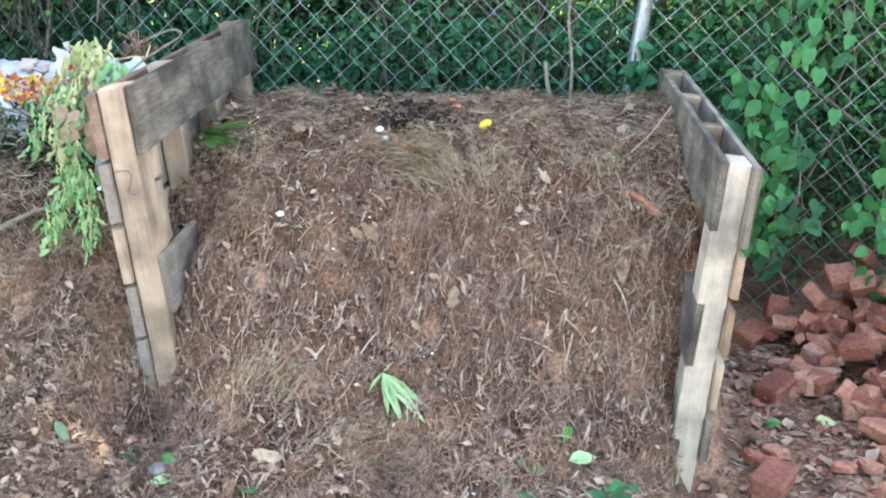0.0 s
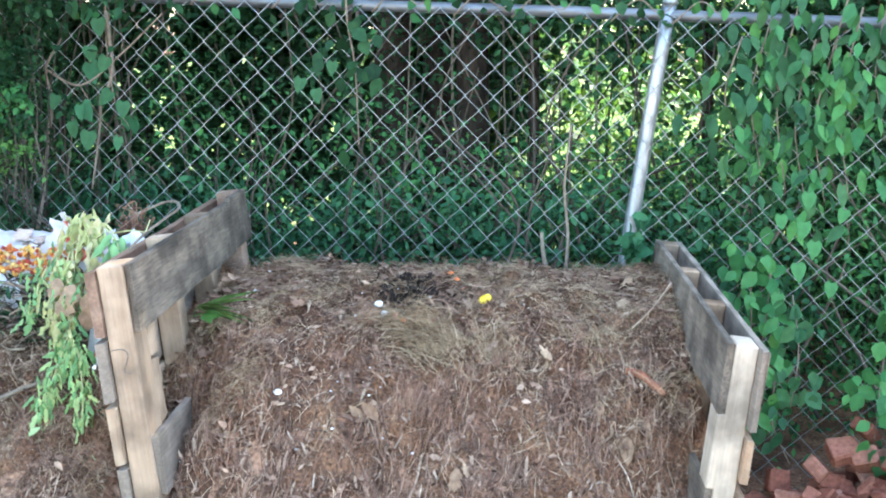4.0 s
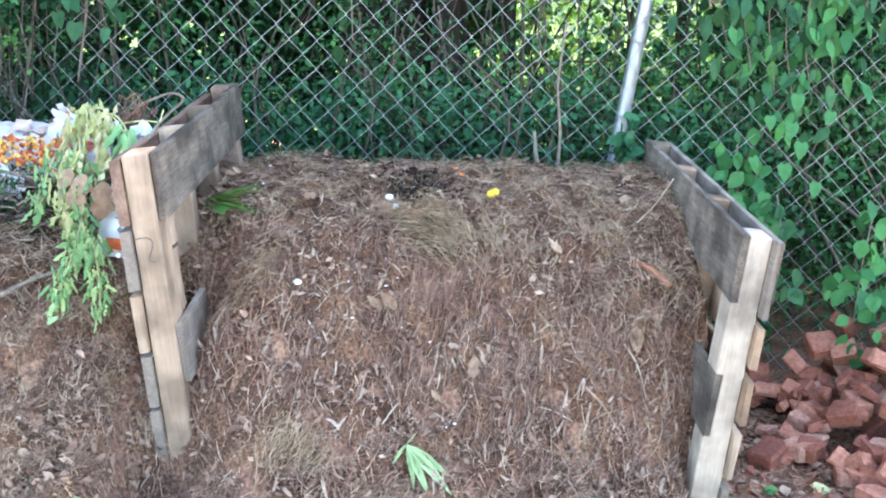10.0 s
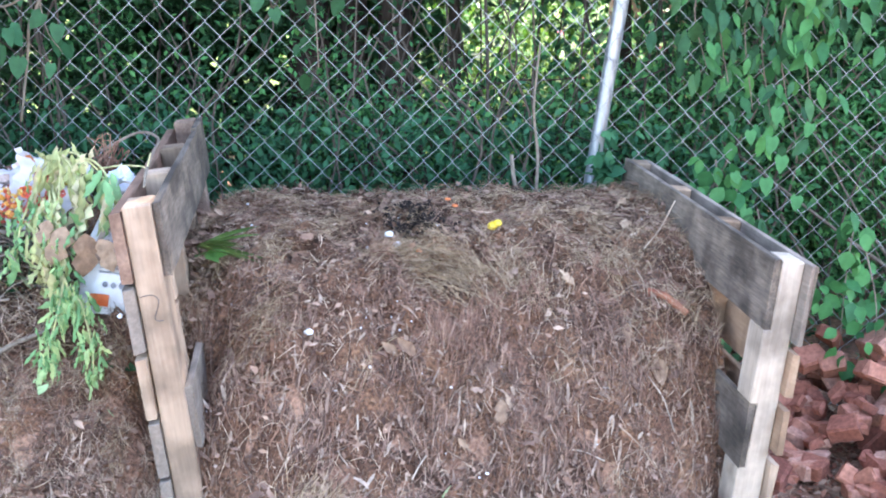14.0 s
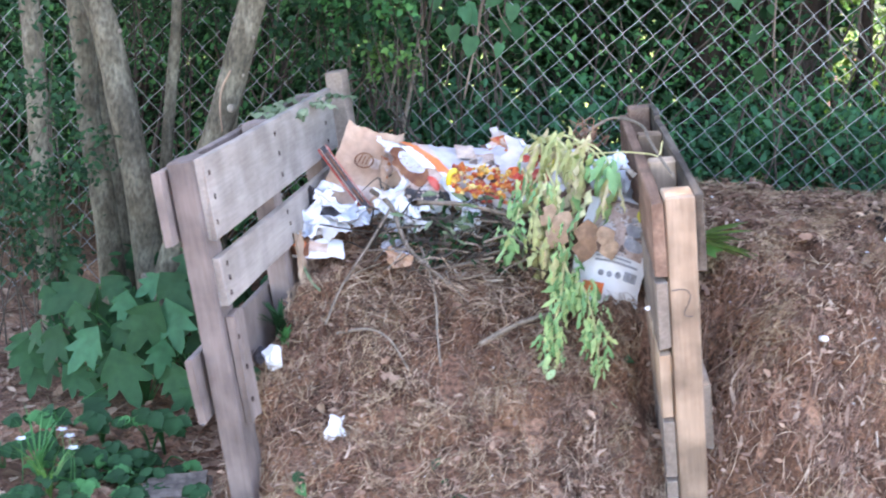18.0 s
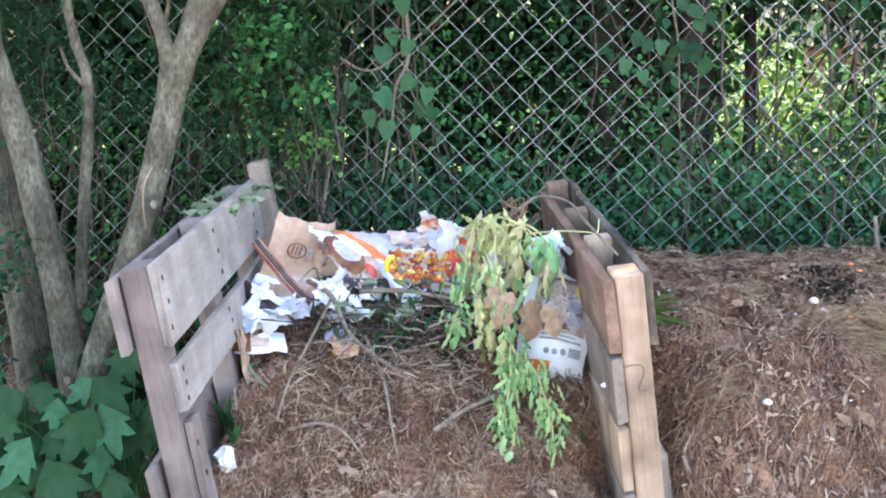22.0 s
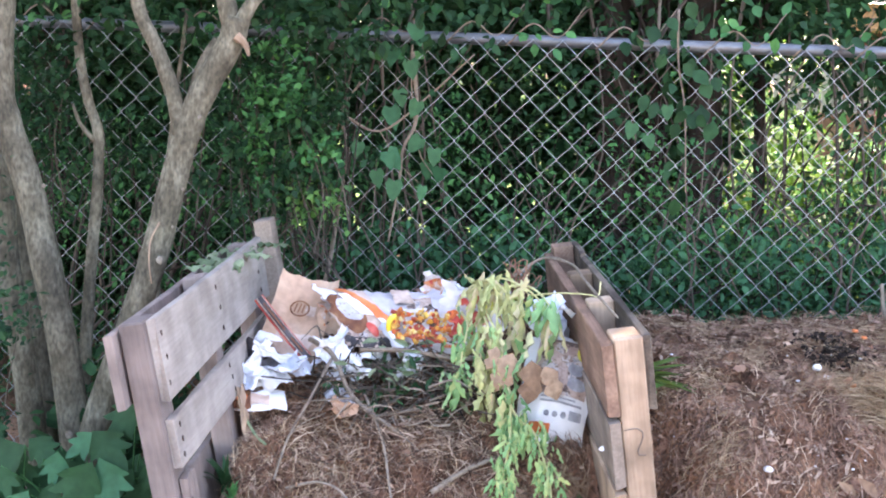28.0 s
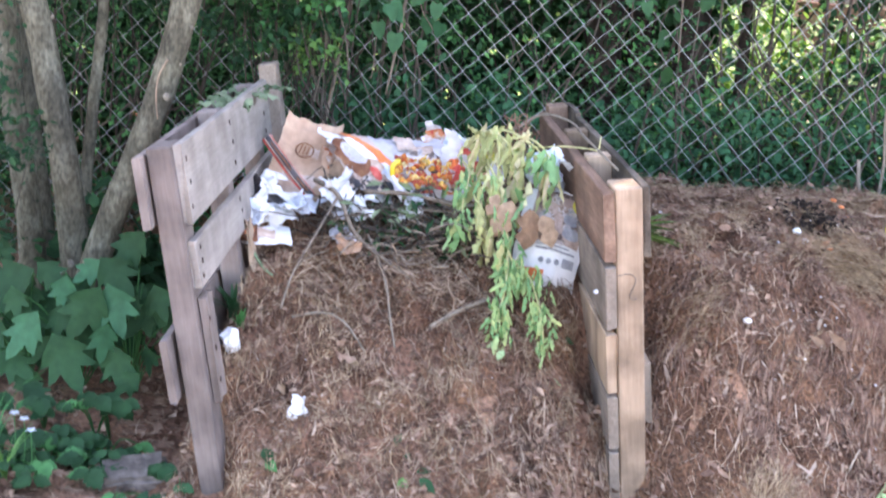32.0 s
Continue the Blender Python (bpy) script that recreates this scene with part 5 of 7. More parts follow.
for x, y, group in (
    (-1.99, 2.86, ((-2.013, 2.78, 0.424, 0.136), (-1.922, 2.66, 0.336, 0.111), (-1.952, 2.66, 0.244, 0.091), (-2.031, 2.7, 0.315, 0.102), (-2.057, 2.85, 0.486, 0.064))),
    (-1.84, 2.84, ((-1.911, 2.8, 0.454, 0.079), (-1.853, 2.74, 0.431, 0.07), (-1.813, 2.64, 0.281, 0.13), (-1.85, 2.7, 0.361, 0.075), (-1.874, 2.6, 0.194, 0.07), (-1.81, 2.82, 0.468, 0.074), (-1.777, 2.7, 0.4, 0.122))),
    (-1.7, 2.86, ((-1.726, 2.76, 0.482, 0.104), (-1.712, 2.72, 0.407, 0.113), (-1.684, 2.66, 0.272, 0.091), (-1.629, 2.76, 0.257, 0.065), (-1.709, 2.85, 0.535, 0.096), (-1.719, 2.66, 0.334, 0.08), (-1.639, 2.62, 0.241, 0.065), (-1.663, 2.82, 0.356, 0.106)))):
    z = float(height(x, y))
    root = thing("sapling", "maple sapling with broad green lobed leaves", "plant", (x, y, z), "weeds by the shrub")
    o = np.array((x, y, z))
    for k, (lx, ly, lz, size) in enumerate(group):
        d = unit(np.array((rng.normal(0, 0.75), -0.3, -1.0)))
        leaf_on(root, np.array((0, 0, -0.02)), np.array((lx, ly, lz)) - o - d * size * 0.55, d, (rng.normal(0, 0.3), -0.9, 0.6), size * 1.35, 1.1, ("leaf_weed", "leaf_blue", "leaf_dark", "leaf_weed")[k % 4], MAPLE)
    # leaves further back in the plant, all leaf_dark to put in its inner shade
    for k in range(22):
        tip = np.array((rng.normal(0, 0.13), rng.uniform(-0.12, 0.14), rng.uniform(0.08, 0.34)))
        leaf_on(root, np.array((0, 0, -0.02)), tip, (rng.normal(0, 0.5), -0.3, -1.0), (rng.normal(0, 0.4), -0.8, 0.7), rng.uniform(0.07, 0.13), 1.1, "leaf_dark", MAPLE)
for k, (x, y, z) in enumerate(((-1.656, 2.5, 0.242), (-1.693, 2.5, 0.22), (-1.736, 2.4, 0.177), (-1.689, 2.4, 0.16), (-1.633, 2.42, 0.184), (-1.598, 2.36, 0.17), (-1.683, 2.34, 0.17), (-1.813, 2.4, 0.17), (-1.822, 2.3, 0.17), (-1.786, 2.3, 0.18), (-1.595, 2.3, 0.17), (-1.615, 2.26, 0.18), (-1.831, 2.52, 0.2), (-1.949, 2.5, 0.203), (-1.762, 2.38, 0.17), (-1.39, 2.12, 0.2), (-1.43, 2.1, 0.19), (-1.9, 2.36, 0.19), (-1.96, 2.28, 0.19), (-1.72, 2.2, 0.19), (-1.8, 2.14, 0.19))):
    ground_z = float(height(x, y + 0.03))
    root = thing("weed", "low weed with small toothed green leaves", "plant", (x, y + 0.03, ground_z), "low weeds by the shrub")
    for j in range(4):
        tip = np.array((rng.normal(0, 0.03), -0.03 + rng.normal(0, 0.02), max(z - ground_z, 0.02) + rng.uniform(-0.01, 0.03)))
        face = rng.uniform(0, 6.283)
        size = rng.uniform(0.036, 0.07)
        for turn in (0.0, 1.5, -1.5):
            d = (math.cos(face + turn), 0.6 * math.sin(face + turn) - 0.2, -0.35)
            leaf_on(root, np.array((0, 0, -0.01)), tip, d, (rng.normal(0, 0.25), -0.6, 0.9), size * (1.0 if turn == 0 else 0.7), 0.72, ("leaf_weed", "leaf_weed", "leaf_dark", "leaf_weed", "leaf_mid")[(k + j) % 5], TOOTH)


def grass_tuft(label, x, y, n, tall, spread, leaf, broad=1.0):
    z = float(height(x, y)) - 0.01 if x < -1.5 else on_heap(x, y) - 0.01
    root = thing("grass_tuft", label, "grass", (x, y, z))
    for i in range(n):
        a, r = rng.uniform(0, 6.283), rng.uniform(0.3, 1) * spread
        h = tall * rng.uniform(0.6, 1)
        w = rng.uniform(0.004, 0.008) * broad
        pts = [np.array((math.cos(a) * r * t * t, math.sin(a) * r * t * t, h * (t - 0.35 * t * t * r / spread))) for t in (0, 0.35, 0.7, 1)]
        s = np.array((-math.sin(a), math.cos(a), 0)) * w
        vs = [q + s * k * e for q, e in zip(pts, (1, 1, 0.7, 0.1)) for k in (-0.5, 0.5)]
        part("blade", mesh("blade", vs, [(0, 1, 3, 2), (2, 3, 5, 4), (4, 5, 7, 6)], M[leaf]), root)
    return root


grass_tuft("green grassy tuft by the shrub", -1.861, 2.28, 22, 0.24, 0.12, "leaf_mid")
grass_tuft("green grassy tuft by the shrub", -1.794, 2.2, 18, 0.2, 0.1, "leaf_bright")
grass_tuft("small green weed tuft beside the grey pallet", -1.36, 2.5, 20, 0.13, 0.07, "leaf_weed", 2.6)
grass_tuft("small green weed tuft beside the grey pallet", -1.33, 2.44, 14, 0.07, 0.04, "leaf_mid", 2.2)
for x, y in ((-1.813, 2.3), (-1.775, 2.26), (-1.737, 2.2), (-1.871, 2.22)):
    z = float(height(x, y))
    fl = thing("flower", "small white flower on a thin stem", "flower", (x, y, z), "white flowers among the weeds")
    v, f = tube([(0, 0, 0), (0.005, 0, 0.07), (0.0, 0.005, 0.13)], 0.0015, 0.001, 4, 3)
    part("stem", mesh("stem", v, f, M["leaf_mid"]), fl)
    a = np.arange(5) / 5 * 6.283
    part("petals", leaves("petals", np.tile((0, 0.005, 0.13), (5, 1)), np.stack([np.cos(a), np.sin(a), a * 0 + 0.4], -1), np.tile((0, 0, 1.0), (5, 1)), np.full(5, 0.014), np.full(5, 0.011), M["petal_white"], OVAL), fl)

# ---- yard beyond ----
v, f = sheet(np.linspace(-14, 22, 60), np.linspace(7.4, 60, 60), lambda x, y: 0.05 + 0.03 * waves(x, y, 0.8))
thing("lawn", "sunlit mown lawn beyond the hedge", "lawn", kind="structure", me=mesh("lawn", v, f, M["lawn"], True))

# house with a brown eave, far beyond the lawn
house = thing("house", "far house with brown eave, brick wall and pale gable", "house", (3.4, 14.0, 0.0))


def slab(lo, hi, bevel=0.0):
    bm = bmesh.new()
    bmesh.ops.create_cube(bm, size=1.0)
    for q in bm.verts:
        q.co = Vector([(lo[i] + hi[i]) / 2 + q.co[i] * (hi[i] - lo[i]) for i in range(3)])
    if bevel:
        bmesh.ops.bevel(bm, geom=bm.edges[:], offset=bevel, segments=2, affect="EDGES")
    return bm


def solid(name, lo, hi, material, parent, label="", bevel=0.0):
    bm = slab(lo, hi, bevel)
    me = bpy.data.meshes.new(name)
    bm.to_mesh(me)
    bm.free()
    me.materials.append(material)
    return part(name, me, parent, label)


solid("wall", (-0.4, 0.0, 0.0), (7.0, 0.3, 1.95), M["wall_brick"], house, "reddish brick wall", 0.01)
solid("eave", (-0.9, -0.5, 1.95), (7.4, 0.3, 2.25), M["fascia"], house, "orange-brown wooden eave", 0.01)
v = [(-1.0, -0.6, 2.26), (7.5, -0.6, 2.26), (7.5, 3.0, 3.4), (-1.0, 3.0, 3.4), (-1.0, -0.6, 2.3), (7.5, -0.6, 2.3), (7.5, 3.0, 3.45), (-1.0, 3.0, 3.45)]
part("roof", mesh("roof", v, [(0, 3, 2, 1), (4, 5, 6, 7), (0, 1, 5, 4), (1, 2, 6, 5), (2, 3, 7, 6), (3, 0, 4, 7)], M["roof"]), house)
for wx in (0.5, 1.7, 3.4):
    win = solid("window", (wx, -0.05, 0.75), (wx + 0.8, -0.001, 1.75), M["trim_white"], house, "white-framed dark window", 0.005)
    for a in (0, 1):
        for b in (0, 1):
            solid("pane", (wx + 0.06 + a * 0.36, -0.055, 0.81 + b * 0.46), (wx + 0.38 + a * 0.36, -0.046, 1.23 + b * 0.46), M["glass_dark"], win)
slats = thing("slatted_fence", "grey slatted wooden railing on a low brick wall", "fence", (1.3, 11.0, 0.0))
solid("base_wall", (0.75, 0.0, 0.0), (4.2, 0.22, 1.12), M["wall_brick"], slats, "low reddish brick wall", 0.01)
for i in range(36):
    solid("slat", (0.3 + i * 0.072, 0.06, 1.13), (0.3 + i * 0.072 + 0.042, 0.09, 1.5 + rng.uniform(-0.012, 0.012)), M["wood_silver"], slats)
for z in (1.18, 1.42):
    solid("crossbar", (0.28, 0.091, z), (2.9, 0.13, z + 0.05), M["wood_silver"], slats)
p, d, up, ln, wd = clumps(26, 40, ((0.4, 8.6, 0.15), (2.0, 9.4, 0.7)), 0.12, 0.05, 0.09)
fb = thing("flower_bush", "sunlit bush with red and pink blossom", "bush", (1.2, 9.0, 0))
tagged(part("foliage", leaves("foliage", p - (1.2, 9.0, 0), d, up, ln, wd, M["leaf_sun"]), fb), kind="stuff")
q = p[rng.random(len(p)) < 0.07] - (1.2, 9.06, -0.03)
k = len(q)
tagged(part("blossom", leaves("blossom", q, sphere_dirs(k), sphere_dirs(k) + (0, -1, 0.5), np.full(k, 0.06), np.full(k, 0.06), M["petal"], OVAL), fb), kind="stuff")

# ---- bricks ----
def brick_mesh(lx, ly, lz, chip, seed):
    r = np.random.default_rng(seed)
    bm = slab((-lx / 2, -ly / 2, -lz / 2), (lx / 2, ly / 2, lz / 2))
    bmesh.ops.bevel(bm, geom=bm.edges[:], offset=0.006, segments=1, affect="EDGES")
    lean = r.normal(0, 0.12, 2)
    for q in bm.verts:
        q.co += Vector(r.normal(0, 0.0026, 3)) + Vector((q.co.y * lean[0], q.co.x * lean[1], 0))
        if chip and q.co.x > lx / 2 - 0.012:
            q.co.x -= (0.5 + q.co.y / ly) * chip * lx * 0.5 + r.uniform(0, 0.01)
    me = bpy.data.meshes.new("brick")
    bm.to_mesh(me)
    bm.free()
    me.materials.append(M["brick"])
    return me


BRICKS = [brick_mesh(0.15, 0.08, 0.052, 0, 1), brick_mesh(0.085, 0.078, 0.05, 0.25, 2), brick_mesh(0.1, 0.078, 0.05, 0.5, 3), brick_mesh(0.07, 0.06, 0.032, 0.5, 4), brick_mesh(0.055, 0.045, 0.03, 0.6, 5), brick_mesh(0.12, 0.08, 0.042, 0.8, 6)]


def pile(x, y):
    return 0.36 * np.exp(-(((x - 1.68) / 0.34) ** 2) - ((y - 3.38) / 0.36) ** 2) + 0.13 * np.exp(-(((x - 1.75) / 0.27) ** 2) - ((y - 2.85) / 0.4) ** 2)


def brick(x, y, z, turn, which):
    ob = new("brick", BRICKS[which])
    ob.matrix_world = pose(x, y, z, *turn)
    return tagged(ob, ("whole red clay brick in the heap", "broken red clay half brick in the heap", "broken red clay brick end in the heap")[0 if which == 0 else 1 if which in (1, 2, 5) else 2], "brick", "bricks in the heap")


count = 0
while count < 290:
    x, y = rng.uniform(1.1, 2.25), rng.uniform(2.4, 3.62)
    h = float(pile(x, y))
    if h < 0.045 and rng.random() > 0.06:
        continue
    lvl = rng.random() ** 0.35
    z = float(height(x, y)) + 0.022 + lvl * max(h - 0.03, 0)
    flat = h < 0.06
    brick(x, y, z, (rng.normal(0, 5 if flat else 28), rng.normal(0, 5 if flat else 28), rng.uniform(0, 360)), int(rng.choice(6, p=[0.06, 0.2, 0.17, 0.25, 0.2, 0.12])))
    count += 1
for x, y, z, turn, w in ((1.1, 2.47, 0.035, (6, 4, 62), 0), (1.07, 2.6, 0.03, (4, 8, 20), 4), (1.225, 3.56, 0.1, (78, 4, 12), 1), (1.29, 3.5, 0.07, (20, 8, 40), 3), (1.4, 2.47, 0.03, (4, 2, 30), 4), (1.36, 2.62, 0.025, (3, 3, 10), 4), (1.33, 3.5, 0.17, (35, 20, 60), 1), (1.4, 3.48, 0.25, (30, -25, 20), 2), (1.46, 3.5, 0.31, (15, 35, 45), 5)):
    brick(x, y, z, turn, w)
n = 1500
p = np.stack([rng.normal(1.45, 0.25, n), rng.normal(2.95, 0.4, n)], -1)
p = p[(p[:, 1] < 3.6) & (p[:, 0] > 1.03)]
k = len(p)
p = np.column_stack([p, height(p[:, 0], p[:, 1]) + 0.006])
ln = rng.uniform(0.008, 0.03, k)
thing("brick_rubble", "small red brick chips on the soil", "rubble", kind="stuff", me=leaves("brick_rubble", p, sphere_dirs(k), sphere_dirs(k) + (0, -0.4, 1), ln, ln * 0.8, M["brick_dust"], CHIP))


# ---- paper, bags and scraps on the left heap ----
def paper(name, label, at, w, h, base, patches=(), crumple=0.006, curl=0.03, nu=16, nv=16, seed=1.0, category="paper", torn=0.0, thick=0.0008, facets=0.0, shear=0.0):
    """A creased sheet, its printed areas laid on it as thin films. at: its pose, u to the right, v up the sheet."""
    def spot(u, v, lift=0.0):
        x, y = (u - 0.5) * w, (v - 0.5) * h
        z = crumple * waves(np.asarray(x), np.asarray(y), 42, seed) + crumple * 0.6 * np.abs(waves(np.asarray(x), np.asarray(y), 90, seed + 1)) + curl * ((u - 0.5) ** 2 * 3 * math.sin(seed * 5) + (v - 0.5) ** 2 * 4 * math.cos(seed * 3))
        x = x + shear * (0.5 - v)
        return np.stack([x + torn * waves(np.asarray(y), np.asarray(x), 55, seed) * (np.abs(u - 0.5) > 0.48), y + torn * waves(np.asarray(x), np.asarray(y), 60, seed + 2) * (np.abs(v - 0.5) > 0.48), z + lift], -1)

    def film(u0, u1, v0, v1, lift, n, m, round_=False, skew=0.0):
        gu, gv = np.meshgrid(np.linspace(0, 1, n), np.linspace(0, 1, m))
        if round_:
            a, b = gu * 2 - 1, gv * 2 - 1
            gu, gv = 0.5 + 0.5 * a * np.sqrt(1 - b * b / 2), 0.5 + 0.5 * b * np.sqrt(1 - a * a / 2)
        uu, vv = u0 + (u1 - u0) * gu + skew * gv, v0 + (v1 - v0) * gv
        pts = spot(uu, vv, lift).reshape(-1, 3)
        i = (np.arange(m - 1)[:, None] * n + np.arange(n - 1)[None]).ravel()
        return pts, [tuple(q) for q in np.stack([i, i + 1, i + 1 + n, i + n], -1).tolist()]

    root = thing(name, label, category, at)
    a, fa = film(0, 1, 0, 1, 0.0, nu, nv)
    b, fb_ = film(0, 1, 0, 1, -thick, nu, nv)
    shake = rng.normal(0, 1, a.shape) * (0.6, 0.6, 1) * facets
    part("sheet", mesh("sheet", *joined([(a + shake, fa), (b + shake, [q[::-1] for q in fb_])]), M[base], not facets), root)
    for i, (u0, u1, v0, v1, m, round_, skew) in enumerate(patches):
        pv, pf = film(u0, u1, v0, v1, 0.0026 + 0.0006 * i, 19, 19, round_, skew)
        part("printed_patch", mesh("printed_patch", pv, pf, M[m], True), root)
    return root


def crumpled(label, at, r, base, seed, squash=0.6, category="paper"):
    """A crumpled ball or wad of paper."""
    g = np.random.default_rng(seed)
    bm = bmesh.new()
    bmesh.ops.create_icosphere(bm, subdivisions=3, radius=r)
    dirs = unit(g.normal(size=(26, 3)))
    cut = g.uniform(0.55, 0.95, 26) * r
    for q in bm.verts:
        c = np.array(q.co)
        for dd, k in zip(dirs, cut):
            s = c @ dd - k
            if s > 0:
                c = c - dd * s * 1.5
        q.co = Vector(c * (1, 1, squash) + g.normal(0, r * 0.03, 3))
    me = bpy.data.meshes.new("crumpled_paper")
    bm.to_mesh(me)
    bm.free()
    me.materials.append(M[base])
    return thing("crumpled_paper", label, category, at, me=me)


# kraft bag with a round stamp
bagm = facing((-1.278, 2.945, 0.787), (0.03, 0.2, 0.17), (0.1, -0.65, 0.75))
bag = paper("paper_bag", "crumpled brown kraft paper bag leaning on the grey pallet", bagm, 0.155, 0.26, "kraft", ((0.55, 0.72, 0.58, 0.7, "paper_tan", False, 0.0), (0.12, 0.8, 0.0, 0.34, "paper_tan", False, 0.1)), 0.009, 0.05, 22, 22, 1.7, "bag", 0.0, 0.02)
a = np.linspace(0, 6.283, 25)
v, f = tube(np.stack([-0.005 + 0.024 * np.cos(a), 0.03 + 0.024 * np.sin(a), 0.022 + a * 0], -1), 0.0022, 0.0022, 4, 1)
part("stamp", mesh("stamp", v, f, M["brown_print"]), bag, "round red-brown stamp")
for k in range(3):
    v, f = tube([(-0.017 + k * 0.01, 0.017, 0.0225), (-0.015 + k * 0.01, 0.045, 0.0225)], 0.0016, 0.0016, 4, 2)
    part("printed_bar", mesh("printed_bar", v, f, M["brown_print"]), bag)
paper("wrapper", "narrow red and black shiny wrapper strip", facing((-1.3, 2.84, 0.795), (-0.139, 0.05, 0.14), (0.2, -1, 0.6)), 0.026, 0.2, "black_print", ((0.0, 0.12, 0.0, 1.0, "red", False, 0.0), (0.2, 0.27, 0.0, 1.0, "paper_tan", False, 0.0), (0.45, 0.6, 0.1, 0.34, "brown_print", False, 0.0), (0.45, 0.6, 0.46, 0.9, "brown_print", False, 0.0), (0.8, 0.86, 0.0, 1.0, "paper_tan", False, 0.0), (0.9, 1.0, 0.0, 1.0, "red", False, 0.0)), 0.003, 0.01, 5, 18, 2.2, "wrapper")
paper("torn_card", "torn kraft card with frayed edge", pose(-1.162, 2.93, 0.815, 50, 10, 12), 0.12, 0.1, "kraft", ((0.1, 0.5, 0.4, 0.9, "paper_tan", False, 0.0),), 0.01, 0.03, 12, 12, 0.8, "card", 0.008)
# advertising sheets
paper("paper_strip", "narrow curled white paper strip hanging off the sheets", facing((-1.022, 2.79, 0.812), (-0.055, 0.06, 0.052), (0.0, -0.8, 0.6)), 0.024, 0.11, "paper_blue", (), 0.003, 0.03, 6, 14, 1.1, "paper", 0.004)
paper("flyer", "creased colour advertising sheet with orange stripe and food prints", facing((-1.028, 2.89, 0.842), (0.0, 0.16, 0.115), (-0.04, -0.6, 0.8)), 0.33, 0.2, "newsprint",
      ((0.0, 0.4, 0.0, 1.0, "paper_tan", False, 0.0), (0.0, 0.42, 0.0, 0.12, "black_print", False, 0.0), (0.04, 0.38, 0.12, 0.2, "print_page", False, 0.0), (0.62, 0.82, 0.52, 0.74, "print_page", False, 0.05), (0.0, 0.16, 0.66, 1.0, "paper", False, -0.02), (0.0, 0.27, 0.16, 0.78, "brown_print", True, 0.0), (0.07, 0.26, 0.3, 0.68, "newsprint", True, 0.0), (0.36, 0.46, 0.3, 1.0, "orange", False, -0.2), (0.24, 0.33, 0.4, 0.78, "paper", False, -0.1), (0.22, 0.3, 0.12, 0.3, "red", True, 0.0), (0.42, 0.47, 0.0, 0.36, "paper", False, -0.08), (0.5, 0.86, 0.02, 0.5, "print_food", False, 0.0), (0.55, 0.7, 0.6, 0.95, "paper_tan", False, 0.06), (0.88, 1.0, 0.05, 0.5, "paper", False, 0.0)), 0.006, 0.05, 34, 26, 1.3, "flyer", 0.012, shear=0.12)
paper("flyer", "creased pale magazine page under the wilted plant", pose(-0.823, 2.88, 0.855, 52, 8, 6), 0.17, 0.12, "newsprint", ((0.45, 0.75, 0.15, 0.5, "red", True, 0.0), (0.1, 0.4, 0.1, 0.4, "orange", True, 0.0), (0.6, 0.95, 0.55, 0.9, "lime_print", True, 0.0)), 0.012, 0.05, 20, 18, 2.6, "flyer", 0.012)
paper("flyer", "hanging advertising leaflet with tan panel and small print", facing((-0.612, 2.66, 0.735), (0.03, 0.11, 0.19), (0.0, -0.87, 0.5)), 0.165, 0.262, "paper",
      ((0.12, 0.93, 0.42, 0.97, "print_page", False, 0.04), (0.72, 0.94, 0.78, 0.95, "lime_print", True, 0.0), (0.62, 0.86, 0.62, 0.74, "grey_print", True, 0.0), (0.64, 0.92, 0.48, 0.6, "grey_print", True, 0.0), (0.2, 0.5, 0.06, 0.16, "orange", False, 0.0), (0.38, 0.46, 0.22, 0.27, "grey_print", True, 0.0), (0.5, 0.58, 0.22, 0.27, "grey_print", True, 0.0), (0.62, 0.7, 0.22, 0.28, "grey_print", True, 0.0), (0.74, 0.92, 0.22, 0.3, "grey_print", False, 0.0), (0.3, 0.9, 0.34, 0.36, "grey_print", False, 0.0), (0.3, 0.8, 0.38, 0.395, "grey_print", False, 0.0), (0.25, 0.45, 0.5, 0.62, "brown_print", False, 0.0)), 0.004, 0.05, 18, 26, 0.9, "flyer", 0.003)
paper("flyer", "leaflet with orange corner lying by the grey pallet", pose(-1.325, 2.68, 0.655, 26, 0, 14), 0.13, 0.07, "paper", ((0.0, 0.36, 0.05, 0.95, "brown_print", False, 0.0), (0.05, 0.3, 0.3, 0.8, "orange", True, 0.0), (0.35, 0.7, 0.2, 0.7, "paper_tan", False, 0.0)), 0.006, 0.006, 14, 10, 3.1, "flyer", 0.004)
for lab, at, r, b, s, q in (
    ("crumpled silver foil wrapper", pose(-1.124, 2.68, 0.665, 30, 0, 20), 0.045, "foil", 9, 0.5),
    ("crumpled pale blue plastic under the plant", pose(-0.646, 2.86, 0.86, 40, 0, 0), 0.06, "paper_blue", 11, 0.6),
    ("crumpled white and black wrapper by the grey pallet", pose(-1.339, 2.37, 0.475, 60, 0, 0), 0.032, "paper", 15, 0.7),
    ("black plastic scrap by the grey pallet", pose(-1.363, 2.385, 0.475, 60, 0, 0), 0.026, "black_print", 16, 0.6),
    ("white eggshell scrap wedged in the pallet", pose(-0.528, 2.312, 0.7, 60, 0, 0), 0.007, "paper", 17, 0.6),
):
    crumpled(lab, at, r, b, s, q)


paper("napkin", "small torn white paper napkin on the soil", pose(-1.153, 2.228, 0.398, 48, 8, 12), 0.036, 0.05, "paper", (), 0.004, 0.02, 9, 9, 0.7, "paper", 0.012, 0.0008, 0.0016)


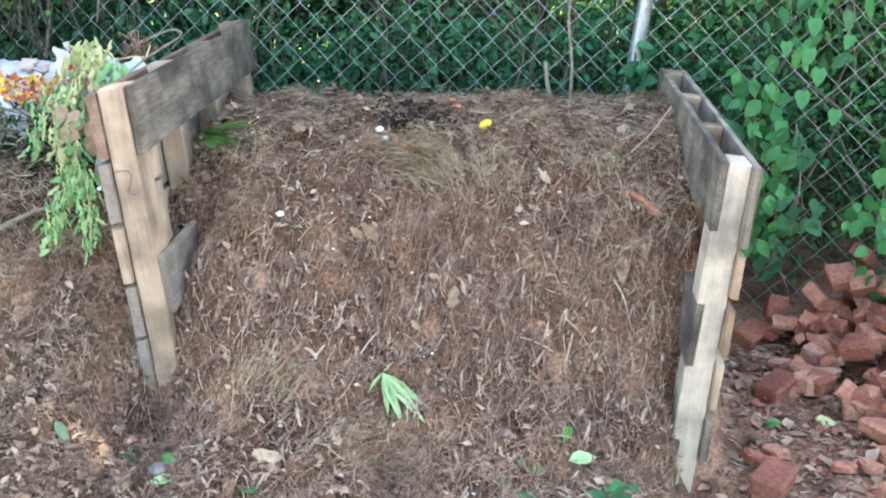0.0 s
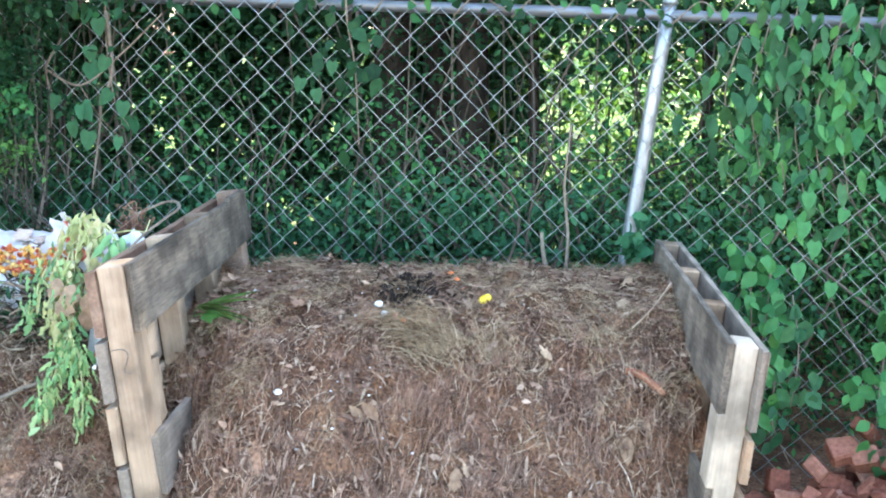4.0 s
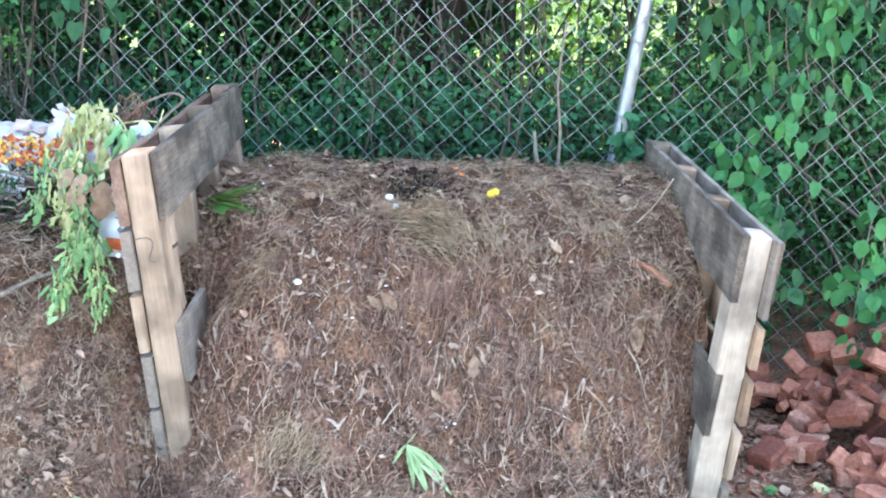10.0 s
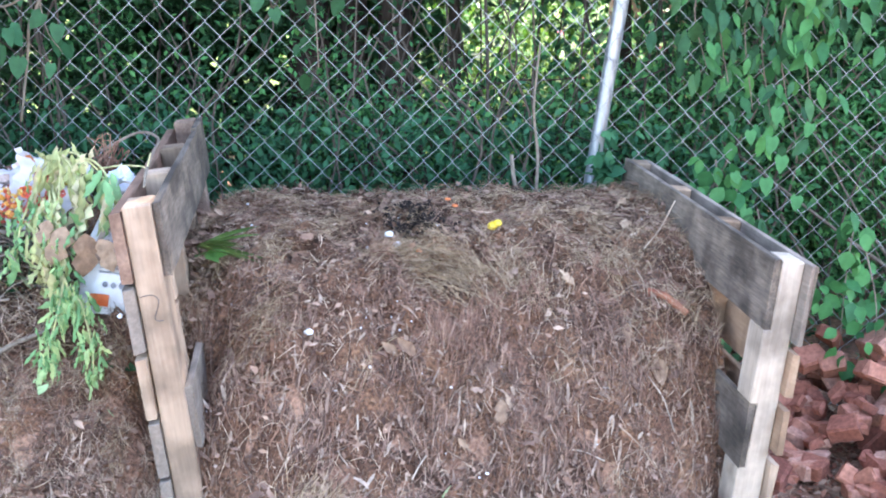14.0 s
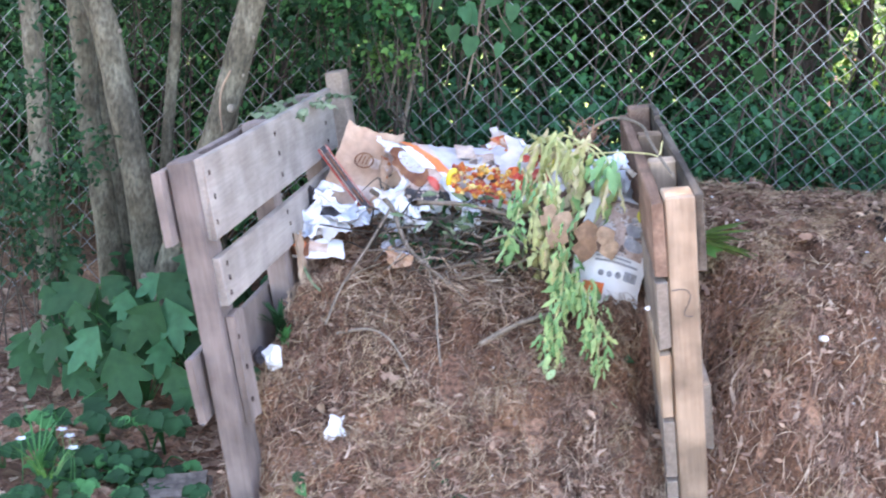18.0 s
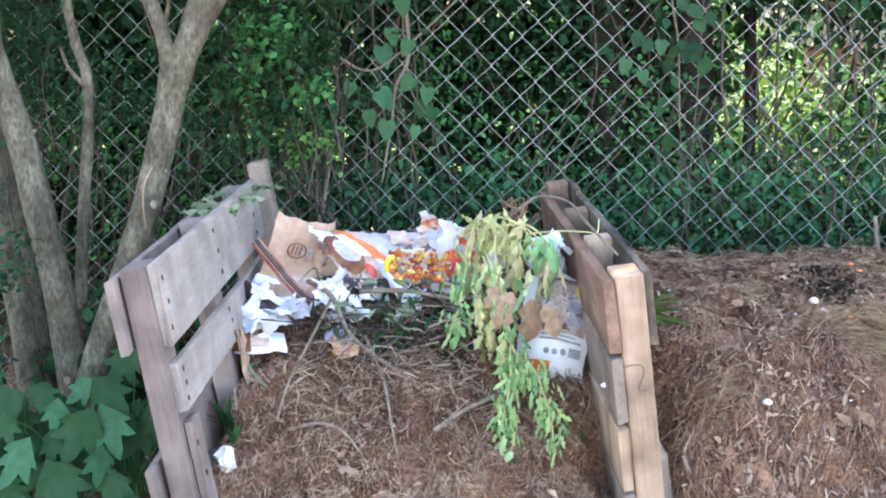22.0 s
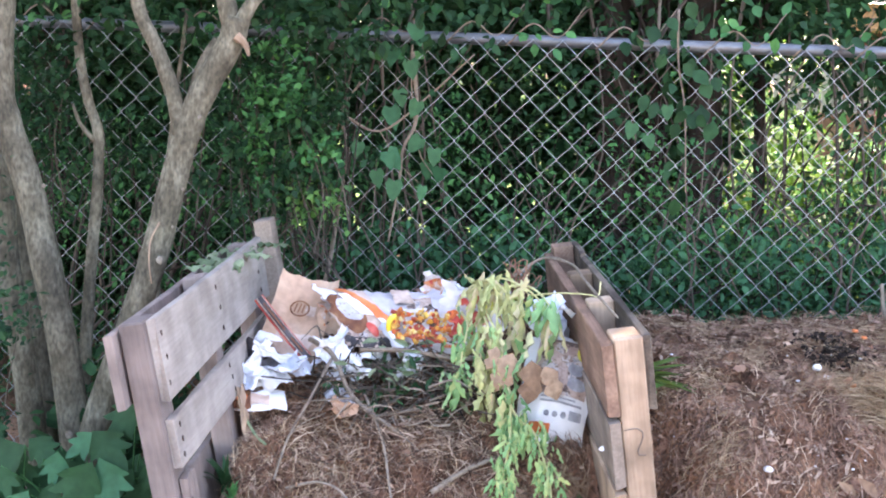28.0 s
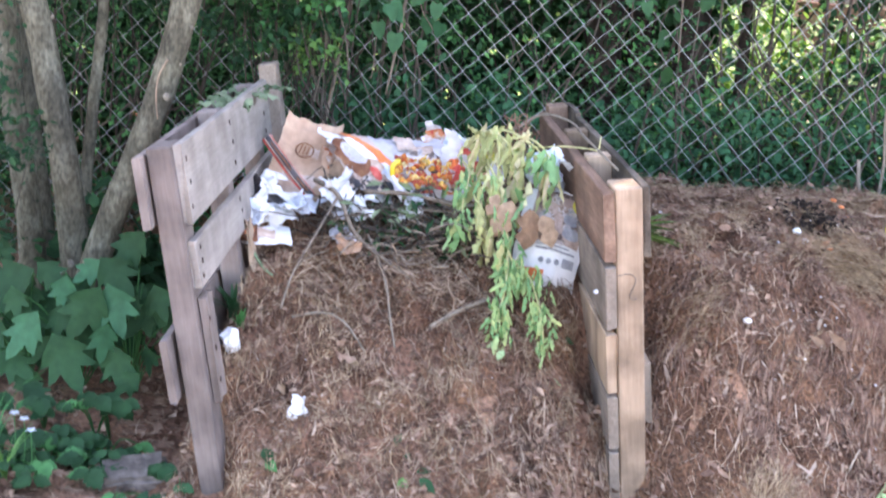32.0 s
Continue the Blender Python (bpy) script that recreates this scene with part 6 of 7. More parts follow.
def scrap(x, y, z, w, h, base, k):
    """A small torn sheet, much creased."""
    return paper("paper_scrap", {"paper": "torn creased white paper scrap in the trash", "paper_blue": "torn creased pale blue paper scrap in the trash", "kraft": "torn brown kraft paper scrap in the trash", "black_print": "black sheet standing in for shadow between the papers", "print_food": "torn scrap of a coloured advertising sheet", "print_page": "torn scrap of a printed page", "red": "torn red wrapper scrap in the trash"}[base],
        pose(x, y, z, rng.uniform(15, 60), rng.uniform(-25, 25), rng.uniform(-60, 60)), w, h, base, (), 0.007, 0.025, 9, 9, k * 0.73 + 0.4, "paper", 0.014, 0.0008, 0.0032)


# the black_print sheets put dark shadow gaps between the papers
for k, (x, y, z, w, h, b) in enumerate((
    (-1.363, 2.72, 0.7, 0.08, 0.06, "paper"), (-1.316, 2.74, 0.705, 0.1, 0.07, "paper"), (-1.268, 2.75, 0.715, 0.09, 0.07, "paper_blue"), (-1.229, 2.76, 0.715, 0.07, 0.05, "paper_blue"), 
    (-1.354, 2.84, 0.78, 0.06, 0.05, "paper"), (-1.153, 2.79, 0.77, 0.05, 0.08, "paper"), (-1.115, 2.77, 0.745, 0.09, 0.06, "paper"), (-1.134, 2.75, 0.715, 0.06, 0.07, "paper_blue"),
    (-1.095, 2.75, 0.715, 0.05, 0.05, "paper"), (-0.971, 2.78, 0.745, 0.045, 0.06, "paper"), (-0.952, 2.79, 0.765, 0.05, 0.03, "paper_blue"), (-0.971, 2.76, 0.715, 0.04, 0.03, "paper"), (-0.837, 2.96, 0.885, 0.1, 0.05, "paper"), (-0.78, 2.95, 0.88, 0.06, 0.04, "paper"), (-0.923, 3.06, 0.87, 0.1, 0.06, "print_food"),
    (-1.182, 2.95, 0.81, 0.09, 0.06, "print_food"), (-0.875, 2.86, 0.815, 0.07, 0.05, "print_food"), (-0.847, 2.84, 0.79, 0.06, 0.04, "kraft"), (-0.617, 2.84, 0.84, 0.09, 0.09, "paper_blue"), (-0.607, 2.8, 0.79, 0.05, 0.07, "paper"), (-1.067, 2.9, 0.79, 0.04, 0.1, "paper_blue"), (-1.038, 2.86, 0.765, 0.05, 0.07, "paper"), (-1.117, 2.62, 0.65, 0.05, 0.04, "kraft"), (-0.85, 2.82, 0.825, 0.06, 0.045, "red"), (-0.835, 2.88, 0.88, 0.05, 0.03, "red"), (-0.61, 2.76, 0.9, 0.05, 0.07, "paper_blue"), (-1.157, 2.765, 0.755, 0.075, 0.07, "paper"), (-1.335, 2.79, 0.73, 0.09, 0.06, "black_print"), (-1.373, 2.78, 0.735, 0.05, 0.06, "black_print"), (-1.316, 2.78, 0.745, 0.1, 0.02, "paper"), (-1.354, 2.77, 0.75, 0.02, 0.08, "paper"), (-1.363, 2.7, 0.68, 0.07, 0.05, "paper_blue"))):
    scrap(x, y, z, w, h, b, k)
pieces = []
for i in range(130):
    q = np.array((rng.uniform(-1.019, -0.875), rng.uniform(2.78, 2.85), 0.0))
    q[2] = 0.795 + (q[1] - 2.78) * 0.75 + rng.uniform(0.0, 0.014)
    bm = bmesh.new()
    bmesh.ops.create_icosphere(bm, subdivisions=1, radius=rng.uniform(0.004, 0.014))
    turn = Euler(rng.uniform(0, 6, 3)).to_matrix()
    squash = rng.uniform(0.2, 1, 3)
    pieces.append(([np.array(turn @ Vector(np.array(w.co) * squash + rng.normal(0, 0.0015, 3))) + q for w in bm.verts], [tuple(w.index for w in g.verts) for g in bm.faces]))
    bm.free()
v, f = joined(pieces)
thing("food_scraps", "orange, yellow and red vegetable scraps on the sheets", "food scraps", kind="stuff", me=mesh("food_scraps", v, f, M["scraps"]))
v, f = tube([(-1.012 + 0.016 * math.cos(t), 2.8, 0.825 + 0.024 * math.sin(t)) for t in np.linspace(1.4, 4.9, 7)], 0.008, 0.006, 8, 3)
thing("pepper_ring", "curved yellow pepper slice on the sheets", "food scrap", me=mesh("pepper_ring", v, f, M["yellow"], True))

# dry sticks and brushwood
pieces = []
for i in range(150):
    a = np.array((rng.uniform(-1.21, -0.703), rng.uniform(2.6, 2.95), 0.0))
    a[2] = on_heap(a[0], a[1]) + rng.uniform(0.01, 0.1)
    yaw, ln = rng.uniform(0, 6.283), rng.uniform(0.05, 0.17)
    b = a + np.array((math.cos(yaw), math.sin(yaw) * 0.9, rng.normal(-0.1, 0.3))) * ln
    b[0] = min(max(b[0], -1.36), -0.72)
    b[2] = max(b[2], on_heap(b[0], b[1]) + 0.006)
    pieces.append(tube([a, (a + b) / 2 + rng.normal(0, 0.012, 3), b], rng.uniform(0.0012, 0.0035), 0.001, 5, 3))
v, f = joined(pieces)
thing("brushwood", "tangle of thin dry twigs on the heap", "brushwood", kind="stuff", me=mesh("brushwood", v, f, M["twig"]))
# these twigs and leaves are coloured dark to deepen the shadow under the papers
pieces = []
for i in range(130):
    a = np.array((rng.uniform(-1.182, -0.78), rng.uniform(2.66, 2.86), 0.0))
    a[2] = on_heap(a[0], a[1]) + rng.uniform(0.03, 0.11)
    yaw, ln = rng.uniform(0, 6.283), rng.uniform(0.05, 0.16)
    b = a + np.array((math.cos(yaw), math.sin(yaw) * 0.6, rng.normal(-0.2, 0.5))) * ln
    b[0] = min(max(b[0], -1.4), -0.66)
    b[2] = max(b[2], on_heap(b[0], b[1]) + 0.006)
    pieces.append(tube([a, a * 0.65 + b * 0.35 + rng.normal(0, 0.018, 3), a * 0.3 + b * 0.7 + rng.normal(0, 0.018, 3), b], rng.uniform(0.0015, 0.0042), 0.001, 5, 3))
v, f = joined(pieces)
thing("brushwood", "tangle of bent twigs, darkened for the shadow under the papers", "brushwood", kind="stuff", me=mesh("brushwood", v, f, M["stem_shaded"]))
n = 170
p = np.stack([rng.uniform(-1.162, -0.76, n), rng.uniform(2.66, 2.84, n)], -1)
p = np.column_stack([p, [on_heap(*q) + rng.uniform(0.01, 0.09) for q in p]])
ln = rng.uniform(0.015, 0.05, n)
thing("dead_foliage", "shrivelled leaves among the twigs, darkened for the shadow there", "leaf litter", kind="stuff", me=leaves("dead_foliage", p, sphere_dirs(n), sphere_dirs(n) + (0, -0.6, 0.6), ln, ln * rng.uniform(0.25, 0.55, n), M["leaf_dark"], CURL))
n = 1500
p = np.stack([rng.uniform(-1.21, -0.703, n), rng.uniform(2.5, 2.76, n)], -1)
p = np.column_stack([p, [on_heap(*q) + rng.uniform(0.0, 0.05) for q in p]])
thing("red_needles", "heap of tan dry pine needles below the trash", "pine needles", kind="stuff", me=strands("red_needles", p, rng.normal(0, 0.95, n), rng.uniform(0.05, 0.13, n), rng.uniform(0.0014, 0.003, n), rng.normal(0, 0.3, n), M["straw"]))
for lab, pts, r, m in (
    ("grey-green branch lying over the trash", [(-1.086, 2.72, 0.78), (-0.971, 2.7, 0.79), (-0.837, 2.72, 0.77), (-0.722, 2.76, 0.79)], 0.006, "twig"),
    ("dark bent branch by the foil", [(-1.229, 2.84, 0.77), (-1.153, 2.73, 0.76), (-1.095, 2.66, 0.68), (-0.971, 2.58, 0.62)], 0.007, "twig"),
    ("thin drooping twig on the heap", [(-1.153, 2.73, 0.76), (-1.201, 2.64, 0.66), (-1.229, 2.55, 0.6), (-1.239, 2.45, 0.54)], 0.004, "twig"),
    ("thin drooping twig on the heap", [(-1.067, 2.68, 0.68), (-1.009, 2.56, 0.61), (-0.981, 2.46, 0.54), (-0.961, 2.4, 0.49)], 0.004, "twig"),
    ("straight grey stick half in the soil", [(-0.885, 2.47, 0.525), (-0.818, 2.52, 0.56), (-0.741, 2.565, 0.585)], 0.007, "twig"),
    ("curved thin root on the soil", [(-1.21, 2.44, 0.525), (-1.143, 2.45, 0.54), (-1.086, 2.43, 0.53), (-1.028, 2.38, 0.48)], 0.004, "twig"),
    ("green-yellow stalk beside the grey pallet", [(-1.344, 2.62, 0.625), (-1.306, 2.57, 0.6), (-1.277, 2.54, 0.59)], 0.004, "leaf_sage"),
    ("pale peeled stick at the foot of the heap", [(-0.34, 2.43, 0.36), (-0.31, 2.43, 0.37), (-0.28, 2.44, 0.385)], 0.006, "wood_pale"),
    ("pale forked root at the foot of the heap", [(-0.33, 2.4, 0.33), (-0.31, 2.39, 0.325), (-0.295, 2.38, 0.315)], 0.005, "wood_pale"),
    ("thin grey stick leaning on the pallet", [(0.7, 2.9, 0.735), (0.75, 2.95, 0.78), (0.8, 3.02, 0.84)], 0.0022, "wood_pale"),
    ("pale bent twig on the slope", [(0.57, 2.43, 0.43), (0.61, 2.405, 0.4), (0.65, 2.37, 0.355)], 0.002, "wood_pale"),
    ("pale split straw on the slope", [(0.009, 2.522, 0.562), (0.033, 2.54, 0.578), (0.057, 2.558, 0.59)], 0.0018, "straw_mat"),
    ("pale split straw on the slope", [(-0.028, 2.393, 0.458), (-0.027, 2.384, 0.448), (-0.026, 2.37, 0.432)], 0.0026, "wood_white"),
    ("pale split straw on the slope", [(0.128, 2.36, 0.378), (0.113, 2.342, 0.362), (0.097, 2.32, 0.338)], 0.0022, "wood_white"),
    ("tan bark strip on the slope", [(0.164, 2.595, 0.59), (0.166, 2.57, 0.58), (0.17, 2.538, 0.558)], 0.004, "wood_white"),
    ("long pale bent straw on the slope", [(0.668, 2.6, 0.49), (0.7, 2.578, 0.45), (0.715, 2.565, 0.415), (0.729, 2.54, 0.372)], 0.002, "wood_white"),
    ("long pale bent straw on the slope", [(0.465, 2.43, 0.37), (0.5, 2.436, 0.36), (0.546, 2.438, 0.338)], 0.002, "wood_white"),
    ("thin red stem on the slope", [(0.265, 2.53, 0.545), (0.268, 2.55, 0.565), (0.262, 2.58, 0.585)], 0.003, "needles"),
    ("tan dry vine lying along the pallet top", [(-0.722, 3.0, 0.93), (-0.646, 3.1, 0.965), (-0.574, 3.0, 0.968), (-0.55, 2.8, 0.962), (-0.525, 2.6, 0.958), (-0.5, 2.45, 0.95)], 0.0045, "twig"),
    ("yellow-green stem hooked over the pallet", [(-0.684, 2.8, 0.92), (-0.607, 2.72, 0.945), (-0.55, 2.66, 0.956), (-0.53, 2.63, 0.96), (-0.525, 2.65, 0.99)], 0.0022, "leaf_wilt"),
):
    v, f = tube(pts, r, r * 0.7, 6, 4, 0.1)
    thing("stick", lab, "stick", me=mesh("stick", v, f, M[m], True))
pieces = [tube([(-0.713, 3.0, 0.86), np.array((-0.713, 3.0, 0.905)) + rng.normal(0, 0.025, 3), np.array((-0.713, 2.98, 0.915)) + rng.normal(0, 0.032, 3)], 0.0022, 0.001, 4, 3) for _ in range(46)]
v, f = joined(pieces)
thing("dry_stalks", "tuft of red-brown dry stalks by the pallet", "dead plant", kind="stuff", me=mesh("dry_stalks", v, f, M["needles"]))

# wilted plant hanging off the trash
wilt = thing("wilted_plant", "wilted yellow-green plant drooping over the heap", "plant", (-0.78, 2.8, 0.8))
o = np.array((-0.78, 2.8, 0.8))
for pts, count, l0, l1, slim, spread, m in (
    # yellowing crown that spills over the sheets
    ([(-0.86, 2.92, 0.87), (-0.82, 2.86, 0.93), (-0.76, 2.8, 0.94), (-0.72, 2.75, 0.9), (-0.7, 2.71, 0.83)], 27, 0.05, 0.11, 0.2, 0.018, "leaf_wilt"),
    ([(-0.85, 2.9, 0.88), (-0.77, 2.84, 0.95), (-0.7, 2.77, 0.945), (-0.65, 2.72, 0.91), (-0.63, 2.69, 0.85)], 27, 0.05, 0.11, 0.2, 0.018, "leaf_wilt"),
    ([(-0.84, 2.88, 0.9), (-0.79, 2.82, 0.95), (-0.765, 2.77, 0.925), (-0.76, 2.73, 0.86), (-0.755, 2.7, 0.8)], 24, 0.05, 0.1, 0.22, 0.018, "leaf_wilt"),
    ([(-0.76, 2.82, 0.93), (-0.69, 2.76, 0.95), (-0.64, 2.71, 0.92), (-0.62, 2.685, 0.87)], 12, 0.06, 0.1, 0.26, 0.01, "leaf_frond"),
    # hanging middle
    ([(-0.85, 2.84, 0.86), (-0.83, 2.74, 0.85), (-0.838, 2.68, 0.8), (-0.842, 2.65, 0.73)], 44, 0.03, 0.07, 0.22, 0.02, "leaf_frond"),
    ([(-0.8, 2.8, 0.88), (-0.775, 2.7, 0.84), (-0.765, 2.65, 0.77), (-0.755, 2.62, 0.7)], 42, 0.035, 0.09, 0.22, 0.024, "leaf_wilt"),
    ([(-0.79, 2.78, 0.88), (-0.75, 2.68, 0.83), (-0.735, 2.63, 0.76), (-0.724, 2.6, 0.69), (-0.712, 2.575, 0.65)], 55, 0.03, 0.075, 0.22, 0.022, "leaf_frond"),
    # two lacy strands down to the soil
    ([(-0.72, 2.6, 0.7), (-0.7, 2.57, 0.675), (-0.665, 2.53, 0.66), (-0.64, 2.49, 0.61), (-0.624, 2.46, 0.565), (-0.617, 2.43, 0.51)], 130, 0.016, 0.046, 0.28, 0.014, "leaf_frond"),
    ([(-0.72, 2.6, 0.7), (-0.716, 2.55, 0.66), (-0.72, 2.51, 0.61), (-0.728, 2.48, 0.565), (-0.715, 2.45, 0.53)], 120, 0.016, 0.046, 0.28, 0.014, "leaf_frond"),
):
    v, f = tube(np.array(pts) - o, 0.0035, 0.0016, 6, 4)
    st = part("stem", mesh("stem", v, f, M["leaf_wilt"], True), wilt)
    line = spline(pts, 10)
    i = np.sort(rng.integers(len(line) // 6, len(line), count))
    ln = rng.uniform(l0, l1, count)
    base = line[i] + rng.normal(0, spread, (count, 3)) - (0, 0.006, 0)
    tagged(part("foliage", leaves("foliage", base - o, rng.normal(0, 0.34, (count, 3)) + (0, -0.1, -1), rng.normal(0, 0.7, (count, 3)) + (0, -0.8, 0.1), ln, ln * slim * rng.uniform(0.6, 1.4, count), M[m], WILT), st), kind="stuff")
v, f = tube(np.array([(-0.703, 2.56, 0.5), (-0.665, 2.5, 0.49), (-0.607, 2.44, 0.46), (-0.569, 2.4, 0.44)]) - o, 0.0015, 0.001, 4, 4)
part("tendril", mesh("tendril", v, f, M["leaf_pale"]), wilt)
for x, y, z, m, s in ((-0.72, 2.63, 0.815, "dead_leaf", 0.1), (-0.675, 2.63, 0.8, "dead_leaf", 0.105), (-0.645, 2.635, 0.785, "dead_leaf", 0.085), (-0.757, 2.625, 0.83, "dead_leaf", 0.06)):
    thing("dead_leaf", "large curled tan dead leaf on the leaflet", "leaf", (x, y, z), "curled dead leaves", me=leaves("dead_leaf", np.zeros((1, 3)), np.array([(rng.normal(0, 0.3), -0.15, -1.0)]), np.array([(rng.normal(0, 0.3), -1.0, 0.2)]), np.array([s]), np.array([s * 0.62]), M[m], WILT))
n = 60
p = np.stack([rng.uniform(-1.115, -0.732, n), rng.uniform(2.66, 2.9, n), rng.uniform(0.68, 0.8, n)], -1)
thing("green_cuttings", "green leafy cuttings among the twigs", "cuttings", kind="stuff", me=leaves("green_cuttings", p, sphere_dirs(n) * (1, 1, 0.5), sphere_dirs(n) + (0, -0.8, 1), rng.uniform(0.02, 0.055, n), rng.uniform(0.008, 0.02, n), M["leaf_sage"], CURL))
n = 40
p = np.stack([rng.uniform(-1.5, -1.4, n), rng.uniform(2.75, 3.12, n), rng.uniform(0.945, 0.965, n)], -1)
thing("cuttings", "pale green leaves draped over the grey pallet", "cuttings", kind="stuff", me=leaves("cuttings", p, rng.normal(0, 1, (n, 3)) * (0.6, 1, 0.05) - (0, 0, 0.06), rng.normal(0, 0.15, (n, 3)) + (0.1, -0.3, 1), rng.uniform(0.05, 0.09, n), rng.uniform(0.018, 0.03, n), M["leaf_sage"], WILT))

# ---- small things on the right heap ----
def blob(name, label, category, x, y, r, material, squash=0.7, lift=0.3, group=""):
    g = bmesh.new()
    bmesh.ops.create_icosphere(g, subdivisions=2, radius=r)
    for q in g.verts:
        q.co = Vector((q.co.x, q.co.y, q.co.z * squash)) * (1 + 0.18 * noise.noise(q.co * 60 + Vector((x * 50, y * 50, 0))))
    me = bpy.data.meshes.new(name)
    g.to_mesh(me)
    g.free()
    me.materials.append(M[material])
    me.polygons.foreach_set("use_smooth", np.ones(len(me.polygons), bool))
    return thing(name, label, category, (x, y, on_heap(x, y) + r * lift), group, me=me)


blob("eggshell", "broken white eggshell on the compost", "eggshell", 0.032, 2.836, 0.0115, "shell", 0.7, 2.2, "eggshells on the heap")
blob("eggshell", "broken white eggshell on the compost", "eggshell", 0.052, 2.815, 0.0115, "shell", 0.7, 2.4, "eggshells on the heap")
blob("eggshell", "small white eggshell on the slope", "eggshell", -0.145, 2.49, 0.0115, "shell", 0.6, 1.3, "eggshells on the heap")
for x, y in ((-0.027, 2.9), (0.057, 2.996), (0.09, 2.928), (0.131, 2.945), (0.158, 2.912), (-0.021, 2.796), (0.055, 2.615), (-0.028, 2.548), (-0.017, 2.574), (0.09, 2.577), (0.063, 2.57), (0.171, 2.648), (0.173, 2.389), (-0.364, 3.182), (-0.318, 2.883), (-0.177, 3.08), (0.247, 2.336), (0.265, 2.347), (0.407, 2.967), (0.421, 2.951), (-0.004, 2.462), (0.116, 2.483), (0.185, 2.502), (0.365, 2.172), (-0.444, 2.166)):
    blob("eggshell_bit", "tiny white eggshell bit on the compost", "eggshell", x, y, rng.uniform(0.0022, 0.0048), "shell", 0.5, 2.8, "eggshell bits")
blob("yellow_peel", "bright yellow curl of squash peel on the compost", "food scrap", 0.304, 2.925, 0.0165, "yellow", 0.8, 0.6)
blob("yellow_peel", "bright yellow curl of squash peel on the compost", "food scrap", 0.313, 2.908, 0.011, "yellow", 0.9, 0.5)
for x, y in ((0.19, 3.09), (0.21, 3.075), (0.228, 3.062)):
    blob("orange_peel", "small orange peel on the compost", "food scrap", x, y, 0.009, "orange", 0.5, 1.6, "orange peels")
blob("carrot_piece", "orange-red carrot piece on the compost", "food scrap", 0.107, 2.782, 0.009, "orange", 0.7, 0.4)
blob("carrot_piece", "orange-red carrot piece on the compost", "food scrap", 0.2, 2.283, 0.013, "orange", 0.7, 0.4)
v, f = tube([(0.69, 2.775, 0.652), (0.72, 2.765, 0.65), (0.755, 2.745, 0.632), (0.785, 2.732, 0.612)], 0.013, 0.009, 10, 4, 0.12)
thing("sweet_potato", "thin withered orange sweet potato on the compost", "vegetable", me=mesh("sweet_potato", v, f, M["carrot"], True))
pieces = []
for i in range(950):
    x, y = rng.normal(0.105, 0.045), rng.normal(2.955, 0.045)
    b = rng.uniform(0.003, 0.009)
    pieces.append((np.array([(x, y, on_heap(x, y) + rng.uniform(0.012, 0.024))]) + unit(rng.normal(size=(6, 3))) * b, [(0, 1, 2), (1, 2, 3), (2, 3, 4), (3, 4, 5), (0, 4, 5), (0, 1, 5)]))
v, f = joined(pieces)
thing("coffee_grounds", "patch of dark coffee grounds on the compost", "food scraps", kind="stuff", me=mesh("coffee_grounds", v, f, M["coffee"]))


def fallen(label, x, y, s, ratio, material, form=OVAL, tilt=(0, 0), group=""):
    a = rng.uniform(0, 6.283) if tilt == (0, 0) else math.atan2(tilt[1], tilt[0])
    d = np.array([(math.cos(a), math.sin(a), (float(height(x + 0.03 * math.cos(a), y + 0.03 * math.sin(a))) - float(height(x, y))) / 0.03)])
    nrm = np.array([(rng.normal(0, 0.2), -0.7, 1.0)])
    z = (on_heap(x, y) if -1.5 < x < 0.9 else float(height(x, y))) + 0.012
    return thing("fallen_leaf", label, "leaf", (x, y, z), group, me=leaves("fallen_leaf", np.zeros((1, 3)), d, nrm, np.array([s]), np.array([s * ratio]), M[material], form))


for x, y, s in ((0.258, 2.43, 0.06), (0.662, 3.016, 0.06), (0.626, 2.692, 0.07), (0.693, 2.636, 0.08), (0.71, 2.66, 0.07), (0.66, 2.66, 0.06), (0.1, 2.5, 0.06), (0.06, 2.52, 0.05), (-0.019, 2.053, 0.07), (0.5, 2.75, 0.06), (0.7, 3.2, 0.06), (0.3, 2.42, 0.06), (0.33, 2.46, 0.05), (-0.2, 2.15, 0.05), (0.6, 2.3, 0.05), (0.2, 2.42, 0.05)):
    fallen("curled tan dead leaf on the compost", x, y, s, 0.55, "dead_leaf", (CURL, MAPLE, WILT)[int(rng.integers(3))], group="dead leaves on the heap")
for x, y, s in ((-0.783, 2.218, 0.04), (-1.019, 2.1, 0.035), (-1.21, 2.3, 0.035), (-0.684, 2.1, 0.04)):
    fallen("curled tan dead leaf on the straw", x, y, s, 0.55, "dead_leaf", CURL, group="dead leaves on the heap")
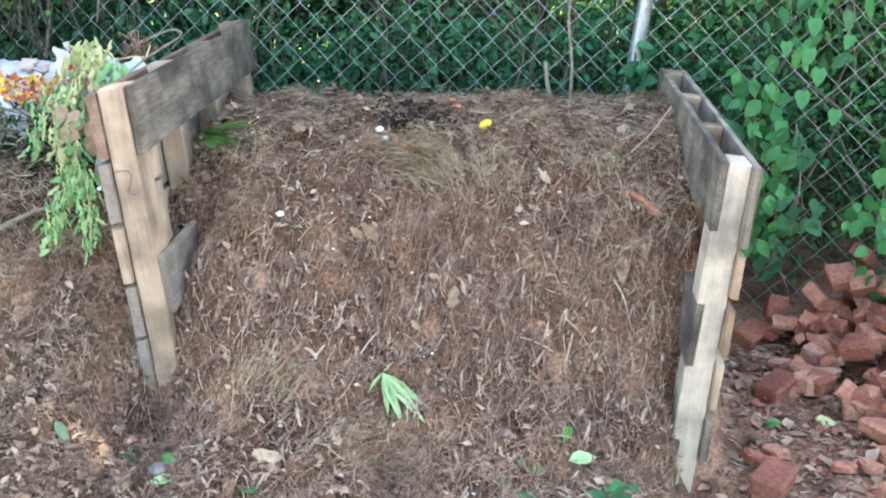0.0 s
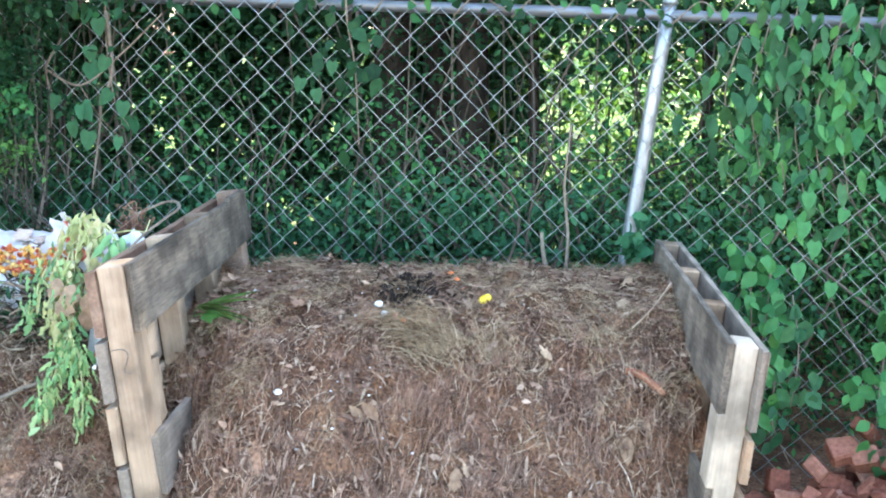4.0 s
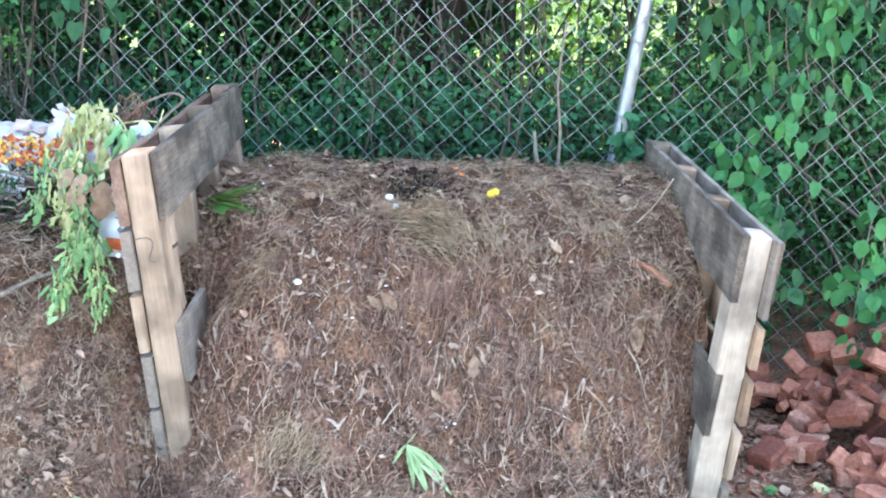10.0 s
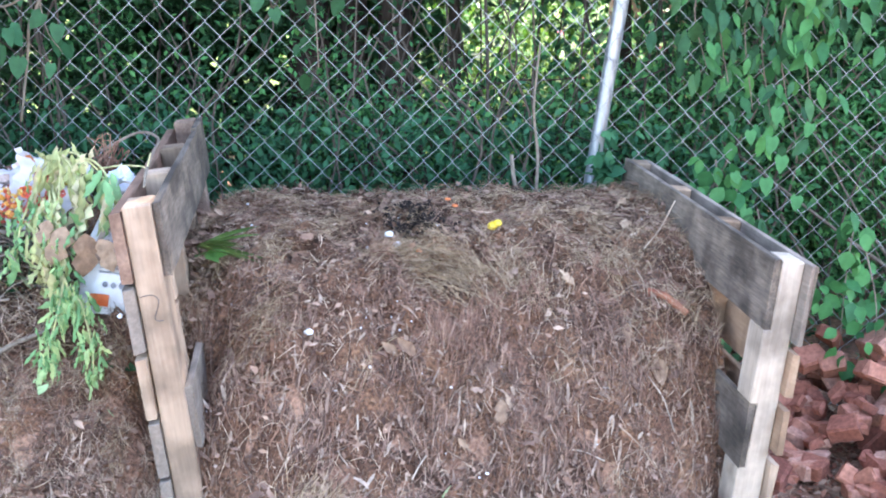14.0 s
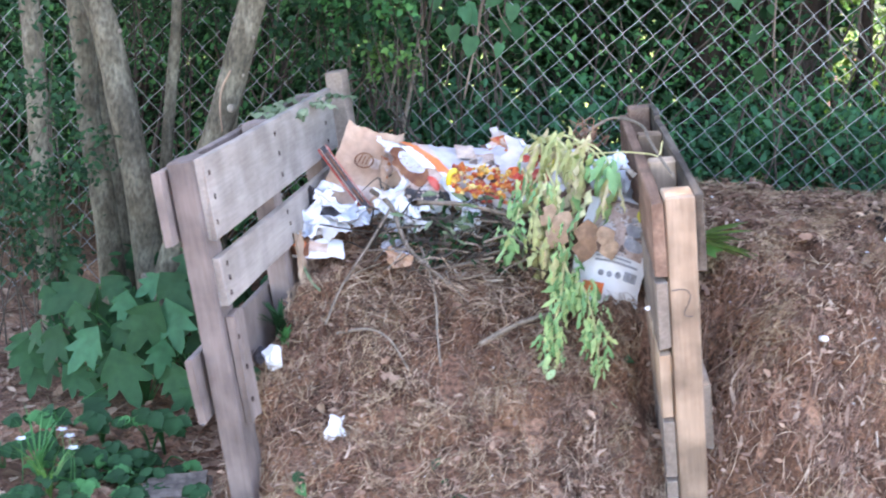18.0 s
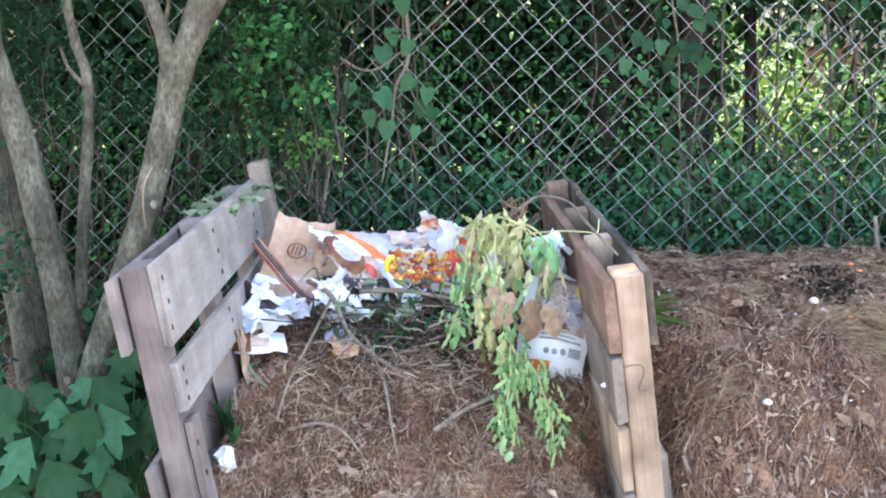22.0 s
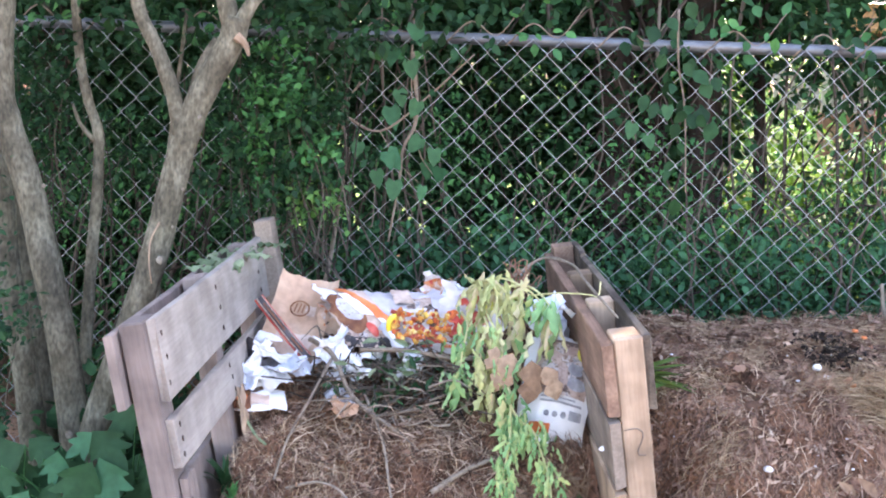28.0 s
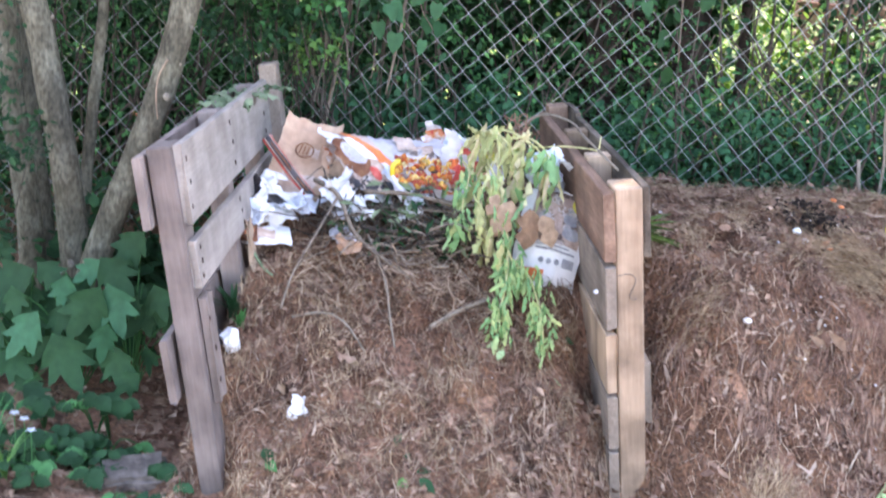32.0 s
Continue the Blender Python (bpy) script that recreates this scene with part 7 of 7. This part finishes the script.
for x, y, s, m, t in ((0.45, 2.151, 0.075, "leaf_bright", (0.3, -1)), (0.577, 2.24, 0.07, "leaf_bright", (0.5, 1)), (0.605, 2.215, 0.08, "leaf_pale", (0.8, 0.6)), (0.555, 2.185, 0.07, "leaf_bright", (-1, 0.1)), (0.585, 2.155, 0.07, "leaf_mid", (0.4, -1)), (0.335, 2.222, 0.06, "leaf_mid", (1, 0.4)), (0.678, 2.175, 0.08, "leaf_mid", (1, 0.1)), (0.7, 2.165, 0.07, "leaf_bright", (0.5, -0.8)), (0.535, 2.135, 0.09, "leaf_mid", (-0.6, -1)),
                      (-0.4, 2.149, 0.06, "leaf_mid", (0.1, -1)), (-0.38, 2.14, 0.06, "leaf_mid", (0.5, -1)), (-0.348, 2.047, 0.06, "leaf_bright", (-1, 0)), (-0.31, 2.05, 0.06, "leaf_bright", (1, 0.1)), (-0.1, 1.98, 0.05, "leaf_mid", (1, 0)), (-0.905, 2.07, 0.05, "leaf_bright", (0.1, -1)), (-0.87, 2.05, 0.05, "leaf_weed", (0.8, -0.7)), (-0.88, 2.09, 0.04, "leaf_weed", (0.9, 0.5)), (-0.928, 2.157, 0.04, "leaf_weed", (0.2, 1)), (-0.91, 2.14, 0.035, "leaf_weed", (1, 0.2)), (-1.205, 2.12, 0.06, "leaf_weed", (0.5, -1)), (-1.195, 2.09, 0.05, "leaf_mid", (0.7, -1)), (-0.723, 2.373, 0.04, "leaf_pale", (0.4, 1)), (-0.7, 2.35, 0.03, "leaf_mid", (1, 0.2)), (-0.607, 2.5, 0.08, "leaf_dark", (1, 0.3)), (1.125, 2.849, 0.05, "leaf_bright", (1, 0.3)), (1.15, 2.83, 0.04, "leaf_mid", (-1, 0.3))):
    fallen("fallen green leaf on the straw", x, y, s, 0.5, m, OVAL, t, "fallen green leaves")
for x, y, s, m, t in ((-0.434, 2.18, 0.05, "leaf_sage", (-0.8, -0.6)), (-0.375, 2.1, 0.07, "leaf_sage", (0.1, -1)), (-0.35, 2.13, 0.04, "leaf_sage", (1, 0.2)), (-0.34, 1.99, 0.08, "leaf_lime", (-1, -0.2)), (-0.3, 1.98, 0.07, "leaf_lime", (0.8, 0.3)), (-0.53, 2.02, 0.07, "leaf_sage", (0.8, -0.6))):
    fallen("drooping pale green weed leaf at the foot of the heap", x, y, s, 0.36, m, OVAL, t, "fallen green leaves")
for x, y, s in ((-0.405, 2.0, 0.08), (-0.44, 2.03, 0.06), (-0.38, 1.97, 0.05), (-0.036, 2.07, 0.09), (0.1, 2.1, 0.05)):
    fallen("crumpled pale dead leaf at the foot of the heap", x, y, s, 0.6, "dead_leaf", WILT, group="dead leaves on the heap")
blob("pebble", "rounded grey-brown stone at the foot of the heap", "stone", -0.296, 2.024, 0.026, "stone", 0.6, 0.6)
blob("mushroom_cap", "small smooth white cap in the hollow by the pallet", "mushroom", -0.465, 2.19, 0.011, "shell", 1.2, 1.0)
fallen("fallen pale yellow leaf on the soil", 1.267, 2.89, 0.06, 0.7, "leaf_wilt", HEART, (1, 0.2))


def bunch(label, x, y, tips, material, ratio, lift=0.022):
    z = on_heap(x, y) + lift
    root = thing("leaf_bunch", label, "cuttings", (x, y, z))
    for dx, dy, dz, s in tips:
        part("leaf", leaves("leaf", np.array([(0.0, 0.0, 0.004)]), np.array([(dx, dy, dz)]), np.array([(rng.normal(0, 0.2), -0.8, 0.8)]), np.array([s]), np.array([s * ratio]), M[material], OVAL), root)
    return root


bunch("bunch of long pale green leaves on the slope", 0.16, 2.275, ((1.2, -0.5, -0.55, 0.13), (1.0, -0.7, -0.65, 0.16), (0.9, -0.55, -0.5, 0.1), (0.6, -0.8, -0.75, 0.14), (0.35, -0.9, -0.8, 0.11), (-0.4, -0.6, -0.5, 0.06), (0.5, 0.5, 0.5, 0.04)), "leaf_lime", 0.15)
bunch("uprooted green weed by the middle pallet", -0.44, 2.755, [(math.cos(a), math.sin(a), 0.12 + 0.22 * math.sin(5 * a), q) for a, q in zip(np.linspace(-1.3, 0.6, 13), (0.1, 0.15, 0.12, 0.17, 0.13, 0.18, 0.14, 0.19, 0.12, 0.16, 0.14, 0.17, 0.11))], "leaf_weed_dull", 0.055, 0.07)
bunch("broad green leaves of an uprooted weed", -0.41, 2.72, ((0.5, -0.6, -0.1, 0.055), (-0.3, -0.7, 0.1, 0.05), (0.8, -0.2, 0.1, 0.06)), "leaf_bright", 0.6, 0.05)

bunch("young green weed at the foot of the heap", 0.58, 2.17, ((-0.6, -0.5, 0.2, 0.06), (0.5, -0.6, 0.2, 0.06), (0.9, 0.2, 0.3, 0.06), (-0.2, 0.4, 0.5, 0.05), (0.2, -0.9, 0.0, 0.06), (-0.9, -0.2, 0.1, 0.05)), "leaf_vine", 0.42)
bunch("young green weed at the foot of the heap", 0.7, 2.13, ((-0.6, -0.5, 0.5, 0.07), (0.6, -0.6, 0.4, 0.08), (0.9, 0.2, 0.5, 0.08), (0.0, -0.9, 0.3, 0.07)), "leaf_vine", 0.42)

# stone and pine cone by the grey pallet
bm = slab((-0.075, -0.06, -0.02), (0.075, 0.06, 0.025), 0.012)
bmesh.ops.subdivide_edges(bm, edges=bm.edges[:], cuts=2, use_grid_fill=True)
for q in bm.verts:
    q.co += Vector((1, 1, 0.6)) * 0.008 * noise.noise(q.co * 30)
me = bpy.data.meshes.new("flat_stone")
bm.to_mesh(me)
bm.free()
me.materials.append(M["stone"])
thing("flat_stone", "flat grey-brown stone on the soil", "stone", pose(-1.526, 2.28, float(height(-1.526, 2.28)) + 0.02, 4, -3, 20), me=me)
cone = thing("pine_cone", "grey-brown open pine cone on the soil", "pine cone", pose(-1.497, 2.05, float(height(-1.497, 2.05)) + 0.03, 0, 85, 20))
for i in range(44):
    t = i / 44
    a = i * 2.4
    r = 0.026 * math.sin(3.0 * (t * 0.85 + 0.1)) + 0.004
    part("scale", leaves("scale", np.array([(0.35 * r * math.cos(a), 0.35 * r * math.sin(a), (t - 0.5) * 0.075)]), np.array([(math.cos(a), math.sin(a), 0.5)]), np.array([(0, 0, 1.0)]), np.array([r]), np.array([0.016]), M["bark"], OVAL), cone)
